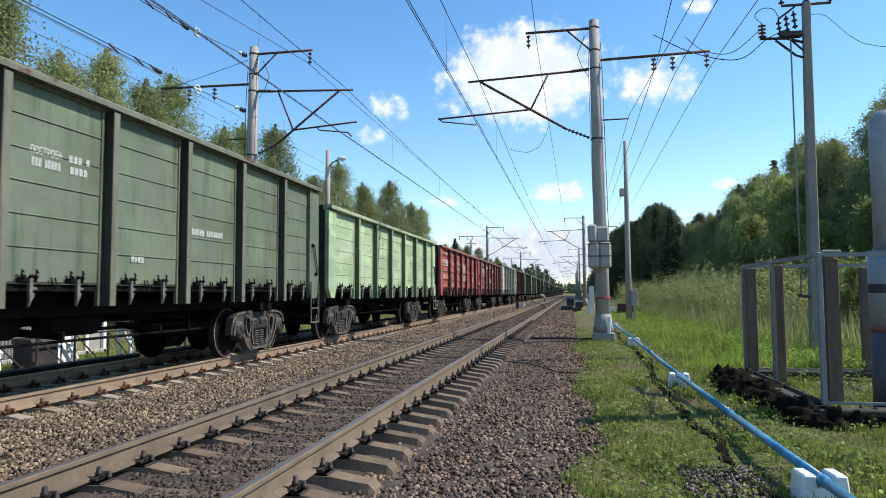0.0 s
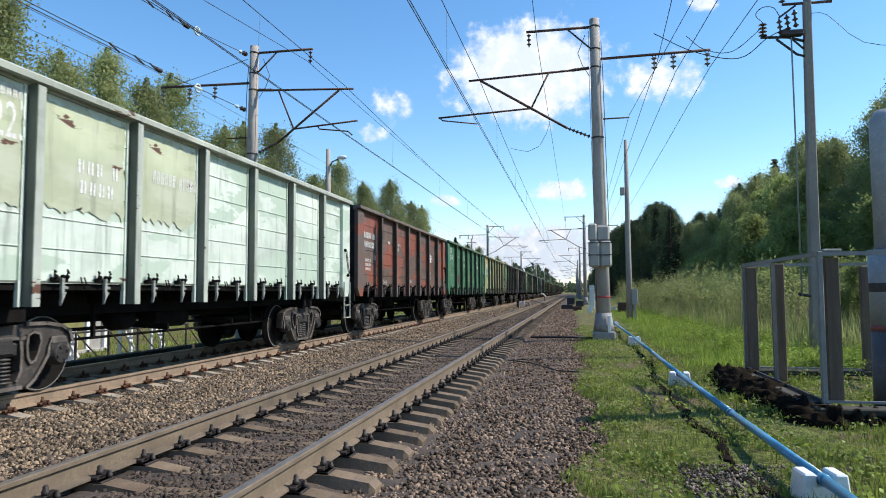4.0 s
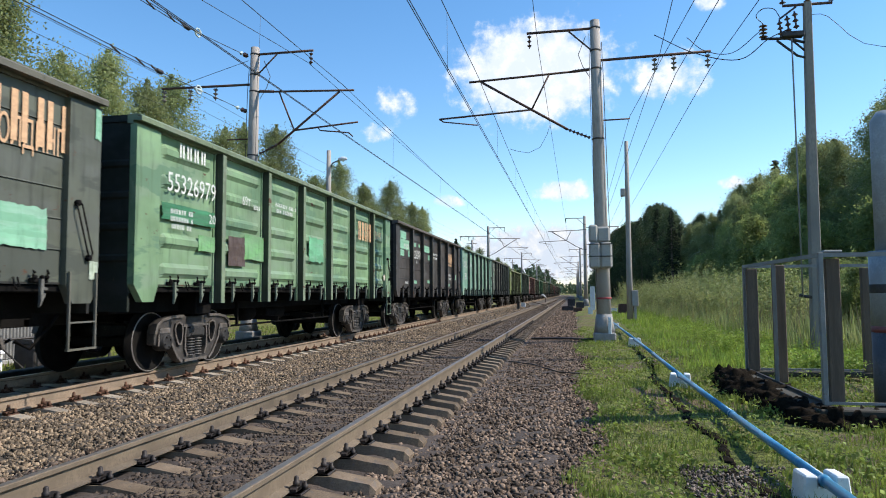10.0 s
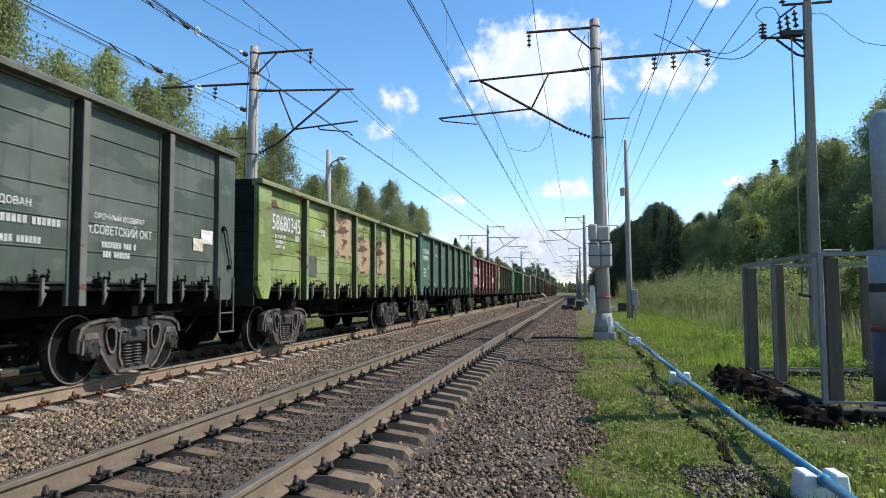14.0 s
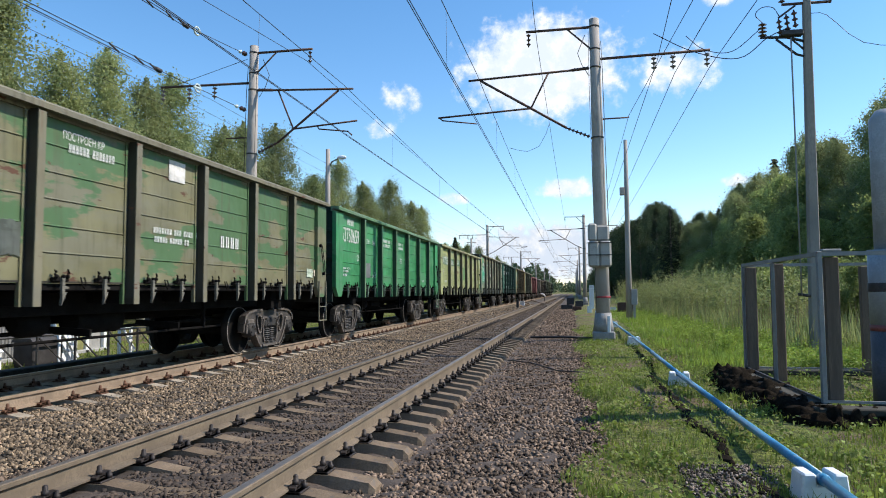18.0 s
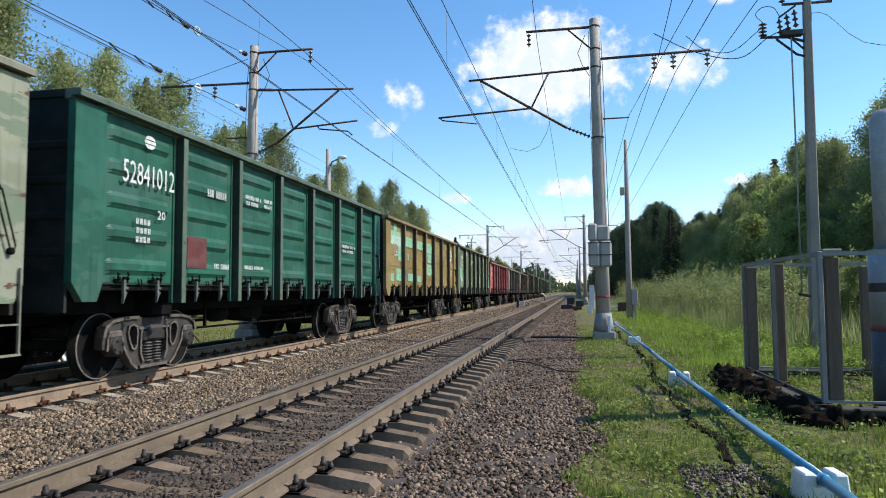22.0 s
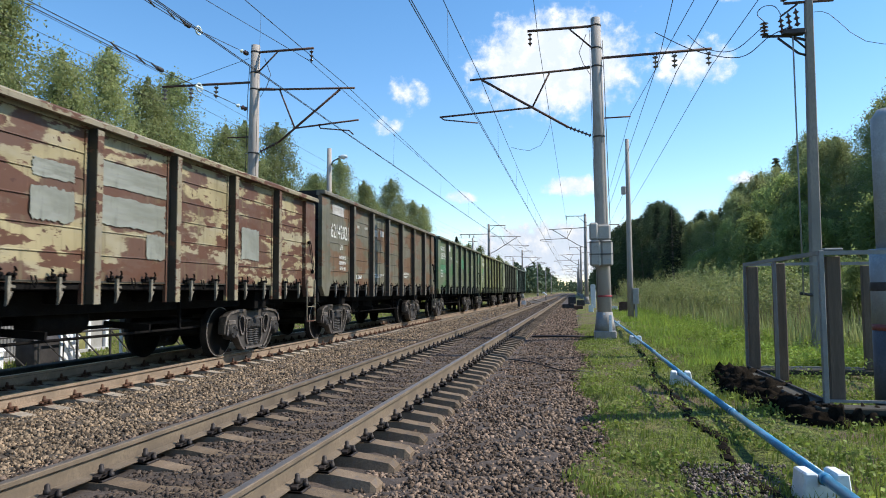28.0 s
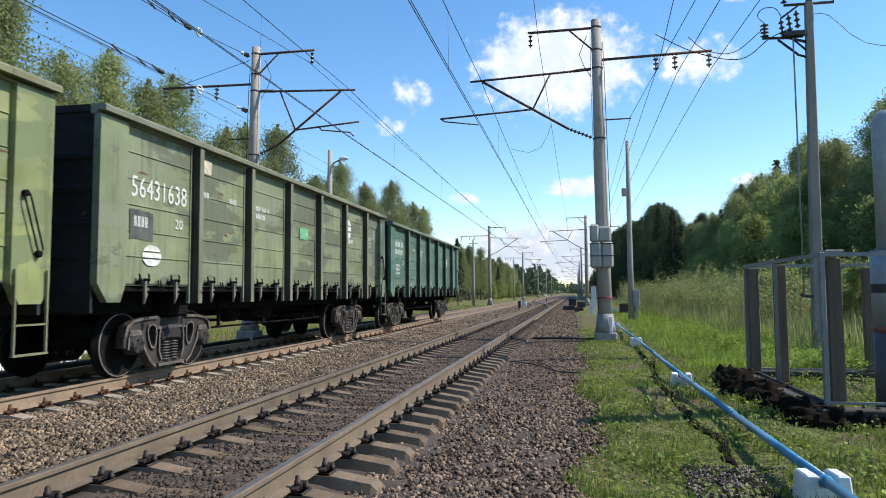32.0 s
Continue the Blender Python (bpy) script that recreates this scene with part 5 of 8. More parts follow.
for x, y, w, d, h, m, words in ((0.3, 56, 0.7, 0.5, 0.35, M_RUST_STEEL, "rusty brown switch machine on the gravel"), (-0.55, 60, 1.0, 0.5, 0.4, M_STEEL_DARK, "dark switch machine beside the rail"), (1.15, 50, 0.35, 0.35, 0.5, M_WHITE, "small white relay box on the gravel"),
                                (1.6, 61, 0.42, 0.4, 2.1, M_WHITE, "tall white equipment cabinet with a sloping lid"), (0.6, 70, 0.8, 0.6, 0.6, M_STEEL_DARK, "dark relay box on the gravel"), (-0.3, 82, 0.9, 0.6, 0.8, M_STEEL_DARK, "dark switch machine beside the rail"),
                                (2.6, 54, 1.3, 0.25, 0.35, M_WHITE, "low white concrete barrier in the grass"), (3.7, 50, 1.2, 0.3, 0.75, M_RUST_STEEL, "stack of brown steel parts in the grass"), (1.9, 47, 0.9, 0.3, 0.25, M_WHITE, "low white concrete barrier in the grass"),
                                (-5.5, 75, 0.5, 0.4, 0.5, M_WHITE, "white marker box between the tracks"), (-5.3, 66, 0.25, 0.25, 0.75, M_STEEL_DARK, "dark switch stand between the tracks")):
    trackside_box(x, y, w, d, h, m, words)
sig = empty("switch_marker", pose(-4.6, 112, -0.3), "white and black switch marker between the tracks", "switch marker")
bm = bmesh.new()
bar(bm, (0, 0, 0), (0, 0, 0.75), 0.12, 0.12)
part("stand", bm, M_STEEL_DARK, sig)
bm = bmesh.new()
tube(bm, [(-0.6, 0, 1.25), (-0.3, 0, 1.2), (0.0, 0, 0.95), (0.15, 0, 0.7)], 0.11, 7)
part("arm", bm, M_WHITE, sig)
# crossover: closure rails that run from one track towards the other
xo = tagged(new("crossover"), "rusty crossover rails between the two tracks", "crossover", kind="structure")
for off in (-HALF, HALF):
    bm = bmesh.new()
    for k in range(18):
        a, b = k / 18, (k + 1) / 18
        f = lambda u: (NEAR_X + off + (FAR_X - NEAR_X) * (u * u * (3 - 2 * u)), 55 + 62 * u, -0.055)
        bar(bm, f(a), f(b), 0.07, 0.10)
    part("closure_rail", bm, M_RAIL, xo)
# a dark strip that stands for the pole's shadow, and a thin cable over the gravel
for pts, r, words in (([(-1.4, 22.6, -0.27), (-0.3, 22.4, -0.24), (0.6, 22.1, -0.25)], 0.035, "thick dark strip on the gravel in place of the pole's shadow"), ([(-1.45, 15.2, -0.29), (-0.9, 14.6, -0.28), (-0.3, 13.2, -0.28), (0.3, 12.9, -0.27)], 0.012, "thin black cable over the gravel")):
    bm = bmesh.new()
    tube(bm, pts, r, 8)
    me = mesh_of("ground_cable", bm)
    me.materials.append(M_STEEL_DARK)
    tagged(new("ground_cable", me), words, "cable")
# crack of bare earth along the pipe
bm = bmesh.new()
path = [(1.60, 21.0), (1.52, 17.5), (1.56, 15.2), (1.40, 13.0), (1.30, 11.2), (1.36, 9.6), (1.28, 8.2), (1.42, 7.1), (1.30, 6.2), (1.45, 5.4), (1.38, 4.6)]
for a, b in zip(path, path[1:]):
    for k in range(6):
        u = k / 6
        x, y = a[0] + (b[0] - a[0]) * u, a[1] + (b[1] - a[1]) * u
        s = rs.uniform(0.03, 0.09)
        bmesh.ops.create_icosphere(bm, subdivisions=1, radius=1, matrix=Matrix.Translation((x + rs.uniform(-0.03, 0.03), y, float(ground_z(np.array(x), np.array(y))) + 0.0)) @ Matrix.Diagonal((s, s * 2.2, 0.035, 1)))
me = mesh_of("bare_earth", bm)
me.materials.append(M_DIRT_DARK)
tagged(new("bare_earth", me), "dark crumbled earth in a crack beside the pipe", "earth", kind="stuff")

# ---------------------------------------------------------------- behind the train
bm = bmesh.new()
bevelled(bm, -10.75, -10.5, -20, 60, -0.5, -0.2, 0.02)
me = mesh_of("platform_edge", bm)
# the dark kerb colour carries the shade behind the train here
me.materials.append(M_KERB)
tagged(new("platform_edge", me), "low concrete kerb of the platform behind the train", "platform edge", kind="structure")
BEFORE = set(bpy.data.objects)
rail_f = empty("railing", pose(-10.95, 0, -0.3), "low dark steel railing with diagonal stays", "railing")
for k in range(9):
    bm = bmesh.new()
    bar(bm, (0, 9.0 + k * 1.1, 0), (0, 9.0 + k * 1.1, 0.68), 0.04, 0.04)
    part("post", bm, M_STEEL_DARK, rail_f)
    bm = bmesh.new()
    bar(bm, (0, 9.05 + k * 1.1, 0.62), (0, 9.75 + k * 1.1, 0.05), 0.025, 0.025)
    part("stay", bm, M_STEEL_DARK, rail_f)
rod(rail_f, "handrail", [(0, 8.9, 0.68), (0, 17.9, 0.66)], 0.025, M_STEEL_DARK)
trackside_box(-11.5, 12.95, 0.5, 0.85, 0.62, M_STEEL_DARK, "dark grey low cabinet on the platform")
trackside_box(-11.6, 13.75, 0.45, 0.5, 0.60, M_WHITE, "white low cabinet on the platform")
trackside_box(-11.6, 11.6, 0.4, 0.6, 0.45, M_WHITE, "white low cabinet on the platform")
for y0, words in ((13.25, "white welded steel step frame"), (15.3, "white welded steel step frame"), (16.6, "white welded steel step frame")):
    t = empty("step_frame", pose(-11.25, y0, -0.32), words, "step frame", "white step frames")
    for a, b, nm in (((0, 0, 0), (0, 0, 0.75), "upright"), ((0, 0.45, 0), (0, 0.45, 0.75), "upright"), ((0, 0, 0.02), (0, 0.6, 0.02), "foot_bar"), ((0, 0, 0.72), (0, 0.5, 0.72), "top_bar"), ((0, 0.1, 0.7), (0, 0.6, 0.1), "stay")):
        bm = bmesh.new()
        bar(bm, a, b, 0.06, 0.06)
        part(nm, bm, M_WHITE, t)
hut = empty("platform_hut", pose(-13.0, 0, -0.38), "grey corrugated metal hut with an olive door", "hut")
bm = bmesh.new()
out = []
for k in range(60):
    y = 9.0 + k * 0.1
    out += [(0.0, y), (0.03, y + 0.02), (0.03, y + 0.06), (0.0, y + 0.08)]
prism(bm, out + [(-2.6, 15.0), (-2.6, 9.0)], 0.15, 2.5, "z")
part("wall", bm, plain("grey_corrugated_sheet", (0.19, 0.185, 0.175), 0.7, bump=0.1), hut)
bm = bmesh.new()
bevelled(bm, 0.0, 0.06, 15.1, 16.15, 0.1, 2.1, 0.01)
part("door", bm, plain("olive_paint", (0.22, 0.21, 0.08), 0.6, bump=0.1), hut)
bm = bmesh.new()
bevelled(bm, -2.6, 0.0, 15.0, 17.0, 0.1, 2.5, 0.02)
part("annexe", bm, M_CONCRETE, hut)
for y in (15.05, 16.25, 16.95):
    bm = bmesh.new()
    bevelled(bm, 0.0, 0.1, y - 0.06, y + 0.06, 0.0, 2.5, 0.01)
    part("door_post", bm, M_WHITE, hut)
bm = bmesh.new()
bevelled(bm, -2.8, 0.3, 8.8, 17.2, 2.5, 2.62, 0.02)
part("roof", bm, M_GREY_BOX, hut)
bm = bmesh.new()
bevelled(bm, -2.7, 0.1, 8.9, 17.1, -0.1, 0.13, 0.02)
part("plinth", bm, M_CONCRETE, hut)
# all of this stands on the lower ground beyond the train's shadow
AWAY = 1.37
for ob in [o for o in bpy.data.objects if o not in BEFORE and not o.parent]:
    ob.matrix_basis = Matrix.Translation(Vector(EYE) * (1 - AWAY)) @ Matrix.Scale(AWAY, 4) @ ob.matrix_basis


# ---------------------------------------------------------------- the freight train
POSTS = (2.21, 4.02, 5.80, 7.58, 9.40, 11.24)     # side posts, from the front corner
POST_W, PLATE, FRONT = 0.115, 0.56, -0.06         # width of posts and corner plates, where the body begins
LONG, HALF_W = 13.36, 1.50                        # where the body ends, and half width to the panels
# black steel, taken darker still to hold the shade under the wagon body
M_BLACK = plain("shade_black_underframe", (0.009, 0.008, 0.0075), 0.95, 0.0, var=0.4, scale=4, bump=0.3, spec=0.1)
# lips paler than the frame faces: sunlit highlights put into the colour
M_BOGIE_LIP = plain("lit_lip_cast_steel", (0.15, 0.128, 0.112), 0.45, 0.1, var=0.5, scale=3, fine=30, bump=0.4, stain=(0.06, 0.05, 0.043), stain_lo=0.42, stain_hi=0.8)
# dark axle box steel; on the bolster it also stands in for the recess's shade
M_BOGIE_DARK = plain("dark_cast_steel", (0.02, 0.017, 0.015), 0.7, 0.0, var=0.5, scale=6, fine=30, bump=0.4, stain=(0.07, 0.06, 0.052), stain_lo=0.58, vary=0.2)
M_BOGIE = plain("dusty_cast_steel", (0.05, 0.042, 0.036), 0.6, 0.0, var=0.5, scale=5, fine=30, bump=0.4, stain=(0.03, 0.025, 0.022), stain_lo=0.52, stain_hi=0.66, vary=0.25)
M_WHEEL = plain("near_black_wheel_steel", (0.009, 0.008, 0.007), 0.9, 0.0, var=0.3, scale=5, bump=0.2, spec=0.12)
M_TYRE = plain("worn_tyre_steel", (0.22, 0.195, 0.175), 0.6, 0.3, var=0.15, scale=6, bump=0.05)
M_LETTER = plain("white_stencil_paint", (0.62, 0.62, 0.58), 0.7, var=0.28, scale=9, bump=0.05)
M_LETTER_TAN = plain("orange_stencil_paint", (0.60, 0.36, 0.20), 0.65, var=0.2, scale=9, bump=0.05)


def paint(name, base, rust=0.15, second=None, amount=0.5, rust_col=(0.10, 0.048, 0.03), shift=0.0, rough=0.5, dent=0.05):
    """Old wagon paint: bleached and repainted areas, grime streaks, chips with hard edges and rust runs."""
    m, nt, bs = nodes_of(name)
    v = coords(nt, (1, 1, 1), (shift * 3.1, shift * 7.7, shift * 1.3))
    along = coords(nt, (1, 0.5, 1.6), (shift * 1.1, shift * 3.7, shift * 2.3))
    streak = coords(nt, (1, 3.2, 0.3), (shift * 2.3, shift * 5.1, shift))
    grey = sum(base) / 3
    dusty = tuple(0.72 * c + 0.28 * (grey * 0.9 + 0.03) for c in base)
    col = mixed(nt, ramp(nt, noise_at(nt, v, 0.9, 5.0), 0.3, 0.72), shade(base, 0.74), shade(base, 1.2))
    col = mixed(nt, ramp(nt, noise_at(nt, along, 1.5, 6.0, 0.62), 0.42, 0.62), col, dusty)
    if second:
        col = mixed(nt, ramp(nt, noise_at(nt, along, 0.9, 8.0, 0.6), 0.62 - 0.22 * amount, 0.65 - 0.22 * amount), col, second)
    col = mixed(nt, ramp(nt, noise_at(nt, streak, 2.2, 6.0, 0.6), 0.50, 0.78), col, shade(base, 0.5))
    if rust:
        col = mixed(nt, ramp(nt, noise_at(nt, along, 2.6, 9.0, 0.66), 0.715 - 0.3 * rust, 0.735 - 0.29 * rust), col, rust_col)
        col = mixed(nt, ramp(nt, noise_at(nt, v, 7.5, 6.0, 0.6), 0.735 - 0.16 * rust, 0.75 - 0.15 * rust), col, shade(rust_col, 0.7))
        col = mixed(nt, ramp(nt, noise_at(nt, streak, 6.0, 5.0, 0.6), 0.68 - 0.12 * rust, 0.86 - 0.1 * rust), col, shade(rust_col, 1.6))
    nt.links.new(col, bs.inputs["Base Color"])
    bs.inputs["Roughness"].default_value = rough
    bs.inputs["Specular IOR Level"].default_value = 0.3
    bumped(nt, bs, noise_at(nt, v, 1.5, 2.5, 0.45), 1.0, dent)
    return m


def panel_mesh(y0, y1, z0, z1, pressed):
    """One side panel between two posts: boards with weld seams, or pressed ridges."""
    bm = bmesh.new()
    x = HALF_W
    if pressed:
        n, rows = 5, [(z0, 0.0)]
        step = (z1 - z0) / n
        for i in range(n):
            c = z0 + (i + 0.5) * step
            rows += [(c - 0.13, 0.0), (c - 0.085, 0.03), (c - 0.06, 0.05), (c + 0.03, 0.05), (c + 0.055, 0.03), (c + 0.10, 0.0)]
        rows.append((z1, 0.0))
        cols = ((y0, 0), (y0 + 0.16, 0), (y0 + 0.24, 1), (y1 - 0.24, 1), (y1 - 0.16, 0), (y1, 0))
        grid = [[bm.verts.new((x + d * k, y, z)) for y, k in cols] for z, d in rows]
        for a, b in zip(grid, grid[1:]):
            for i in range(5):
                bm.faces.new((a[i], a[i + 1], b[i + 1], b[i]))
        bmesh.ops.recalc_face_normals(bm, faces=bm.faces[:])
        if bm.faces[0].normal.x < 0:
            bmesh.ops.reverse_faces(bm, faces=bm.faces[:])
        bmesh.ops.solidify(bm, geom=bm.faces[:], thickness=0.012)
    else:
        out, cuts = [(x - 0.03, z0), (x, z0)], (0.17, 0.335, 0.50, 0.665, 0.835)
        for i, a in enumerate(cuts):
            z = z0 + a * (z1 - z0)
            d = 0.005 if i % 2 else 0.0
            out += [(x + d, z - 0.012), (x - 0.010, z - 0.008), (x - 0.010, z + 0.001), (x + 0.010, z + 0.005), (x + 0.008, z + 0.016), (x + 0.005 - d, z + 0.02)]
        out += [(x, z1), (x - 0.03, z1)]
        prism(bm, out, y0, y1, "y")
    return mesh_of("panel", bm)


def wagon_kit(height, pressed):
    """All meshes of one wagon type, in the wagon's own space: (part, mesh, paint key, label)."""
    z0, z1 = 1.39, height - 0.13
    kit = []
    starts, stops = (FRONT + PLATE - 0.02,) + tuple(y + POST_W + 0.01 for y in POSTS), tuple(y - 0.01 for y in POSTS) + (LONG - PLATE + 0.02,)
    for a, b in zip(starts, stops):
        kit.append(("panel", panel_mesh(a, b, z0, z1, pressed), "body", ""))
    for y in POSTS:
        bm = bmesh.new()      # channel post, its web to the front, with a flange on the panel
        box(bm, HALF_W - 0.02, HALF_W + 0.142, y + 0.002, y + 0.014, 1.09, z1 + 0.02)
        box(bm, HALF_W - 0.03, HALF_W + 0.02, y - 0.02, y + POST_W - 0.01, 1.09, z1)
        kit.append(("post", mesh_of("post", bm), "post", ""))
        # outer face in the lighter chord paint, so the post's lit side is in its colour
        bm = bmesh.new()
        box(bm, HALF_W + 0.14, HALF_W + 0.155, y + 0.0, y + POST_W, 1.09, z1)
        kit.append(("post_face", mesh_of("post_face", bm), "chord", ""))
        bm = bmesh.new()
        box(bm, HALF_W - 0.03, HALF_W + 0.022, y - 0.06, y - 0.021, 1.09, z1)
        kit.append(("post_flange", mesh_of("post_flange", bm), "body", ""))
    for s in (0, 1):
        bm = bmesh.new()
        if s == 0:
            out = [(FRONT, z1), (FRONT + PLATE, z1), (FRONT + PLATE, 1.36), (FRONT + PLATE - 0.1, 1.13), (FRONT + 0.2, 1.13), (FRONT, 1.38)]
        else:
            out = [(LONG - PLATE, z1), (LONG, z1), (LONG, 1.34), (LONG - 0.12, 1.13), (LONG - PLATE + 0.12, 1.13), (LONG - PLATE, 1.36)]
        prism(bm, out, HALF_W - 0.02, HALF_W + 0.085, "x")
        kit.append(("corner_plate", mesh_of("corner_plate", bm), "body", ""))
    bm = bmesh.new()
    prism(bm, [(HALF_W - 0.06, z1), (HALF_W + 0.03, z1), (HALF_W + 0.035, height - 0.085), (HALF_W + 0.165, height - 0.095), (HALF_W + 0.17, height - 0.03), (HALF_W + 0.14, height), (HALF_W - 0.06, height)], FRONT - 0.02, LONG + 0.02, "y")
    kit.append(("top_chord", mesh_of("top_chord", bm), "chord", ""))
    bm = bmesh.new()
    box(bm, HALF_W - 0.1, HALF_W + 0.012, FRONT + PLATE, LONG - PLATE, 1.365, 1.388)
    kit.append(("side_sill", mesh_of("side_sill", bm), "post", ""))
    return kit


MIRROR = pose(0, LONG + FRONT, 0, 0, 0, 180)     # the far side is the near side turned round
KITS = {}
# shared pieces
bm = bmesh.new()      # hatch latch: hinge lugs with bolts, curled handles and a hanging arrow-shaped pawl
bevelled(bm, -0.03, 0.03, -0.13, 0.13, -0.005, 0.05, 0.01)
for y in (-0.09, 0.02, 0.09):
    lathe(bm, [(0.026, 0), (0.026, 0.03), (0.014, 0.045)], pose(0.02, y, 0.05, 0, 70, 0), 7)
tube(bm, [(0.02, -0.1, 0.0), (0.05, -0.13, 0.09), (0.03, -0.11, 0.13), (0.02, -0.07, 0.11)], 0.013, 5)
tube(bm, [(0.02, 0.05, 0.0), (0.055, 0.07, 0.08), (0.03, 0.1, 0.14), (0.02, 0.14, 0.10)], 0.013, 5)
ME_HINGE = mesh_of("hinge", bm)
bm = bmesh.new()
prism(bm, [(-0.02, 0.04), (0.022, 0.04), (0.018, -0.15), (0.055, -0.13), (-0.03, -0.29), (-0.018, -0.2), (-0.024, -0.1)], 0.0, 0.035, "x")
bar(bm, (0.0, 0.01, -0.06), (0.0, 0.11, -0.08), 0.02, 0.03)
ME_PAWL = mesh_of("pawl", bm)
bm = bmesh.new()      # chain loop between two latches
tube(bm, [(0.0, -0.03, 0.06), (0.03, -0.035, -0.04), (0.03, 0.0, -0.08), (0.03, 0.035, -0.04), (0.0, 0.03, 0.06)], 0.011, 5)
ME_LOOP = mesh_of("loop", bm)
def one_box(name, *dims):
    b = bmesh.new()
    bevelled(b, *dims, 0.012)
    return mesh_of(name, b)


ME_FLOOR = one_box("floor_plate", -1.48, 1.48, 0.0, LONG - 0.05, 1.27, 1.36)
ME_SILL = one_box("centre_sill", -0.2, 0.2, -0.35, LONG + 0.35, 0.80, 1.265)
ME_BEAM = one_box("cross_beam", -1.49, 1.49, -0.02, 0.135, 1.1, 1.268)
ME_BODYBOLSTER = one_box("body_bolster", -1.25, 1.25, -0.25, 0.25, 0.9, 1.266)
# deeper than the hatches: an added block that fills the shaded space below the floor
ME_HATCH_BLOCK = one_box("floor_hatch", 0.22, 0.92, 0.3, LONG - 0.3, 0.95, 1.262)
bm = bmesh.new()      # brake cylinder, air tank, rods and levers
lathe(bm, [(0.17, 0), (0.2, 0.05), (0.2, 0.95), (0.17, 1.0)], pose(0.55, 6.9, 0.85, 90, 0, 0), 14)
lathe(bm, [(0.1, 0), (0.18, 0.1), (0.18, 0.45), (0.1, 0.55)], pose(0.6, 5.4, 0.85, 90, 0, 0), 14)
tube(bm, [(0.5, 2.5, 0.72), (0.5, 10.2, 0.72)], 0.03, 6)
tube(bm, [(0.95, 3.6, 0.62), (0.95, 9.4, 0.62)], 0.022, 6)
bar(bm, (0.35, 5.6, 0.75), (1.15, 5.6, 0.7), 0.04, 0.1)
bar(bm, (0.35, 7.7, 0.75), (1.15, 7.7, 0.7), 0.04, 0.1)
for y in (4.1, 8.8):
    bar(bm, (0.95, y, 1.2), (0.95, y, 0.62), 0.05, 0.05)
ME_BRAKE = mesh_of("brake_gear", bm)
bm = bmesh.new()      # coupler with knuckle head and air hose
bevelled(bm, -0.11, 0.11, -0.56, -0.1, 0.98, 1.16, 0.03)
prism(bm, [(-0.2, -0.56), (0.16, -0.56), (0.2, -0.42), (0.12, -0.3), (-0.15, -0.3), (-0.22, -0.42)], 0.9, 1.2, "z")
tube(bm, [(0.35, -0.02, 0.95), (0.38, -0.25, 0.75), (0.3, -0.45, 0.5), (0.15, -0.55, 0.62)], 0.025, 6)
ME_COUPLER = mesh_of("coupler", bm)
bm = bmesh.new()      # boarding ladder below the corner
for y in (0.0, 0.46):
    bar(bm, (0, y, 1.52), (0, y, 0.56), 0.03, 0.022)
bar(bm, (0, -0.02, 0.57), (0, 0.48, 0.57), 0.04, 0.025)
bar(bm, (0, 0.0, 0.90), (0, 0.46, 0.90), 0.03, 0.02)
ME_LADDER = mesh_of("ladder", bm)
bm = bmesh.new()      # long looped handle on the corner plate
tube(bm, [(0.0, 0.0, 2.37), (0.05, 0.0, 2.37), (0.05, 0.045, 2.36), (0.05, 0.25, 1.76), (0.05, 0.23, 1.70), (0.05, 0.18, 1.72), (0.05, -0.02, 2.28), (0.04, -0.03, 2.35)], 0.0105, 6)
lathe(bm, [(0.04, 0), (0.04, 0.05), (0.02, 0.06)], pose(0.0, 0.0, 2.37, 0, 90, 0), 8)
lathe(bm, [(0.04, 0), (0.04, 0.05), (0.02, 0.06)], pose(0.0, 0.21, 1.70, 0, 90, 0), 8)
ME_LEVER = mesh_of("uncoupling_lever", bm)


def end_mesh(height):
    """An end wall: one plate with shallow cross ribs under the top beam."""
    out, n = [(FRONT + 0.06, 1.0), (FRONT + 0.012, 1.0)], 4
    for i in range(n):
        z = 1.75 + i * (height - 2.0) / n
        out += [(FRONT + 0.012, z - 0.06), (FRONT - 0.012, z - 0.03), (FRONT - 0.012, z + 0.03), (FRONT + 0.012, z + 0.06)]
    out += [(FRONT + 0.012, height - 0.1), (FRONT - 0.015, height - 0.1), (FRONT - 0.015, height - 0.005), (FRONT + 0.06, height - 0.005)]
    b = bmesh.new()
    prism(b, out, -HALF_W + 0.022, HALF_W - 0.022, "x")
    return mesh_of("end_wall", b)


bm = bmesh.new()      # hand brake wheel on its spindle
hub = pose(1.42, 0.32, 0.86, 0, 80, 12)
tube(bm, [hub @ Vector((0.26 * math.cos(k * math.tau / 20), 0.26 * math.sin(k * math.tau / 20), 0)) for k in range(21)], 0.022, 6)
for k in range(4):
    a = k * math.tau / 4
    tube(bm, [hub @ Vector((0, 0, 0)), hub @ Vector((0.26 * math.cos(a), 0.26 * math.sin(a), 0))], 0.014, 5)
tube(bm, [hub @ Vector((0, 0, 0.03)), hub @ Vector((0, 0, -0.45))], 0.025, 6)
ME_HANDWHEEL = mesh_of("brake_wheel", bm)
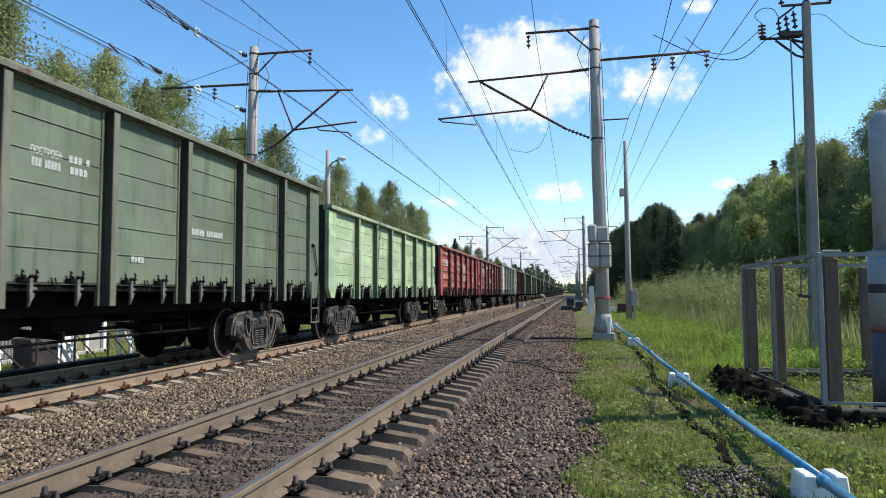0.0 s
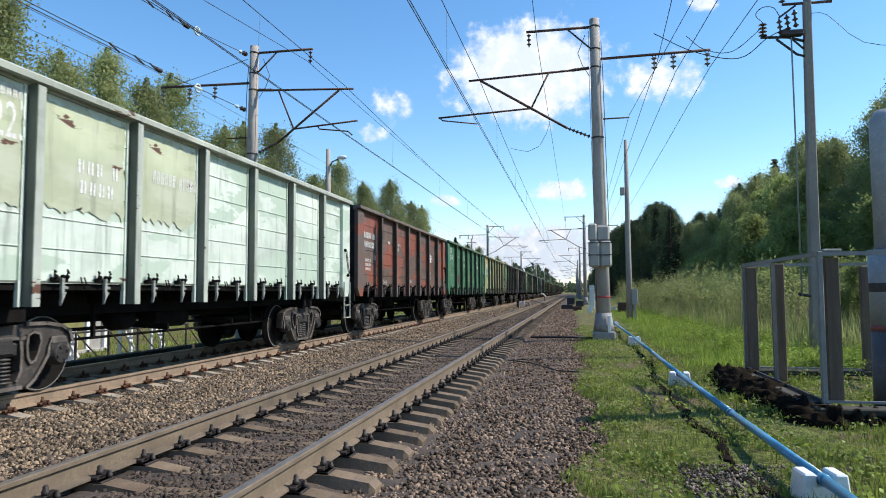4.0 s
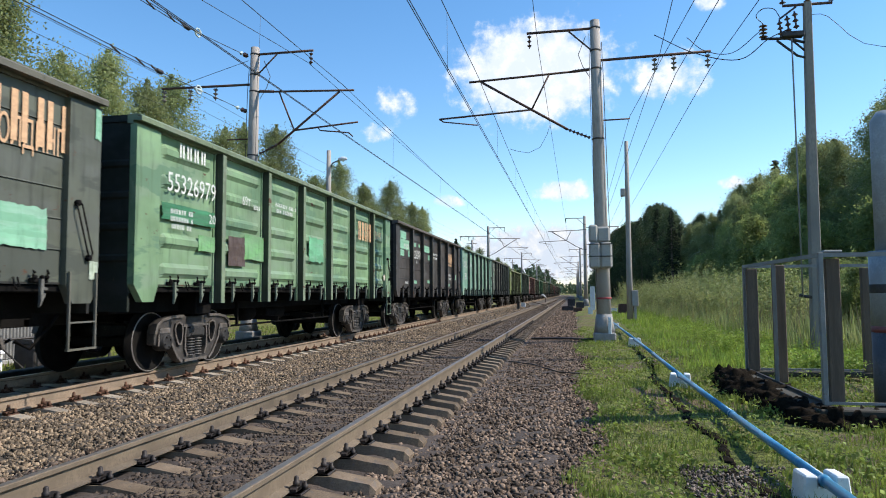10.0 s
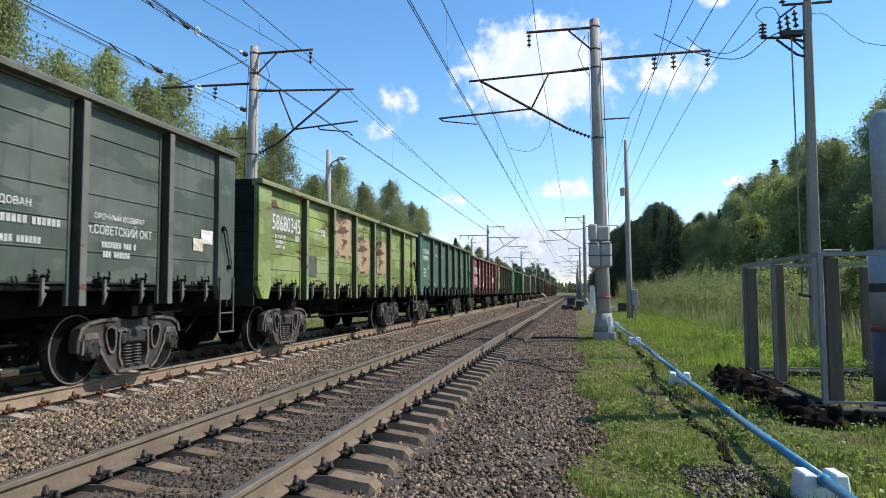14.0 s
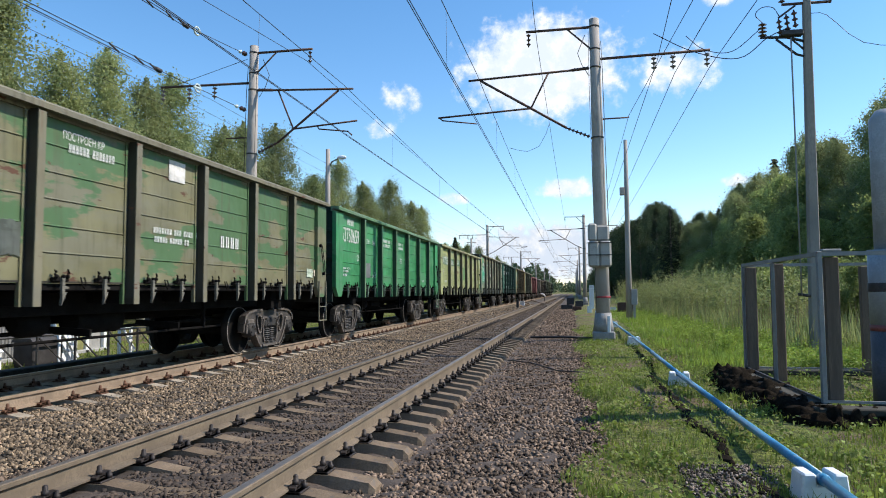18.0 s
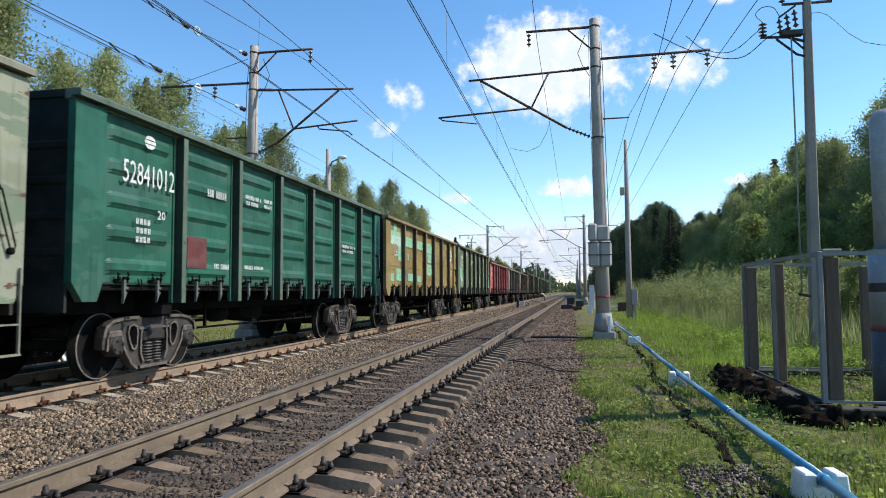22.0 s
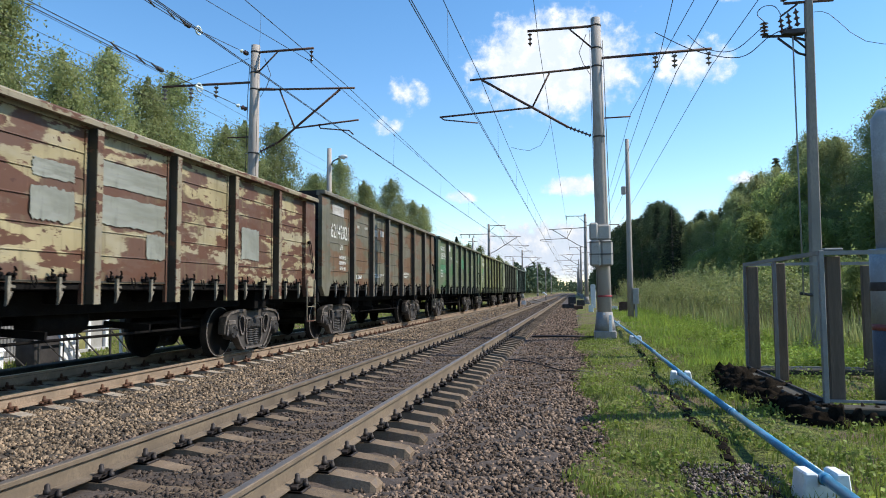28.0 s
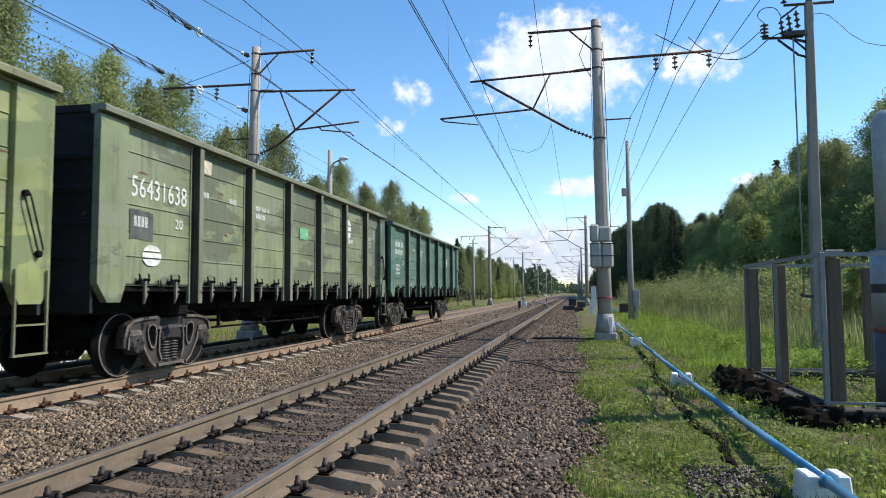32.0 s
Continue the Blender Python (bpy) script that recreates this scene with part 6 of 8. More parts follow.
# bogie: cast side frame with windows, springs, axle boxes, wheelsets
bm = bmesh.new()
d0, d1 = -0.06, 0.07
def cast(pts, w):
    """A thick cast rib through (y, z) points, w wide."""
    for (a, b) in zip(pts, pts[1:]):
        v = Vector((b[0] - a[0], b[1] - a[1]))
        n = Vector((-v.y, v.x)).normalized() * w / 2
        e = v.normalized() * w * 0.28
        prism(bm, [(a[0] - e.x + n.x, a[1] - e.y + n.y), (b[0] + e.x + n.x, b[1] + e.y + n.y), (b[0] + e.x - n.x, b[1] + e.y - n.y), (a[0] - e.x - n.x, a[1] - e.y - n.y)], d0, d1, "x")
half = [(0.0, 0.855), (0.40, 0.875), (0.72, 0.87), (0.98, 0.83), (1.12, 0.755), (1.165, 0.63), (1.165, 0.45), (1.09, 0.43), (1.075, 0.58), (1.03, 0.665),
        (0.82, 0.665), (0.775, 0.58), (0.75, 0.47), (0.66, 0.34), (0.55, 0.20), (0.43, 0.115), (0.0, 0.11)]
hole = [(0.43, 0.735), (0.52, 0.775), (0.61, 0.745), (0.635, 0.66), (0.60, 0.53), (0.54, 0.42), (0.475, 0.40), (0.43, 0.47), (0.415, 0.62)]
window = [(0.31, 0.70), (0.335, 0.55), (0.33, 0.32), (0.27, 0.205)]
rings = [half + [(-y, z) for y, z in reversed(half[1:-1])], hole, [(-y, z) for y, z in hole], window + [(-y, z) for y, z in reversed(window)]]
edges = []
for ring in rings:
    vs = [bm.verts.new((d1, y, z)) for y, z in ring]
    edges += [bm.edges.new((vs[i], vs[(i + 1) % len(vs)])) for i in range(len(vs))]
bmesh.ops.triangle_fill(bm, edges=edges, use_beauty=True, normal=(1, 0, 0))
back = bmesh.ops.extrude_face_region(bm, geom=bm.faces[:])
bmesh.ops.translate(bm, verts=[g for g in back["geom"] if isinstance(g, bmesh.types.BMVert)], vec=(d0 - d1, 0, 0))
bmesh.ops.recalc_face_normals(bm, faces=bm.faces[:])
# raised lips round the casting, the windows and the axle jaws
d0, d1 = 0.0, 0.105
for s in (-1, 1):
    cast([(s * y, z) for y, z in half[1:6]], 0.045)
    cast([(s * y, z) for y, z in half[7:16]], 0.042)
    cast([(s * y, z) for y, z in hole + hole[:1]], 0.03)
    cast([(s * y, z) for y, z in window], 0.04)
    bevelled(bm, -0.10, 0.12, s * 0.925 - 0.13, s * 0.925 + 0.13, 0.60, 0.70, 0.02)
cast([(-0.34, 0.125), (0.34, 0.125)], 0.045)
cast([(-0.38, 0.71), (0.38, 0.71)], 0.04)
# raised faces take the painted highlight
for f in bm.faces:
    f.material_index = 1 if f.calc_center_median().x > 0.072 else 0
ME_FRAME = mesh_of("side_frame", bm)
bm = bmesh.new()
lathe(bm, [(0.14, -0.1), (0.15, -0.08), (0.15, 0.04), (0.128, 0.05), (0.128, 0.09), (0.115, 0.1)], pose(0, 0, 0, 0, 90, 0), 18)
bevelled(bm, -0.09, 0.06, -0.15, 0.15, 0.02, 0.16, 0.02)
for k in range(4):
    a = k * math.tau / 4 + 0.4
    lathe(bm, [(0.018, 0), (0.018, 0.02)], pose(0.1, 0.085 * math.cos(a), 0.085 * math.sin(a), 0, 90, 0), 6)
ME_AXLEBOX = mesh_of("axle_box", bm)
bm = bmesh.new()
prof = [(0.05, 0.0)]
for i in range(7):
    z = i * 0.045
    prof += [(0.065, z + 0.004), (0.105, z + 0.014), (0.105, z + 0.027), (0.065, z + 0.037)]
lathe(bm, prof + [(0.05, 0.325)], pose(0, 0, 0.18), 12)
ME_SPRING = mesh_of("spring", bm)
bm = bmesh.new()
bevelled(bm, -1.15, 1.15, -0.2, 0.2, 0.52, 0.72, 0.03)
lathe(bm, [(0.24, 0.72), (0.24, 0.88)], Matrix(), 14)
for s in (-1, 1):
    bevelled(bm, *sorted((s * 0.95, s * 1.13)), -0.27, 0.27, 0.50, 0.66, 0.02)
    prism(bm, [(-0.1, 0.66), (0.1, 0.66), (0.2, 0.54), (-0.2, 0.54)], *sorted((s * 1.13, s * 1.16)), "x")
ME_BOLSTER = mesh_of("bolster", bm)
bm = bmesh.new()
W = pose(0, 0, 0, 0, 90, 0)
for s in (-1, 1):
    w = pose(s * HALF, 0, 0, 0, 90 * s, 0)
    lathe(bm, [(0.10, -0.09), (0.11, -0.03), (0.30, 0.02), (0.40, 0.0), (0.405, -0.065), (0.505, -0.065), (0.505, -0.04), (0.48, -0.03), (0.477, 0.062), (0.468, 0.066), (0.458, 0.066), (0.40, 0.06), (0.385, 0.035), (0.2, 0.05), (0.12, 0.09), (0.10, 0.09)], w, 32)
tube(bm, [(-1.1, 0, 0), (1.1, 0, 0)], 0.085, 12)
for s in (-1, 1):
    for k in range(5):      # balance marks on the discs, so that the wheels are seen to turn
        a = k * math.tau / 5
        lathe(bm, [(0.03, 0.0), (0.028, 0.012)], pose(s * (HALF + 0.03), 0.27 * math.cos(a), 0.27 * math.sin(a), 0, 90 * s, 0), 6)
for f in bm.faces:
    c = f.calc_center_median()
    rr = math.hypot(c.y, c.z)
    f.material_index = 1 if 0.455 < rr < 0.4775 and abs(c.x) > HALF + 0.055 else 0
ME_WHEELSET = mesh_of("wheelset", bm)
ME_WHEELSET.materials.append(M_WHEEL), ME_WHEELSET.materials.append(M_TYRE)
ME_FRAME.materials.append(M_BOGIE), ME_FRAME.materials.append(M_BOGIE_LIP)
BOGIE_AT = (2.335, 11.24)


# writing, emblems and patches: kind, from y to y, from z to z on the near side
# N number, n orange number, W word, w orange word, B rows of bars, T rows of orange bars, E and Et emblem, P patch
MARKED = {}
MARKED[-1] = [("WПОСТРОЕН", 4.56, 5.04, 2.87, 2.97), ("B1", 4.58, 5.02, 2.73, 2.83), ("B2", 5.17, 5.52, 2.73, 2.96), ("B1", 6.41, 6.68, 1.69, 1.77), ("B1", 7.86, 8.9, 2.21, 2.31)]
MARKED[0] = [("Pcream", 13.25, 13.46, 1.55, 1.71)]
MARKED[1] = [("N65150682", 0.57, 2.07, 2.56, 2.88), ("E", 1.5, 1.75, 3.1, 3.23), ("B1", 0.94, 1.31, 2.3, 2.37), ("B2", 0.71, 1.39, 1.94, 2.16), ("W22", 1.72, 1.98, 2, 2.15), ("W74м³", 3.25, 3.58, 2.66, 2.8), ("WТАРА", 3.2, 3.5, 1.62, 1.74), ("W23", 3.53, 3.74, 1.62, 1.78), ("Pdark", 2.47, 3.04, 1.62, 2.11), ("WПОСТР.", 4.4, 4.95, 2.73, 2.86), ("WКР.625", 5.25, 5.58, 2.68, 2.8), ("B1", 4.35, 5.0, 2.48, 2.6), ("B1", 5.15, 5.6, 2.45, 2.57), ("Ppink", 6.56, 7.54, 2.32, 2.87), ("B3", 6.3, 7.76, 1.92, 2.22), ("B3", 9.87, 10.63, 1.88, 2.16), ("E", 10.2, 10.33, 3.08, 3.17), ("Ppale", 12.79, 13.12, 1.76, 1.96)]
MARKED[2] = [("N64250442", 0.71, 2.18, 2.56, 2.91), ("E", 1.46, 1.74, 3.09, 3.28), ("W20", 1.39, 1.66, 2.35, 2.49), ("B2", 1.68, 2.03, 1.89, 2.08), ("B1", 3, 3.8, 2.97, 3.11), ("B2", 5.04, 5.7, 3.03, 3.31), ("Prust", 4.53, 5.77, 1.96, 2.32), ("B2", 4.76, 5.51, 1.98, 2.23), ("B3", 6.54, 7.37, 2.79, 2.99), ("Pcream", 11.76, 12.1, 2.01, 2.24)]
MARKED[3] = [("Pyel", 0.7, 2.14, 2.2, 3.54), ("Pyel", 2.56, 4.13, 2.2, 3.64), ("Pyel", 4.42, 5.92, 2.22, 3.64), ("N53600223", 0.83, 2.23, 2.96, 3.37), ("B1", 1.02, 2.13, 3.42, 3.57), ("B3", 0.85, 1.53, 2.44, 2.73), ("B2", 3.03, 3.78, 2.5, 2.93), ("B1", 4.57, 5.92, 2.87, 3.06)]
MARKED[5] = [("N63241442", 0.63, 1.88, 2.86, 3.14), ("B1", 0.67, 1.38, 3.22, 3.49), ("W20", 1.62, 1.81, 2.63, 2.78), ("B2", 0.72, 1.05, 2.31, 2.52), ("B1", 1.22, 1.48, 2.08, 2.16), ("W69т", 2.57, 2.77, 3.06, 3.16), ("B1", 3.46, 3.69, 3.08, 3.18), ("B1", 2.49, 2.85, 2.42, 2.52), ("WТАРА", 2.37, 2.63, 1.67, 1.75), ("W24.1", 2.68, 2.92, 1.67, 1.78), ("B2", 4.27, 4.91, 3.04, 3.26), ("B2", 5.16, 5.54, 3.03, 3.25), ("E", 4.52, 4.81, 2.78, 2.94), ("B2", 4.21, 5.05, 2.65, 2.8), ("B1", 5.23, 5.48, 2.65, 2.8), ("Pdark2", 3.33, 3.83, 1.66, 2.16), ("B3", 4.19, 4.36, 1.7, 1.9), ("T3", 6.23, 7.33, 1.89, 2.18), ("E", 9.89, 10.56, 2.87, 3.21), ("B1", 9.54, 10.91, 2.71, 2.92), ("Pwhite", 12.03, 12.37, 2.04, 2.32)]
MARKED[6] = [("Pteal", 0.58, 2.08, 2.31, 2.96), ("Pteal", 2.42, 3.9, 2.87, 3.36), ("N62175260", 0.65, 1.97, 2.83, 3.27), ("T1", 0.94, 1.8, 3.35, 3.66), ("B3", 0.89, 1.53, 2.46, 2.72), ("W20", 1.67, 1.87, 2.54, 2.71), ("W69т", 2.64, 2.93, 2.96, 3.13), ("B1", 3.41, 3.61, 2.99, 3.08), ("Pgrey", 2.43, 3.07, 1.63, 2.07), ("W23.5", 3.39, 3.71, 1.67, 1.78), ("Pteal", 3.08, 3.89, 1.62, 1.92), ("Pteal", 4.2, 4.92, 2.9, 3.35), ("B2", 4.26, 4.75, 2.95, 3.15), ("Ptan", 5.22, 5.58, 2.94, 3.18), ("T2", 4.24, 4.8, 2.51, 2.73), ("Pteal", 4.21, 4.75, 1.73, 1.98), ("Et", 9.76, 10.71, 2.95, 3.33), ("T2", 9.57, 10.8, 2.61, 2.9), ("T1", 11.61, 12.26, 3.06, 3.48)]
MARKED[7] = [("Pgreen", 0.6, 2.19, 2.25, 3.59), ("N62142617", 0.63, 1.92, 2.83, 3.21), ("B1", 1.15, 1.63, 3.24, 3.4), ("W20", 1.8, 1.98, 2.61, 2.73), ("B3", 0.78, 1.27, 2.32, 2.66), ("Pgreen", 2.41, 4.01, 2.5, 3.33), ("B1", 2.72, 2.95, 3, 3.09), ("B1", 3.48, 3.69, 3.03, 3.12), ("Pgreen", 4.28, 5.74, 2.35, 3.27), ("B2", 4.34, 4.94, 2.94, 3.16), ("B2", 4.39, 4.64, 2.38, 2.57), ("Pgreen", 2.46, 3.32, 1.64, 1.93), ("W24.5", 2.81, 3.1, 1.7, 1.85), ("WТАРА", 2.55, 2.8, 1.73, 1.79), ("T2", 6.21, 7.2, 2.05, 2.21), ("T2", 7.96, 9.29, 2.01, 2.24), ("T2", 9.78, 11.03, 2, 2.24)]
MARKED[8] = [("T1", 0.19, 0.6, 3.16, 3.36), ("Et", 1.16, 1.63, 3.41, 3.61), ("n61993705", 0.69, 2.18, 2.88, 3.3), ("WПОСТРОЕН", 0.78, 1.25, 2.18, 2.28), ("W08.12.13", 0.92, 1.32, 2.05, 2.14), ("W20", 1.85, 2.11, 2.11, 2.26), ("Pmint", 2.82, 3.91, 2.38, 2.85), ("Pmint", 4.41, 5.81, 2.27, 2.92), ("Pmint", 4.43, 5.74, 1.58, 1.82), ("B1", 2.98, 3.32, 1.74, 1.83), ("W24", 3.36, 3.62, 1.74, 1.89), ("B2", 4.86, 5.37, 1.97, 2.2), ("Et", 6.5, 7.3, 3, 3.36), ("Pmint", 6.51, 7.27, 2.45, 2.87), ("T1", 8.23, 8.98, 2.95, 3.38), ("T1", 9.92, 11.07, 2.98, 3.45), ("T1", 11.6, 12.97, 2.96, 3.54), ("Pmint", 9.78, 11.18, 2.12, 2.37), ("Pmint", 11.61, 12.56, 1.76, 2.27), ("B2", 7.94, 9.19, 2.1, 2.26), ("wХОЛДИНГ", 11.66, 12.77, 2.83, 3.25), ("Pmint", 13.23, 13.48, 3.22, 3.68), ("Ppale", 13.18, 13.43, 1.42, 1.67)]
MARKED[9] = [("Pgreen2", 0.83, 2.18, 2.37, 2.64), ("N55326979", 0.74, 2.14, 2.82, 3.12), ("B1", 1.04, 1.79, 3.39, 3.61), ("B3", 0.83, 1.44, 2.25, 2.56), ("W20", 1.94, 2.15, 2.43, 2.59), ("Pdark2", 2.61, 3.24, 1.75, 2.28), ("Plime", 3.2, 4.01, 1.87, 2.37), ("W69т", 3.1, 3.42, 2.9, 3.08), ("B1", 3.55, 3.81, 2.87, 2.95), ("B2", 4.53, 5.57, 2.93, 3.13), ("Pmint2", 6.33, 7.28, 1.97, 2.59), ("T1", 10.03, 11.21, 2.79, 3.33), ("Plime", 1.61, 2.14, 1.94, 2.22), ("wЛИЗИНГ", 11.6, 12.34, 2.95, 3.17), ("Pcream", 12.63, 12.9, 1.65, 1.86)]
MARKED[10] = [("Pmint", 0.78, 1.66, 3.23, 3.52), ("Pmint", 0.73, 2.25, 2.85, 3.24), ("B1", 1.32, 1.97, 2.91, 3.08), ("Pmint", 0.76, 1.33, 2.6, 2.84), ("Pmint", 1.95, 2.23, 2.62, 2.86), ("N62250347", 2.66, 4, 2.6, 2.94), ("W20", 3.19, 3.42, 2.42, 2.53), ("Pmint", 2.85, 3.25, 3.06, 3.22), ("Pmint", 3.65, 3.92, 3.08, 3.22), ("Pmint", 4.49, 5.78, 2.95, 3.24), ("Pmint", 5.44, 5.78, 2.65, 2.87), ("B2", 6.44, 7.56, 2.74, 3.01), ("Pmint", 2.63, 3.37, 1.62, 1.75), ("B1", 1.4, 1.87, 1.6, 1.68), ("Pmint", 5.29, 5.78, 1.66, 1.8), ("T1", 9.91, 11.19, 2.77, 3.19), ("T1", 10.18, 11.04, 2.72, 3.08), ("T1", 10.19, 11.05, 2.57, 2.69), ("B2", 10.19, 10.87, 1.91, 2.18), ("Pmint", 12.02, 12.39, 1.93, 2.2), ("Pmint", 10.21, 10.51, 1.58, 1.71), ("Ppale", 10.83, 10.96, 1.42, 1.54), ("Ppale", 11.4, 11.5, 1.42, 1.55)]
MARKED[11] = [("N53606321", 0.69, 2.19, 2.71, 3.1), ("B3", 1.15, 1.81, 2.05, 2.4), ("Pdark3", 2.5, 3.1, 1.65, 2.24), ("B1", 3.06, 3.93, 2.82, 2.99), ("Pmint3", 5.29, 5.79, 2.49, 3.32), ("Ppink2", 12.57, 12.92, 1.64, 1.84), ("Pmint3", 11.58, 12.65, 2.56, 3.29)]
MARKED[12] = [("Pmint", 0.96, 1.4, 2.58, 2.82), ("N62721410", 0.83, 2.08, 2.9, 3.17), ("B1", 0.87, 1.67, 3.3, 3.5), ("W20", 1.99, 2.17, 2.66, 2.8), ("B3", 0.89, 1.48, 2.04, 2.53), ("B1", 2.89, 3.09, 3.08, 3.14), ("B1", 3.85, 4.09, 3.09, 3.17), ("B2", 4.64, 5.91, 3.01, 3.2), ("B1", 5.49, 5.83, 2.68, 2.82), ("B2", 6.37, 7.66, 2.07, 2.22), ("B1", 2.72, 3.37, 1.66, 1.76), ("WСРОЧНЫЙ ВОЗВРАТ", 9.8, 10.85, 2.22, 2.32), ("Wст.СОВЕТСКИЙ ОКТ", 9.62, 11.02, 2.02, 2.18), ("B2", 9.95, 10.65, 1.72, 1.93), ("WАРЕНДОВАН", 7.95, 8.75, 2.22, 2.33), ("B1", 7.75, 9.2, 2.04, 2.13), ("B1", 7.75, 8.9, 1.82, 1.9), ("Pwhite", 12.36, 12.73, 2.07, 2.3), ("Pcream", 12.12, 12.42, 1.93, 2.15)]
MARKED[13] = [("Pdkol", 0.67, 2.24, 2.47, 3), ("N58680345", 0.7, 2.14, 2.56, 2.89), ("B3", 0.83, 1.35, 2.18, 2.46), ("B1", 1.85, 2.08, 2.38, 2.52), ("W70т", 3.04, 3.35, 2.62, 2.79), ("B1", 3.42, 3.69, 2.64, 2.79), ("Pdark3", 2.62, 3.18, 1.61, 2.13), ("Ppeel", 4.53, 5.92, 2.14, 3.36), ("Ppeel", 6.25, 7.71, 1.76, 2.91), ("Ppeel", 7.92, 9.59, 1.76, 2.92)]
MARKED[15] = [("Ppink", 0.63, 1.93, 1.65, 2.24), ("N67789842", 0.69, 2.15, 2.43, 2.8), ("E", 1.17, 1.46, 3.06, 3.24), ("W20", 1.79, 2, 2.01, 2.18), ("B3", 0.89, 1.71, 1.82, 2.16), ("Pwhite", 2.67, 3.28, 2.4, 2.77), ("Pwhite", 4.61, 5.25, 1.63, 1.91), ("Pwhite", 9.82, 10.92, 1.92, 2.33), ("B1", 2.67, 3.35, 1.61, 1.71), ("B2", 4.45, 5.05, 2.55, 2.68), ("Pcream", 12.88, 13.16, 1.28, 1.53)]
MARKED[16] = [("B1", 0.88, 1.91, 3.15, 3.32), ("N54014576", 0.75, 1.93, 2.55, 2.9), ("W20", 2.02, 2.22, 2.29, 2.46), ("B3", 0.92, 1.68, 1.67, 1.98), ("B1", 3.12, 3.58, 2.61, 2.7), ("WПОСТРОЕН КР", 4.56, 5.3, 3.13, 3.24), ("B1", 4.66, 5.5, 2.98, 3.09), ("Pwhite", 6.77, 7.21, 2.98, 3.3), ("B2", 6.41, 7.64, 2, 2.22), ("B1", 8.36, 8.99, 2.04, 2.24), ("Pdark3", 3.55, 4.12, 1.65, 2.07), ("B1", 2.92, 3.18, 1.65, 1.73), ("Ppale", 12.29, 12.65, 1.59, 1.8), ("Pcream", 12.72, 12.92, 1.63, 1.78)]
MARKED[17] = [("B1", 1.04, 1.55, 3.1, 3.27), ("N53750659", 0.59, 2.06, 2.62, 3.02), ("W20", 1.89, 2.08, 2.13, 2.31), ("B2", 0.57, 1.25, 1.79, 1.92), ("B1", 0.67, 1, 1.68, 1.75), ("W70т", 2.8, 3.1, 2.7, 2.84), ("W76м³", 3.4, 3.72, 2.7, 2.84), ("B2", 4.32, 5.64, 2.73, 2.97), ("B2", 6.51, 7.24, 2.76, 2.99), ("Pgrey", 2.58, 3.2, 1.68, 2.12), ("WТАРА", 3.35, 3.6, 1.68, 1.78), ("W23", 3.62, 3.8, 1.68, 1.86), ("B3", 6.74, 7.04, 2.26, 2.44), ("B1", 10.39, 10.69, 1.65, 1.72)]
MARKED[18] = [("Pdkgr", 0.64, 2.2, 2.56, 2.97), ("N60777653", 0.66, 2.15, 2.59, 2.95), ("Pdkgr", 2.59, 4.02, 2.56, 2.95), ("Pdkgr", 4.44, 5.78, 2.63, 2.98), ("B1", 2.99, 3.73, 2.64, 2.84), ("B2", 4.55, 5.58, 2.72, 2.92), ("Pgrey", 2.58, 3.13, 1.66, 2.14), ("B3", 0.71, 1.16, 2.12, 2.32), ("Plime2", 6.36, 7.51, 1.86, 2.64), ("B1", 1.24, 1.8, 1.71, 1.82), ("Plime2", 12.86, 13.4, 1.33, 1.69), ("B2", 11.8, 12.66, 1.73, 1.9)]
MARKED[19] = [("Pemer", 0.67, 2.22, 1.9, 3.03), ("Pemer", 0.74, 1.59, 3.18, 3.66), ("Pemer", 0.09, 0.38, 1.76, 3.23), ("N55539985", 0.66, 2.11, 2.57, 2.93), ("B1", 1.12, 1.95, 3.02, 3.24), ("B3", 1.1, 1.95, 2, 2.34), ("W20", 1.96, 2.17, 2.13, 2.29), ("Polive", 2.51, 4.04, 3.04, 3.46), ("B1", 2.88, 3.71, 3.08, 3.26), ("Pdark2", 2.46, 3.16, 1.61, 2.08), ("B1", 3.18, 3.83, 1.66, 1.77), ("B2", 4.54, 5.55, 2.71, 3.04), ("B3", 4.96, 5.66, 2.33, 2.57), ("Pemer", 9.84, 10.83, 1.76, 2.14)]
MARKED[20] = [("E", 1.36, 1.62, 3.34, 3.53), ("N52841012", 0.9, 2.11, 2.78, 3.1), ("W20", 1.7, 1.89, 2.33, 2.46), ("B3", 1.2, 1.53, 1.96, 2.3), ("B1", 3.08, 3.7, 2.87, 3), ("B2", 4.43, 5.07, 2.9, 3.09), ("B2", 5.2, 5.57, 2.92, 3.11), ("Pdred", 2.5, 3.08, 1.64, 2.15), ("B1", 3.32, 3.83, 1.65, 1.74), ("B1", 4.42, 5.19, 1.68, 1.75), ("B2", 9.86, 10.94, 2.31, 2.51)]
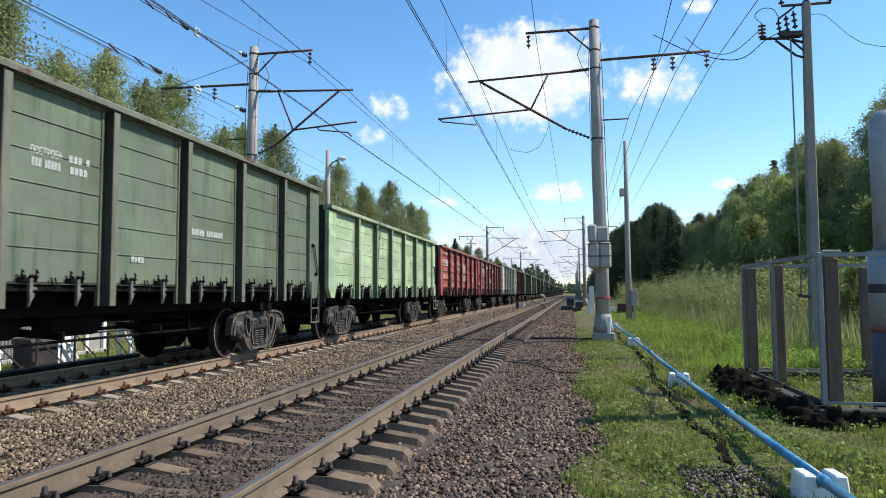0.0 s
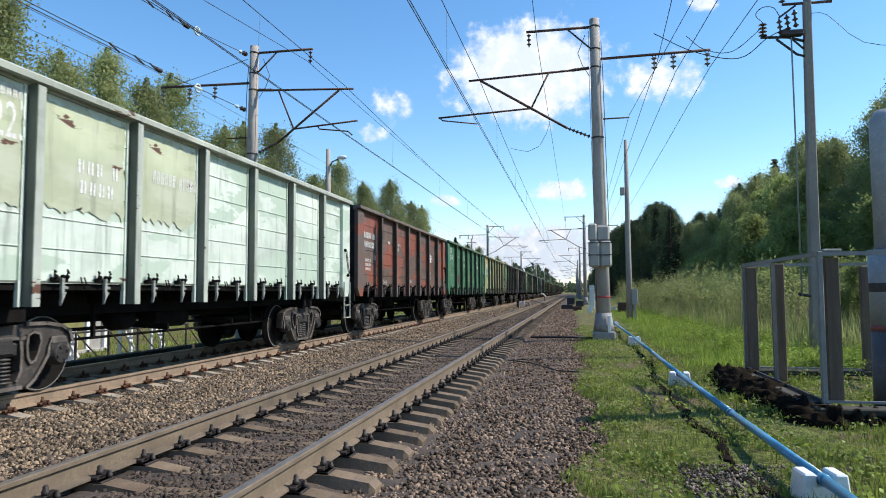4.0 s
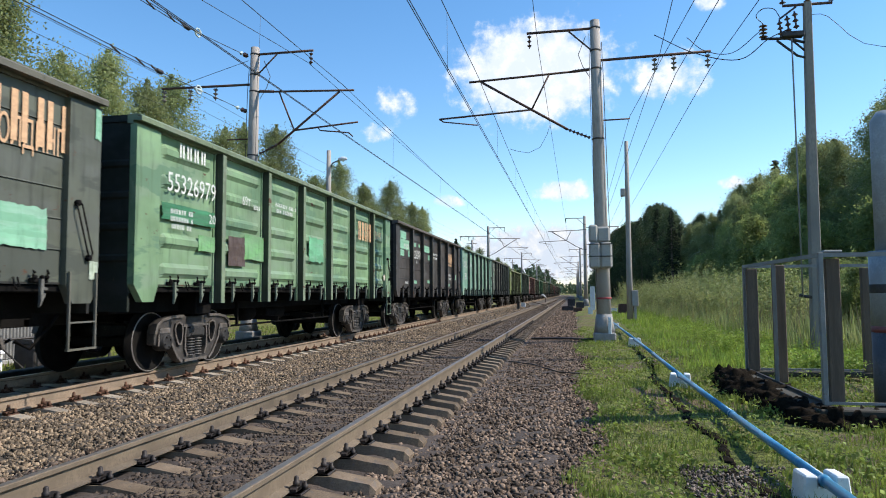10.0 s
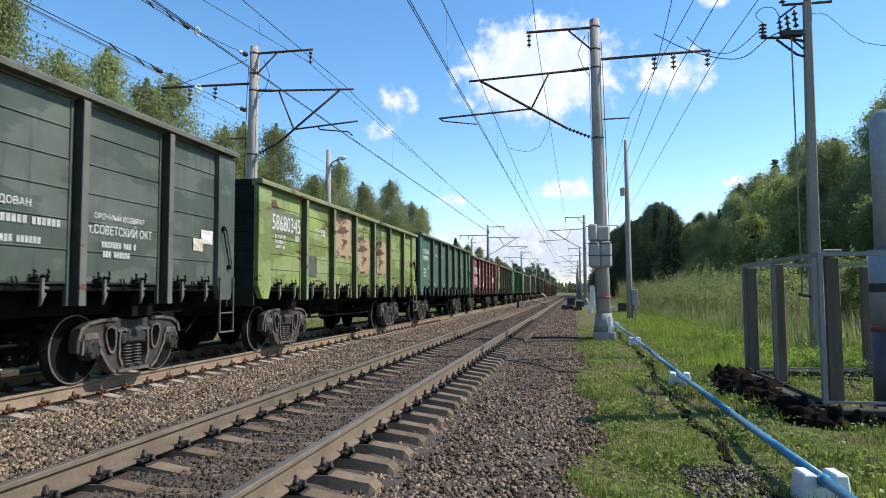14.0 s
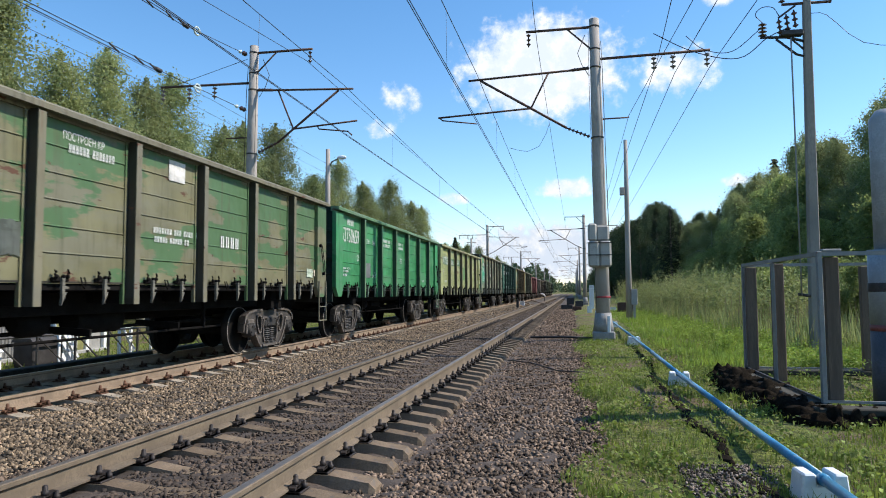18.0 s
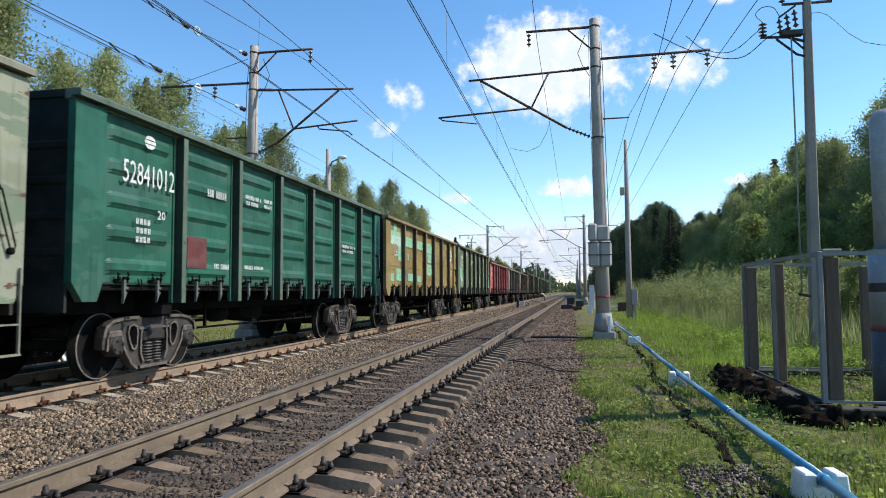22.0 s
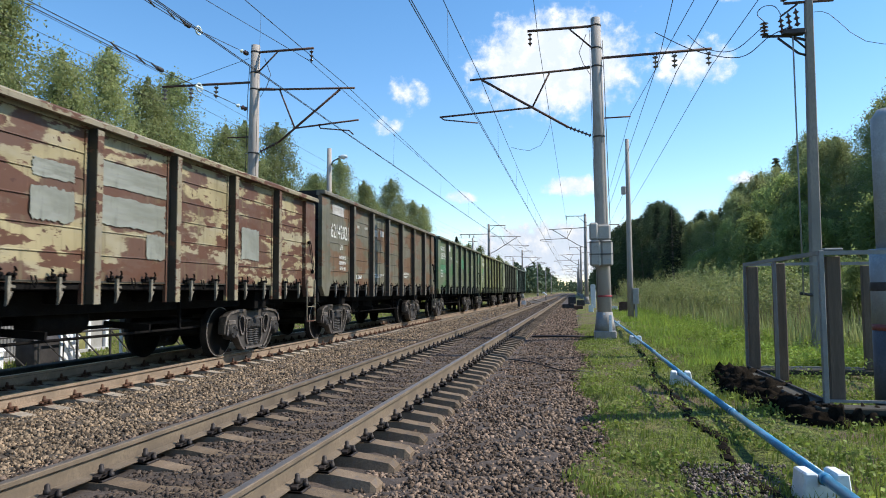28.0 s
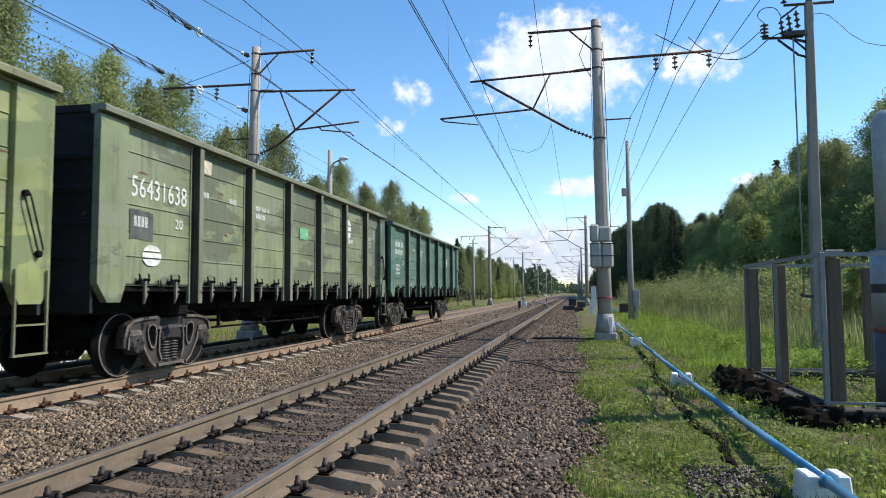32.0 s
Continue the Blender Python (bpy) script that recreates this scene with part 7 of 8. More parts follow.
MARKED[21] = [("Pmint", 0.69, 2.19, 2.9, 3.39), ("Pmint", 1.12, 1.58, 3.38, 3.66), ("N58470188", 0.69, 2.09, 2.86, 3.23), ("Pmint", 1.73, 2.14, 2.34, 2.91), ("B2", 1.15, 1.72, 2.51, 2.69), ("Pmint", 0.66, 1.17, 1.61, 1.9), ("Pmint", 1.47, 2.19, 1.63, 2.08), ("Pmint", 2.56, 3.98, 2.92, 3.31), ("Pmint", 3.12, 3.35, 2.43, 2.69), ("Pmint", 3.18, 3.98, 1.64, 1.95), ("Pmint", 4.38, 5.64, 2.94, 3.3), ("Pmint", 4.68, 5.46, 1.63, 1.89), ("Pmint", 6.22, 7.42, 2.88, 3.33), ("Pmint", 6.64, 7.43, 2.47, 2.88), ("Pmint", 6.08, 7.43, 1.92, 2.43), ("Pgrey2", 2.51, 3.15, 1.63, 2.08), ("Pmint", 9.78, 10.36, 1.68, 1.86), ("E", 11.81, 12.46, 2.76, 3.34), ("T1", 11.37, 12.78, 2.45, 2.71), ("B3", 11.51, 12.51, 2.04, 2.32)]
MARKED[22] = [("Pmint", 0.64, 1.74, 1.97, 2.6), ("B1", 1.26, 1.86, 3.05, 3.26), ("N61512042", 0.75, 1.91, 2.65, 2.98), ("Pmint", 0.12, 0.58, 1.33, 1.78), ("E", 1.22, 1.75, 1.81, 2.02), ("Pmint", 1.2, 1.69, 1.55, 1.8), ("B1", 2.52, 3.29, 1.69, 1.84), ("Polive", 3.42, 3.99, 1.63, 1.95), ("Pmint", 4.41, 5.06, 2.21, 2.64), ("Pwhite", 3.16, 3.43, 3.36, 3.64), ("B2", 4.39, 5.21, 3.38, 3.6), ("B1", 2.74, 2.99, 2.99, 3.05), ("B2", 4.48, 5.69, 2.93, 3.11), ("Pmint", 8.04, 8.84, 1.7, 2.27), ("E", 10.04, 10.73, 3.13, 3.6), ("Pmint", 4.5, 5.24, 1.66, 1.83), ("B1", 11.72, 12.31, 2.65, 2.99), ("B3", 11.66, 12.51, 2.21, 2.46), ("Pmint", 11.93, 12.28, 1.43, 1.77), ("Pmint", 12.88, 13.32, 1.36, 2.38)]
MARKED[23] = [("Pdred2", 2.8, 3.83, 2.47, 2.86), ("B1", 1, 2, 2.8, 3.04), ("N65198921", 0.7, 1.87, 2.4, 2.73), ("B3", 0.75, 1.26, 1.79, 2.2), ("W20", 1.86, 2.03, 2.02, 2.18), ("B1", 2.96, 3.55, 2.46, 2.6), ("Pdark", 2.55, 3.2, 1.57, 2.08), ("B2", 4.53, 5.7, 2.31, 2.55), ("Pleaf", 6.53, 7.13, 1.89, 2.23), ("B1", 3.26, 3.78, 1.62, 1.68)]
MARKED[25] = [("Pdkol", 2.49, 4.07, 2, 3.08), ("N52784437", 2.52, 3.88, 2.55, 2.9), ("W20", 3.13, 3.41, 2.24, 2.37), ("Ppaleg", 2.53, 2.97, 1.64, 2.03), ("Ppaleg", 4.89, 5.59, 2.59, 2.82), ("Ppaleg", 4.87, 5.6, 2.07, 2.51), ("Ppaleg", 6.2, 7.41, 2.64, 2.99), ("Ppaleg", 6.21, 7.42, 2.12, 2.55), ("Ppaleg", 7.03, 7.5, 1.7, 2.1), ("Ppaleg", 9.88, 10.61, 1.83, 2.46)]
MARKED[26] = [("Ppaleg2", 0.83, 1.73, 3.23, 3.51), ("N62142021", 0.76, 2.1, 2.63, 3), ("W20", 1.42, 1.63, 2.34, 2.5), ("B3", 1.38, 1.89, 1.81, 2.19), ("B1", 2.87, 3.06, 3.06, 3.13), ("B1", 3.58, 3.84, 3.08, 3.15), ("Ppaleg2", 4.42, 4.92, 2.94, 3.16), ("Ppaleg2", 5.22, 5.65, 2.99, 3.19), ("B1", 2.61, 3.28, 1.6, 1.71), ("B2", 4.37, 5.58, 1.67, 1.79), ("B2", 8, 8.94, 1.73, 1.92)]


# wagons from the front of the train to its tail: paint, second colour, how much of it, rust, height, pressed panels, colour of the posts
WAGONS = [
    ((0.108, 0.136, 0.086), None, 0, 0.10, 3.79, 0, (0.075, 0.07, 0.06), "dull grey-green steel gondola wagon"),
    ((0.335, 0.43, 0.245), (0.28, 0.37, 0.22), 0.5, 0.12, 3.49, 0, (0.22, 0.29, 0.14), "pale green steel gondola wagon, dented and stained"),
    ((0.315, 0.072, 0.058), (0.25, 0.07, 0.058), 0.5, 0.25, 3.49, 1, (0.17, 0.045, 0.035), "red steel gondola wagon with pressed ribbed panels"),
    ((0.24, 0.062, 0.043), (0.12, 0.07, 0.055), 0.6, 0.35, 3.49, 1, (0.075, 0.035, 0.03), "dark red-brown steel gondola wagon with dented ribbed panels"),
    ((0.47, 0.54, 0.45), (0.41, 0.49, 0.40), 0.5, 0.12, 3.75, 0, (0.36, 0.42, 0.34), "pale mint-white steel gondola wagon"),
    ((0.11, 0.075, 0.06), (0.22, 0.075, 0.05), 0.55, 0.35, 3.75, 0, (0.06, 0.05, 0.042), "dark brown steel gondola wagon with faded red paint"),
    ((0.045, 0.145, 0.075), (0.04, 0.12, 0.065), 0.5, 0.12, 3.79, 0, (0.035, 0.075, 0.045), "deep green steel gondola wagon with white lettering"),
    ((0.275, 0.30, 0.155), (0.24, 0.275, 0.15), 0.5, 0.15, 3.79, 0, (0.12, 0.13, 0.08), "pale yellow-green steel gondola wagon with darker green repainted patches"),
    ((0.075, 0.068, 0.05), (0.06, 0.08, 0.05), 0.5, 0.25, 3.79, 0, (0.07, 0.062, 0.05), "grimy dark brown-green gondola wagon with fresh green repainted panels"),
    ((0.085, 0.09, 0.068), (0.07, 0.075, 0.06), 0.5, 0.2, 3.79, 0, (0.06, 0.062, 0.052), "sooty dark green gondola wagon with mint green repainted patches"),
    ((0.155, 0.24, 0.13), (0.12, 0.20, 0.12), 0.5, 0.2, 3.79, 1, (0.09, 0.13, 0.075), "light green gondola wagon with pressed ribbed panels and rust streaks"),
    ((0.055, 0.047, 0.042), (0.045, 0.04, 0.037), 0.5, 0.15, 3.79, 0, (0.042, 0.036, 0.033), "dark brown-black gondola wagon with small mint green patches"),
    ((0.165, 0.29, 0.215), (0.23, 0.34, 0.265), 0.55, 0.2, 3.79, 0, (0.07, 0.10, 0.085), "faded light teal gondola wagon"),
    ((0.078, 0.092, 0.072), (0.062, 0.078, 0.06), 0.5, 0.08, 3.79, 0, (0.035, 0.037, 0.034), "dark green-grey gondola wagon with white lettering"),
    ((0.205, 0.255, 0.075), (0.15, 0.18, 0.06), 0.6, 0.42, 3.49, 0, (0.10, 0.12, 0.05), "lime green gondola wagon with peeling rusty panels"),
    ((0.065, 0.12, 0.075), None, 0, 0.15, 3.65, 0, (0.045, 0.07, 0.05), "dark green gondola wagon"),
    ((0.235, 0.08, 0.056), (0.14, 0.072, 0.052), 0.62, 0.42, 3.47, 1, (0.11, 0.05, 0.042), "faded red gondola wagon with dented ribbed panels"),
    ((0.145, 0.135, 0.075), (0.075, 0.135, 0.062), 0.6, 0.25, 3.47, 0, (0.085, 0.075, 0.05), "patchy olive green gondola wagon with brown posts"),
    ((0.042, 0.20, 0.075), (0.036, 0.175, 0.068), 0.5, 0.05, 3.49, 0, (0.03, 0.14, 0.07), "bright emerald green gondola wagon with white lettering"),
    ((0.30, 0.315, 0.14), (0.25, 0.275, 0.12), 0.5, 0.36, 3.49, 0, (0.15, 0.13, 0.08), "yellow-olive gondola wagon with chipped paint and green bands"),
    ((0.215, 0.225, 0.15), (0.145, 0.18, 0.12), 0.5, 0.3, 3.79, 0, (0.20, 0.185, 0.11), "grey-green weathered gondola wagon with bright green patches"),
    ((0.018, 0.092, 0.058), (0.018, 0.08, 0.052), 0.5, 0.05, 3.79, 1, (0.015, 0.075, 0.05), "dark teal green gondola wagon with pressed ribbed panels"),
    ((0.235, 0.165, 0.05), (0.20, 0.14, 0.05), 0.5, 0.15, 3.79, 0, (0.07, 0.06, 0.035), "ochre yellow gondola wagon with mint green repainted patches"),
    ((0.135, 0.155, 0.088), (0.105, 0.125, 0.075), 0.5, 0.2, 3.79, 0, (0.06, 0.07, 0.05), "dark olive green gondola wagon with mint green patches"),
    ((0.42, 0.105, 0.095), (0.35, 0.09, 0.08), 0.5, 0.12, 3.47, 0, (0.16, 0.05, 0.05), "pinkish red gondola wagon with white lettering"),
    ((0.20, 0.205, 0.165), (0.15, 0.16, 0.13), 0.5, 0.3, 3.47, 0, (0.09, 0.09, 0.075), "grey-green gondola wagon with rust-streaked panels"),
    ((0.27, 0.225, 0.125), (0.105, 0.058, 0.04), 0.55, 0.65, 3.45, 0, (0.10, 0.095, 0.06), "badly rusted cream gondola wagon with flaking paint and grey patches"),
    ((0.115, 0.105, 0.07), (0.135, 0.082, 0.048), 0.55, 0.36, 3.73, 0, (0.06, 0.05, 0.045), "rust brown gondola wagon with grey grime"),
    ((0.105, 0.125, 0.07), (0.075, 0.15, 0.07), 0.25, 0.12, 3.75, 0, (0.05, 0.07, 0.045), "dark green gondola wagon with brighter green patches"),
    ((0.19, 0.21, 0.085), (0.155, 0.185, 0.09), 0.5, 0.2, 3.72, 0, (0.10, 0.105, 0.05), "faded lime-olive gondola wagon with green and blue-grey stains"),
    ((0.165, 0.19, 0.105), (0.12, 0.13, 0.085), 0.5, 0.2, 3.73, 0, (0.075, 0.075, 0.06), "olive green gondola wagon with grimy lower panels"),
    ((0.09, 0.16, 0.115), (0.075, 0.135, 0.10), 0.5, 0.15, 3.65, 0, (0.06, 0.09, 0.07), "grey-teal gondola wagon at the tail of the train"),
]
TEXT = {}


def lettering(strings):
    """Turns strings into flat meshes, all in one go."""
    made = []
    for s in sorted(strings):
        cu = bpy.data.curves.new("lettering", "FONT")
        cu.body, cu.size, cu.resolution_u = s, 1.0, 2
        made.append((s, new("lettering", cu)))
    deps = bpy.context.evaluated_depsgraph_get()
    for s, ob in made:
        me = bpy.data.meshes.new_from_object(ob.evaluated_get(deps))
        me.materials.clear()
        TEXT[s] = me
    for s, ob in made:
        bpy.data.objects.remove(ob)


def bars_mesh(seed, rows, chars):
    """Unreadable writing as rows of short bars in word-long groups, in a unit square."""
    rng = random.Random(seed)
    bm = bmesh.new()
    h = 1.0 / (rows + 0.55 * (rows - 1))
    for r in range(rows):
        z0, u, w = 1 - h - r * h * 1.55, (rng.uniform(0, 0.1) if rows > 1 else 0.0), 1.0 / chars
        stop = 1.0 if r == 0 or rng.random() < 0.4 else rng.uniform(0.7, 1.0)
        left = rng.randint(3, 7)
        while u + w * 0.8 < stop:
            box(bm, 0, 0.002, u + w * 0.12, u + w * 0.36, z0, z0 + h)
            box(bm, 0, 0.002, u + w * 0.52, u + w * 0.74, z0, z0 + h)
            left -= 1
            u += w
            if left == 0:
                u, left = u + w * 0.8, rng.randint(3, 7)
    return mesh_of("marking", bm)


BARS = {(rows, chars): bars_mesh(rows * 10 + chars, rows, chars) for rows in (1, 2, 3) for chars in (5, 9, 14, 20)}


def in_box(me, x, y0, y1, z0, z1):
    """The pose that fits a flat mesh drawn in its x and y, or in y and z, into a box on the wagon's side."""
    co = np.empty(len(me.vertices) * 3)
    me.vertices.foreach_get("co", co)
    co = co.reshape(-1, 3)
    flat_text = np.ptp(co[:, 2]) < 1e-4
    u, v = (0, 1) if flat_text else (1, 2)
    lo, size = co.min(0), np.ptp(co, axis=0)
    sy, sz = (y1 - y0) / size[u], (z1 - z0) / size[v]
    cols = [[0, sy, 0], [0, 0, sz], [1, 0, 0]] if flat_text else [[1, 0, 0], [0, sy, 0], [0, 0, sz]]
    m = Matrix(cols).transposed().to_4x4()
    m.translation = (x, y0 - lo[u] * sy, z0 - lo[v] * sz)
    return m


bm = bmesh.new()      # round emblem in stripes
for i, (a, b) in enumerate(((-0.19, -0.07), (-0.04, 0.05), (0.08, 0.19))):
    outline = []
    for k in range(9):
        z = a + (b - a) * k / 8
        outline.append((math.sqrt(max(0.0, 0.2 ** 2 - z * z)), z))
    outline += [(-u, z) for u, z in reversed(outline)]
    prism(bm, outline, 0, 0.002, "x")
ME_EMBLEM = mesh_of("emblem", bm)
bm = bmesh.new()
box(bm, -0.001, 0.002, -0.5, 0.5, -0.5, 0.5)
ME_PATCH = mesh_of("paint_patch", bm)
def ragged(seed, ju, jv):
    """A patch of paint with brushed edges, in a unit square."""
    rr = random.Random(seed)
    n = 26
    ring = [(-0.5 + i / n, -0.5) for i in range(n)] + [(0.5, -0.5 + i / n) for i in range(n)] + [(0.5 - i / n, 0.5) for i in range(n)] + [(-0.5, 0.5 - i / n) for i in range(n)]
    slow = [noise.noise(Vector((i * 0.21, seed, 0.5))) for i in range(4 * n)]
    ring = [(u - ju * (abs(slow[i]) + rr.uniform(0, 0.5)) * math.copysign(1, u), v - jv * (abs(slow[-i]) + rr.uniform(0, 0.5)) * math.copysign(1, v)) for i, (u, v) in enumerate(ring)]
    bm = bmesh.new()
    prism(bm, ring, -0.001, 0.002, "x")
    return mesh_of("paint_patch", bm)


ME_PATCH_RAGGED = ragged(9, 0.035, 0.07)
lettering({k[1:] for items in MARKED.values() for k, *_ in items if k[0] in "NnWw"})
PAINTS = {"blgr": (0.155, 0.205, 0.165), "cream": (0.55, 0.48, 0.36), "dark": (0.075, 0.05, 0.048), "dark2": (0.10, 0.07, 0.06), "dark3": (0.085, 0.095, 0.08), "dkgr": (0.05, 0.14, 0.065), "dkol": (0.13, 0.15, 0.09),
          "dred": (0.13, 0.04, 0.036), "dred2": (0.27, 0.045, 0.05), "emer": (0.035, 0.34, 0.18), "green": (0.025, 0.24, 0.09), "green2": (0.05, 0.19, 0.09), "grey": (0.15, 0.15, 0.15), "grey2": (0.17, 0.13, 0.12),
          "leaf": (0.09, 0.25, 0.05), "lime": (0.16, 0.34, 0.14), "lime2": (0.12, 0.24, 0.09), "mint": (0.235, 0.48, 0.31), "mint2": (0.15, 0.38, 0.21), "mint3": (0.27, 0.42, 0.35), "olive": (0.14, 0.19, 0.10),
          "pale": (0.42, 0.48, 0.36), "paleg": (0.22, 0.225, 0.185), "paleg2": (0.38, 0.36, 0.33), "peel": (0.44, 0.33, 0.20), "pink": (0.42, 0.25, 0.22), "pink2": (0.50, 0.38, 0.33), "rust": (0.28, 0.11, 0.04),
          "tan": (0.40, 0.33, 0.15), "teal": (0.10, 0.235, 0.17), "white": (0.60, 0.57, 0.53), "yel": (0.44, 0.47, 0.32)}
COMMON = [("B2", 0.75, 1.85, 2.6, 3.05), ("W20", 1.75, 1.95, 2.25, 2.4), ("B3", 0.85, 1.4, 1.9, 2.25), ("B1", 2.35, 2.7, 2.85, 2.95), ("B1", 3.4, 3.65, 2.85, 2.95), ("B2", 4.15, 5.0, 2.7, 2.95), ("WТАРА", 2.4, 2.75, 1.5, 1.6),
          ("W24.1", 2.8, 3.2, 1.48, 1.64), ("B2", 9.5, 10.3, 1.8, 2.1), ("B1", 6.1, 6.7, 1.6, 1.7), ("E", 10.1, 10.45, 2.5, 2.85)]
MARKED[27] = [("N61885950", 0.7, 2.05, 2.75, 3.05), ("B1", 0.85, 1.75, 3.15, 3.35), ("Pgreen2", 7.75, 8.4, 2.4, 3.1), ("Pgreen2", 5.95, 7.3, 2.45, 3.0), ("B2", 4.35, 5.0, 3.25, 3.5), ("Pwhite", 3.05, 3.35, 3.2, 3.52), ("W70.6т", 2.6, 2.95, 2.85, 2.98), ("W88.4м³", 3.4, 3.75, 2.83, 2.97), ("WТАРА", 2.4, 2.75, 1.5, 1.62), ("W23", 2.8, 3.02, 1.5, 1.68), ("B2", 4.35, 4.8, 2.75, 2.95), ("B1", 5.15, 5.45, 2.75, 2.85), ("Pgreen2", 4.15, 4.65, 1.42, 1.95), ("Pgreen2", 0.55, 1.9, 2.1, 2.5), ("B2", 6.1, 6.9, 1.5, 1.66), ("E", 10.0, 10.4, 2.9, 3.3), ("B1", 9.8, 10.6, 2.65, 2.76)] + COMMON[1:3]
MARKED[28] = [("Pblgr", 0.6, 1.95, 2.3, 2.78), ("Pblgr", 1.2, 1.55, 1.5, 2.3), ("Pblgr", 4.2, 5.5, 2.5, 2.8), ("Pblgr", 6.35, 6.62, 2.0, 2.75), ("Pmint2", 0.5, 0.75, 1.5, 1.9), ("Pleaf", 0.75, 1.5, 2.45, 2.75), ("N55798482", 0.7, 2.05, 2.85, 3.15), ("B1", 0.95, 1.7, 3.25, 3.45), ("Pdark2", 2.3, 2.75, 1.5, 1.95), ("Pteal", 2.8, 3.2, 2.0, 2.9), ("Pmint2", 6.1, 6.7, 1.6, 2.0)] + COMMON[1:]
MARKED[29] = [("Pdark3", 0.65, 1.2, 2.0, 2.45), ("Ncut", 0, 0, 0, 0)] + [("Pcream", 2.55, 2.8, 3.25, 3.5), ("E", 0.95, 1.4, 1.65, 1.95), ("B1", 0.75, 1.05, 2.2, 2.35), ("Pmint2", 6.6, 7.1, 2.45, 2.75), ("E", 9.75, 10.15, 2.75, 3.25), ("B1", 9.6, 10.3, 2.6, 2.72), ("B3", 11.4, 12.0, 2.6, 2.9)] + COMMON[1:2] + COMMON[3:6]
MARKED[29][1] = ("N56431638", 0.68, 2.05, 2.62, 2.92)
MARKED[19] = [("Ptan", 0.53, 2.15, 3.35, 3.62), ("Ptan", 2.4, 3.95, 3.42, 3.62), ("Ptan", 4.2, 5.74, 3.42, 3.62), ("Ptan", 6.0, 7.5, 3.46, 3.62), ("Ptan", -0.03, 0.46, 2.7, 3.62)] + MARKED[19]
lettering({"70.6т", "88.4м³", "23", "61885950", "55798482", "56431638", "20", "ТАРА", "24.1"} - set(TEXT))
ME_PATCH_ROUGH = ragged(19, 0.07, 0.12)
ME_PATCH_LOOSE = ragged(27, 0.05, 0.16)
bm = bmesh.new()
tube(bm, [(0, 0, 0), (0.06, 0.02, 0), (0.07, 0.3, -0.02), (0.06, 0.55, 0), (0, 0.57, 0)], 0.014, 6)
ME_HANDHOLD = mesh_of("handhold", bm)
PATCH_PAINT = {}
ENDS = {}
EDGES = (FRONT + PLATE - 0.1,) + POSTS + (LONG - PLATE + 0.1,)
TRAIN = []


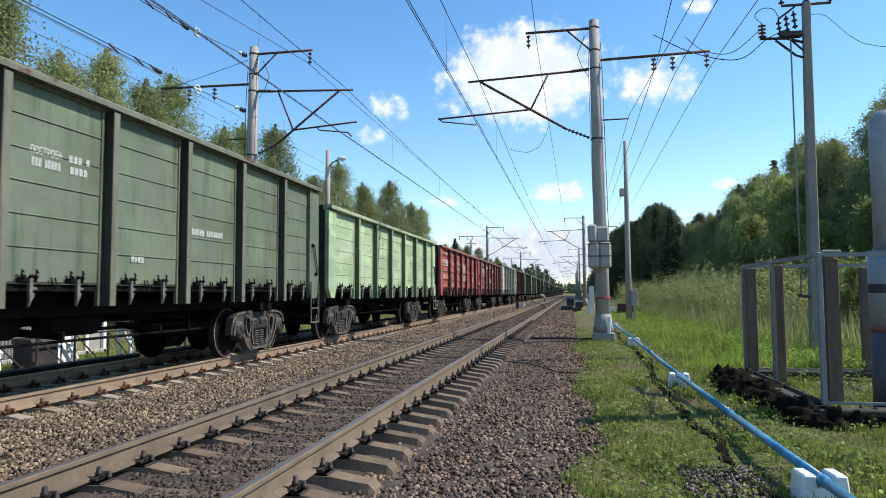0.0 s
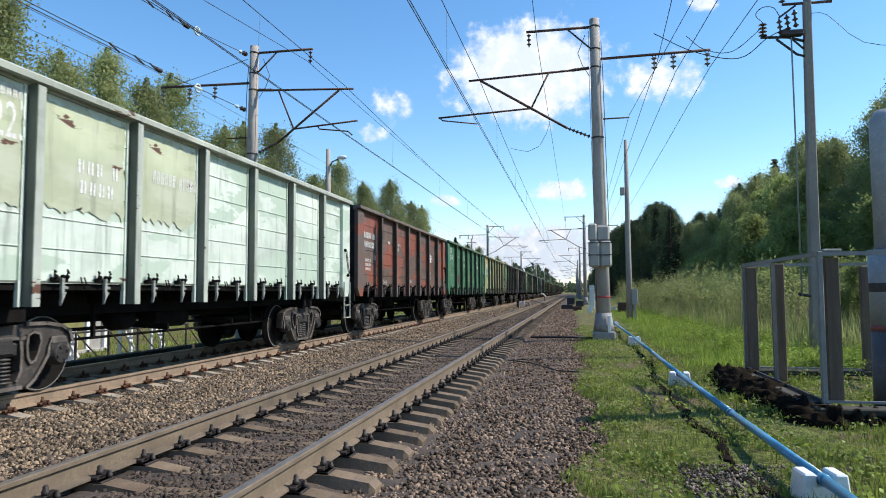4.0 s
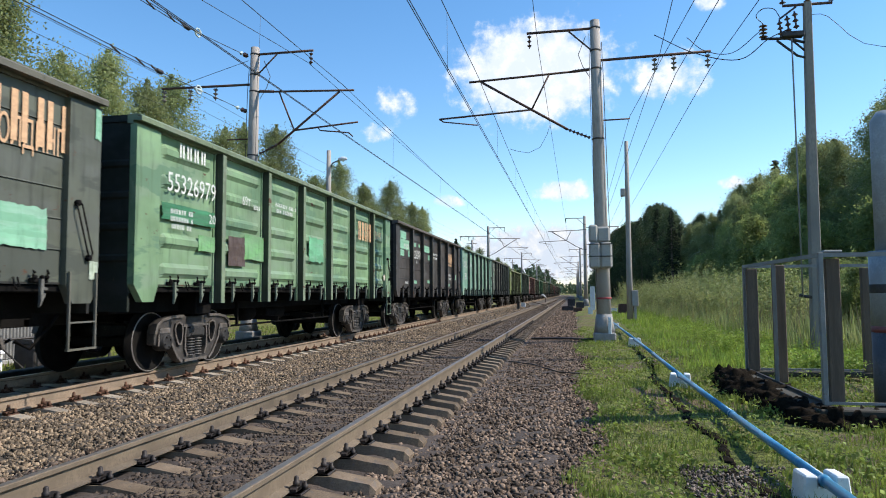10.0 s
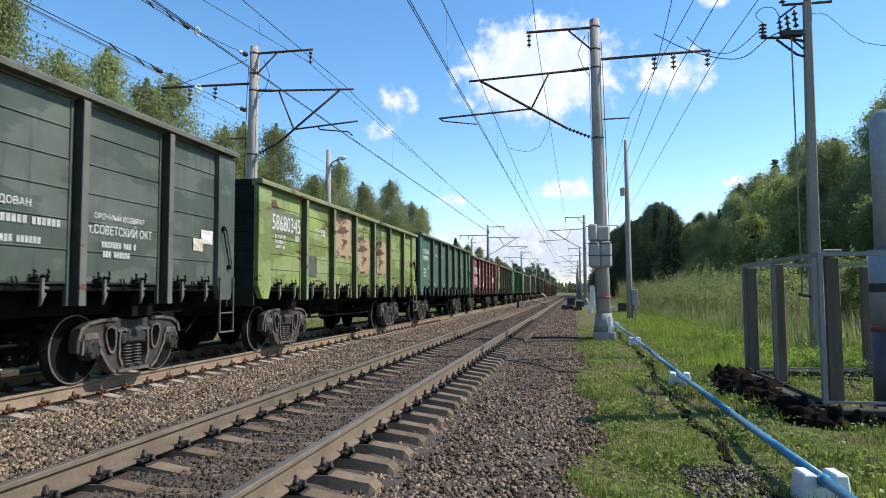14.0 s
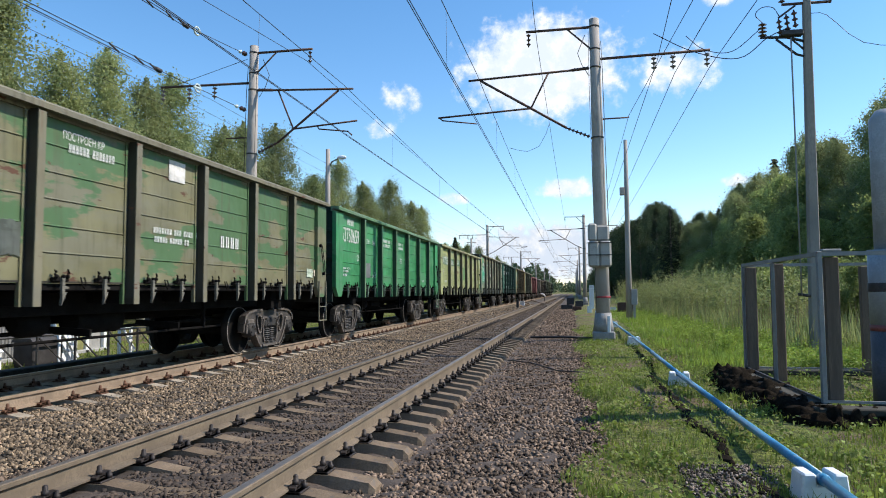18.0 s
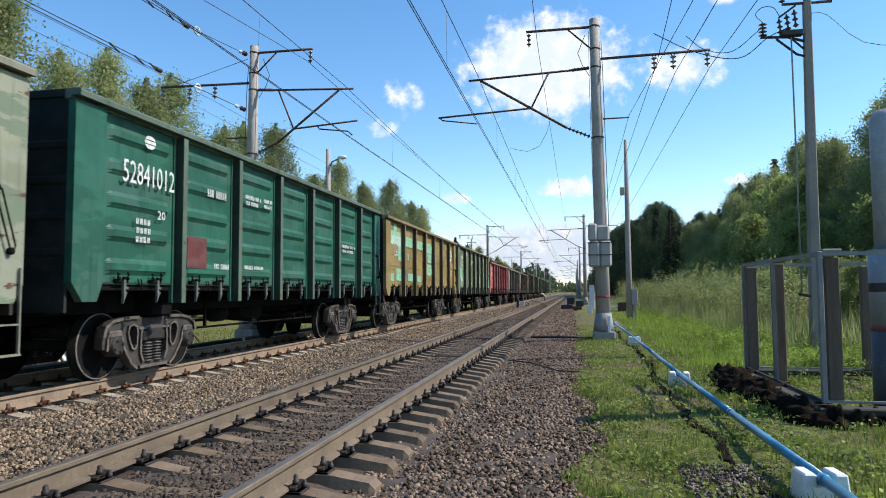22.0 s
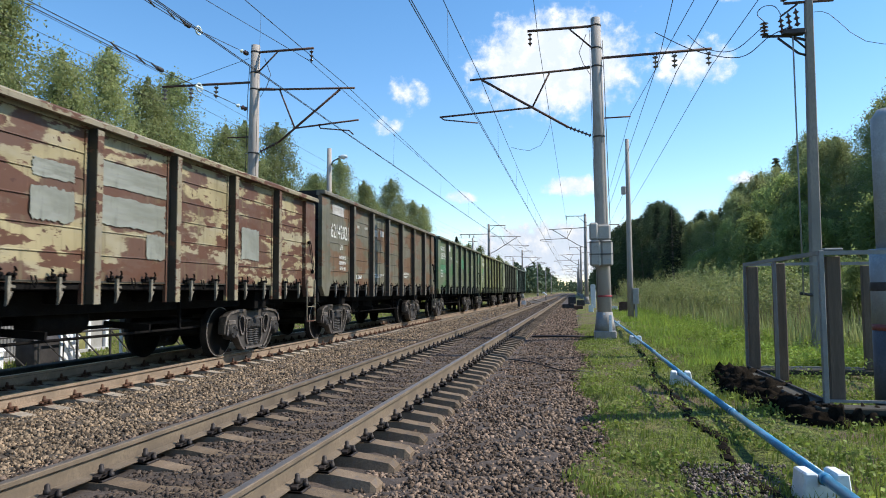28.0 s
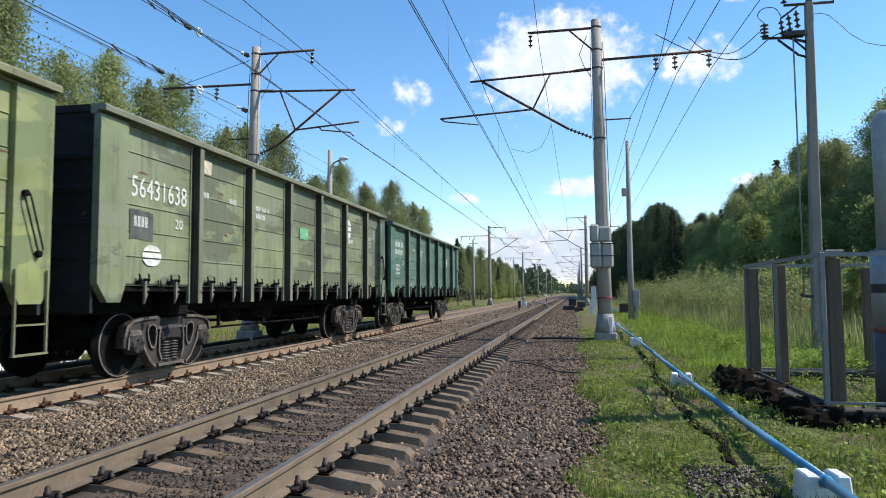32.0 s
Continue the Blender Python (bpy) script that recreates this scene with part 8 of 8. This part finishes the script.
def gondola(index, spec):
    base, second, amount, rust, height, pressed, post_col, words = spec
    t = empty("gondola_wagon", pose(FAR_X, 0, 0), words, "freight wagon", "wagons of the freight train")
    key = (height, pressed)
    if key not in KITS:
        KITS[key], ENDS[key] = wagon_kit(height, pressed), end_mesh(height)
    base = tuple(min(0.6, 1.14 * c) for c in base)
    body = paint("wagon_paint", base, rust, second, amount, shift=index * 1.7)
    # post colour cut down: shade on the webs' front is put into this paint
    shade_trim = paint("wagon_shade_trim_paint", tuple(0.25 * a + 0.25 * b for a, b in zip(post_col, (0.07, 0.06, 0.05))), min(0.35, rust), None, 0, shift=index * 2.9)
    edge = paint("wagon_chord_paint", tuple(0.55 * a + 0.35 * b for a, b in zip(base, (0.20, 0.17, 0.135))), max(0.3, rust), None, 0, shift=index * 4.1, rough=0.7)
    for name, me, where, lab in KITS[key]:
        for side in (Matrix(), MIRROR):
            painted(part(name, me, None, t, at=side), {"body": body, "post": shade_trim, "chord": edge}[where])
    # end walls near black: the shade between wagons is put into their colour
    end_shade = paint("end_wall_shade", tuple(0.1 * a + 0.007 for a in post_col), 0.1, None, 0, shift=index * 3.3, rough=0.9)
    painted(part("end_wall", ENDS[key], None, t), end_shade)
    painted(part("end_wall", ENDS[key], None, t, at=MIRROR), end_shade)
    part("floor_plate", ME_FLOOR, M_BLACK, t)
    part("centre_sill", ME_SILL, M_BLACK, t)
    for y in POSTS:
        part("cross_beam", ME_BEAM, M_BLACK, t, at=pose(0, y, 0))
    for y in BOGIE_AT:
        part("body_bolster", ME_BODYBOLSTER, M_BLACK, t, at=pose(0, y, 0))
    part("floor_hatch", ME_HATCH_BLOCK, M_BLACK, t)
    part("floor_hatch", ME_HATCH_BLOCK, M_BLACK, t, at=MIRROR)
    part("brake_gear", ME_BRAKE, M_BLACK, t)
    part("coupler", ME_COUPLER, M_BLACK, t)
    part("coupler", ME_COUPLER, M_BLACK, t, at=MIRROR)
    painted(part("ladder", ME_LADDER, None, t, at=pose(HALF_W + 0.115, LONG - 0.53, 0)), edge)
    painted(part("uncoupling_lever", ME_LEVER, None, t, at=pose(HALF_W + 0.085, LONG - 0.42, 0)), M_BLACK)
    lat = plain("latch_paint", tuple(0.3 * a + 0.6 * b for a, b in zip(base, (0.17, 0.155, 0.14))), 0.75, 0.1, var=0.4, bump=0.2)
    for a, b in zip(EDGES, EDGES[1:]):
        for u in (0.3, 0.72):
            lt = painted(part("hatch_latch", ME_HINGE, None, t, at=pose(HALF_W + 0.03, a + (b - a) * u, 1.385)), M_BLACK)
            painted(part("pawl", ME_PAWL, None, lt, at=pose(0.03, 0, 0)), lat)
        painted(part("chain_loop", ME_LOOP, None, t, at=pose(HALF_W + 0.03, a + (b - a) * 0.52, 1.38)), M_BLACK)
    wheels = []
    for y in BOGIE_AT:
        bg = part("bogie", ME_BOLSTER, M_BOGIE_DARK, t, at=pose(0, y, 0))
        for s in (1, -1):
            part("side_frame", ME_FRAME, None, bg, at=pose(s * 1.02, 0, 0, 0, 0, 0 if s > 0 else 180))
            for k in (-0.115, 0.115):
                part("spring", ME_SPRING, M_BOGIE, bg, at=pose(s * 1.04, k, 0))
            for k in (-0.925, 0.925):
                part("axle_box", ME_AXLEBOX, M_BOGIE_DARK, bg, at=pose(s * 1.08, k, 0.4785, 0, 0, 0 if s > 0 else 180))
        for k in (-0.925, 0.925):
            wheels.append((part("wheelset", ME_WHEELSET, None, bg, at=pose(0, k, 0.4785)), y + k))
    # patches of other paint, then the writing over them
    lift = HALF_W + (0.054 if pressed else 0.0125)
    low, high = 1.40, height - 0.15
    for i, (kind, y0, y1, z0, z1) in enumerate(MARKED.get(index, COMMON)):
        z0, z1 = max(z0, low - 0.2 if y1 < 0.5 else low), min(z1, high)
        on_plate = y1 < FRONT + PLATE + 0.03 or y0 > LONG - PLATE - 0.03
        x = (HALF_W + 0.088 if on_plate else lift) + 0.0004 * i
        y0, y1 = max(y0, FRONT + 0.02), min(y1, LONG - 0.02)
        if kind[0] == "P":
            if y1 - y0 > 1.2 and y0 > 0.4:      # broad patches fill their bay from post to post
                for a, b in zip(EDGES, EDGES[1:]):
                    if a < (y0 + y1) / 2 < b:
                        y0, y1 = max(a + POST_W + 0.02, y0 - 0.25), min(b - 0.06, y1 + 0.25)
            col = kind[1:]
            if col not in PATCH_PAINT:
                PATCH_PAINT[col] = paint("patch_paint", PAINTS[col], 0.6 if col == "peel" else 0.15, shade(PAINTS[col], 0.82), 0.4, shift=len(PATCH_PAINT) * 1.1)
            me = ME_PATCH if col in ("dark", "dark2", "dark3", "grey", "grey2", "dred", "white", "cream") and i % 2 else (ME_PATCH_RAGGED, ME_PATCH_ROUGH, ME_PATCH_LOOSE)[i % 3]
            painted(part("paint_patch", me, None, t, "patch of other paint", in_box(me, x, y0, y1, z0, z1)), PATCH_PAINT[col])
        elif kind[0] in "NnWw":
            me = TEXT[kind[1:]]
            painted(part("lettering", me, None, t, "stencilled number" if kind[0] in "Nn" else "stencilled lettering", in_box(me, x + 0.003, y0, y1, z0, z1)), M_LETTER_TAN if kind[0] in "nw" else M_LETTER)
        elif kind[0] == "E":
            painted(part("emblem", ME_EMBLEM, None, t, "round stencilled emblem", in_box(ME_EMBLEM, x + 0.003, y0, y1, z0, z1)), M_LETTER_TAN if kind == "Et" else M_LETTER)
        else:
            rows = int(kind[1])
            aspect = (y1 - y0) / (z1 - z0) * rows
            me = BARS[rows, 5 if aspect < 3.6 else 9 if aspect < 6.5 else 14 if aspect < 11 else 20]
            tagged(painted(part("marking", me, None, t, "stencilled marking", in_box(me, x + 0.003, y0, y1, z0, z1)), M_LETTER_TAN if kind[0] == "T" else M_LETTER), kind="stuff")
    if index in (6, 8, 12, 21, 22, 24):
        painted(part("brake_wheel", ME_HANDWHEEL, None, t, "rusty red hand brake wheel"), M_RUST_STEEL)
    if index in (1, 15):
        for z in (1.65, 2.1, 2.55, 3.0):
            painted(part("handhold", ME_HANDHOLD, None, t, at=pose(HALF_W + 0.02, LONG - 0.95, z)), M_BLACK)
    TRAIN.append((t, index, wheels))
    return t


for i, spec in enumerate(WAGONS):
    gondola(i - 1, spec)


# ---------------------------------------------------------------- what moves
# small differences in the slack of the couplings, wagon by wagon
SLACK = {-1: -0.2, 0: -0.3, 1: 0.17, 2: 0.06, 3: 0.12, 4: 0.05, 9: -0.07, 10: -0.07, 11: -0.06, 12: -0.17, 15: 0.25, 16: 0.14, 17: 0.07,
         20: -0.06, 21: -0.09, 22: -0.08, 23: -0.18, 24: 0.1, 25: 0.2, 26: -0.14, 30: -0.1}


def train_y(t, index):
    """Where the front corner of a wagon is at t seconds; the train slows down a little."""
    return 16.502 - 13.8234 * t + 0.024657 * t * t - 1.2094e-4 * t ** 3 + 14.217 * index + SLACK.get(index, 0.0)


def motions():
    times = [2.0 * k for k in range(17)]
    for t, index, wheels in TRAIN:
        walk(t, [(s, pose(FAR_X, train_y(s, index), 0)) for s in times])
        for w, along in wheels:
            # the wheels turn while they pass the camera
            rows = []
            y_of = lambda s: train_y(s, index) + along
            side = w.matrix_basis.translation.copy()
            near = [f for f in range(0, 961) if -4 < y_of(f / 30) < 32]
            if near:
                ref = y_of(near[0] / 30)
                keys = sorted({0, 960, *near})
                for f in keys:
                    g = min(max(f, near[0]), near[-1])
                    a = math.degrees((y_of(g / 30) - ref) / 0.4785)
                    rows.append((f / 30, pose(side.x, side.y, side.z, -a, 0, 0)))
                walk(w, rows)
    for c, p0, p1 in CLOUDS:
        walk(c, [(0, Matrix.Translation(Vector(p0)) @ c.matrix_basis.to_3x3().to_4x4()), (32, Matrix.Translation(Vector(p1)) @ c.matrix_basis.to_3x3().to_4x4())])


motions()
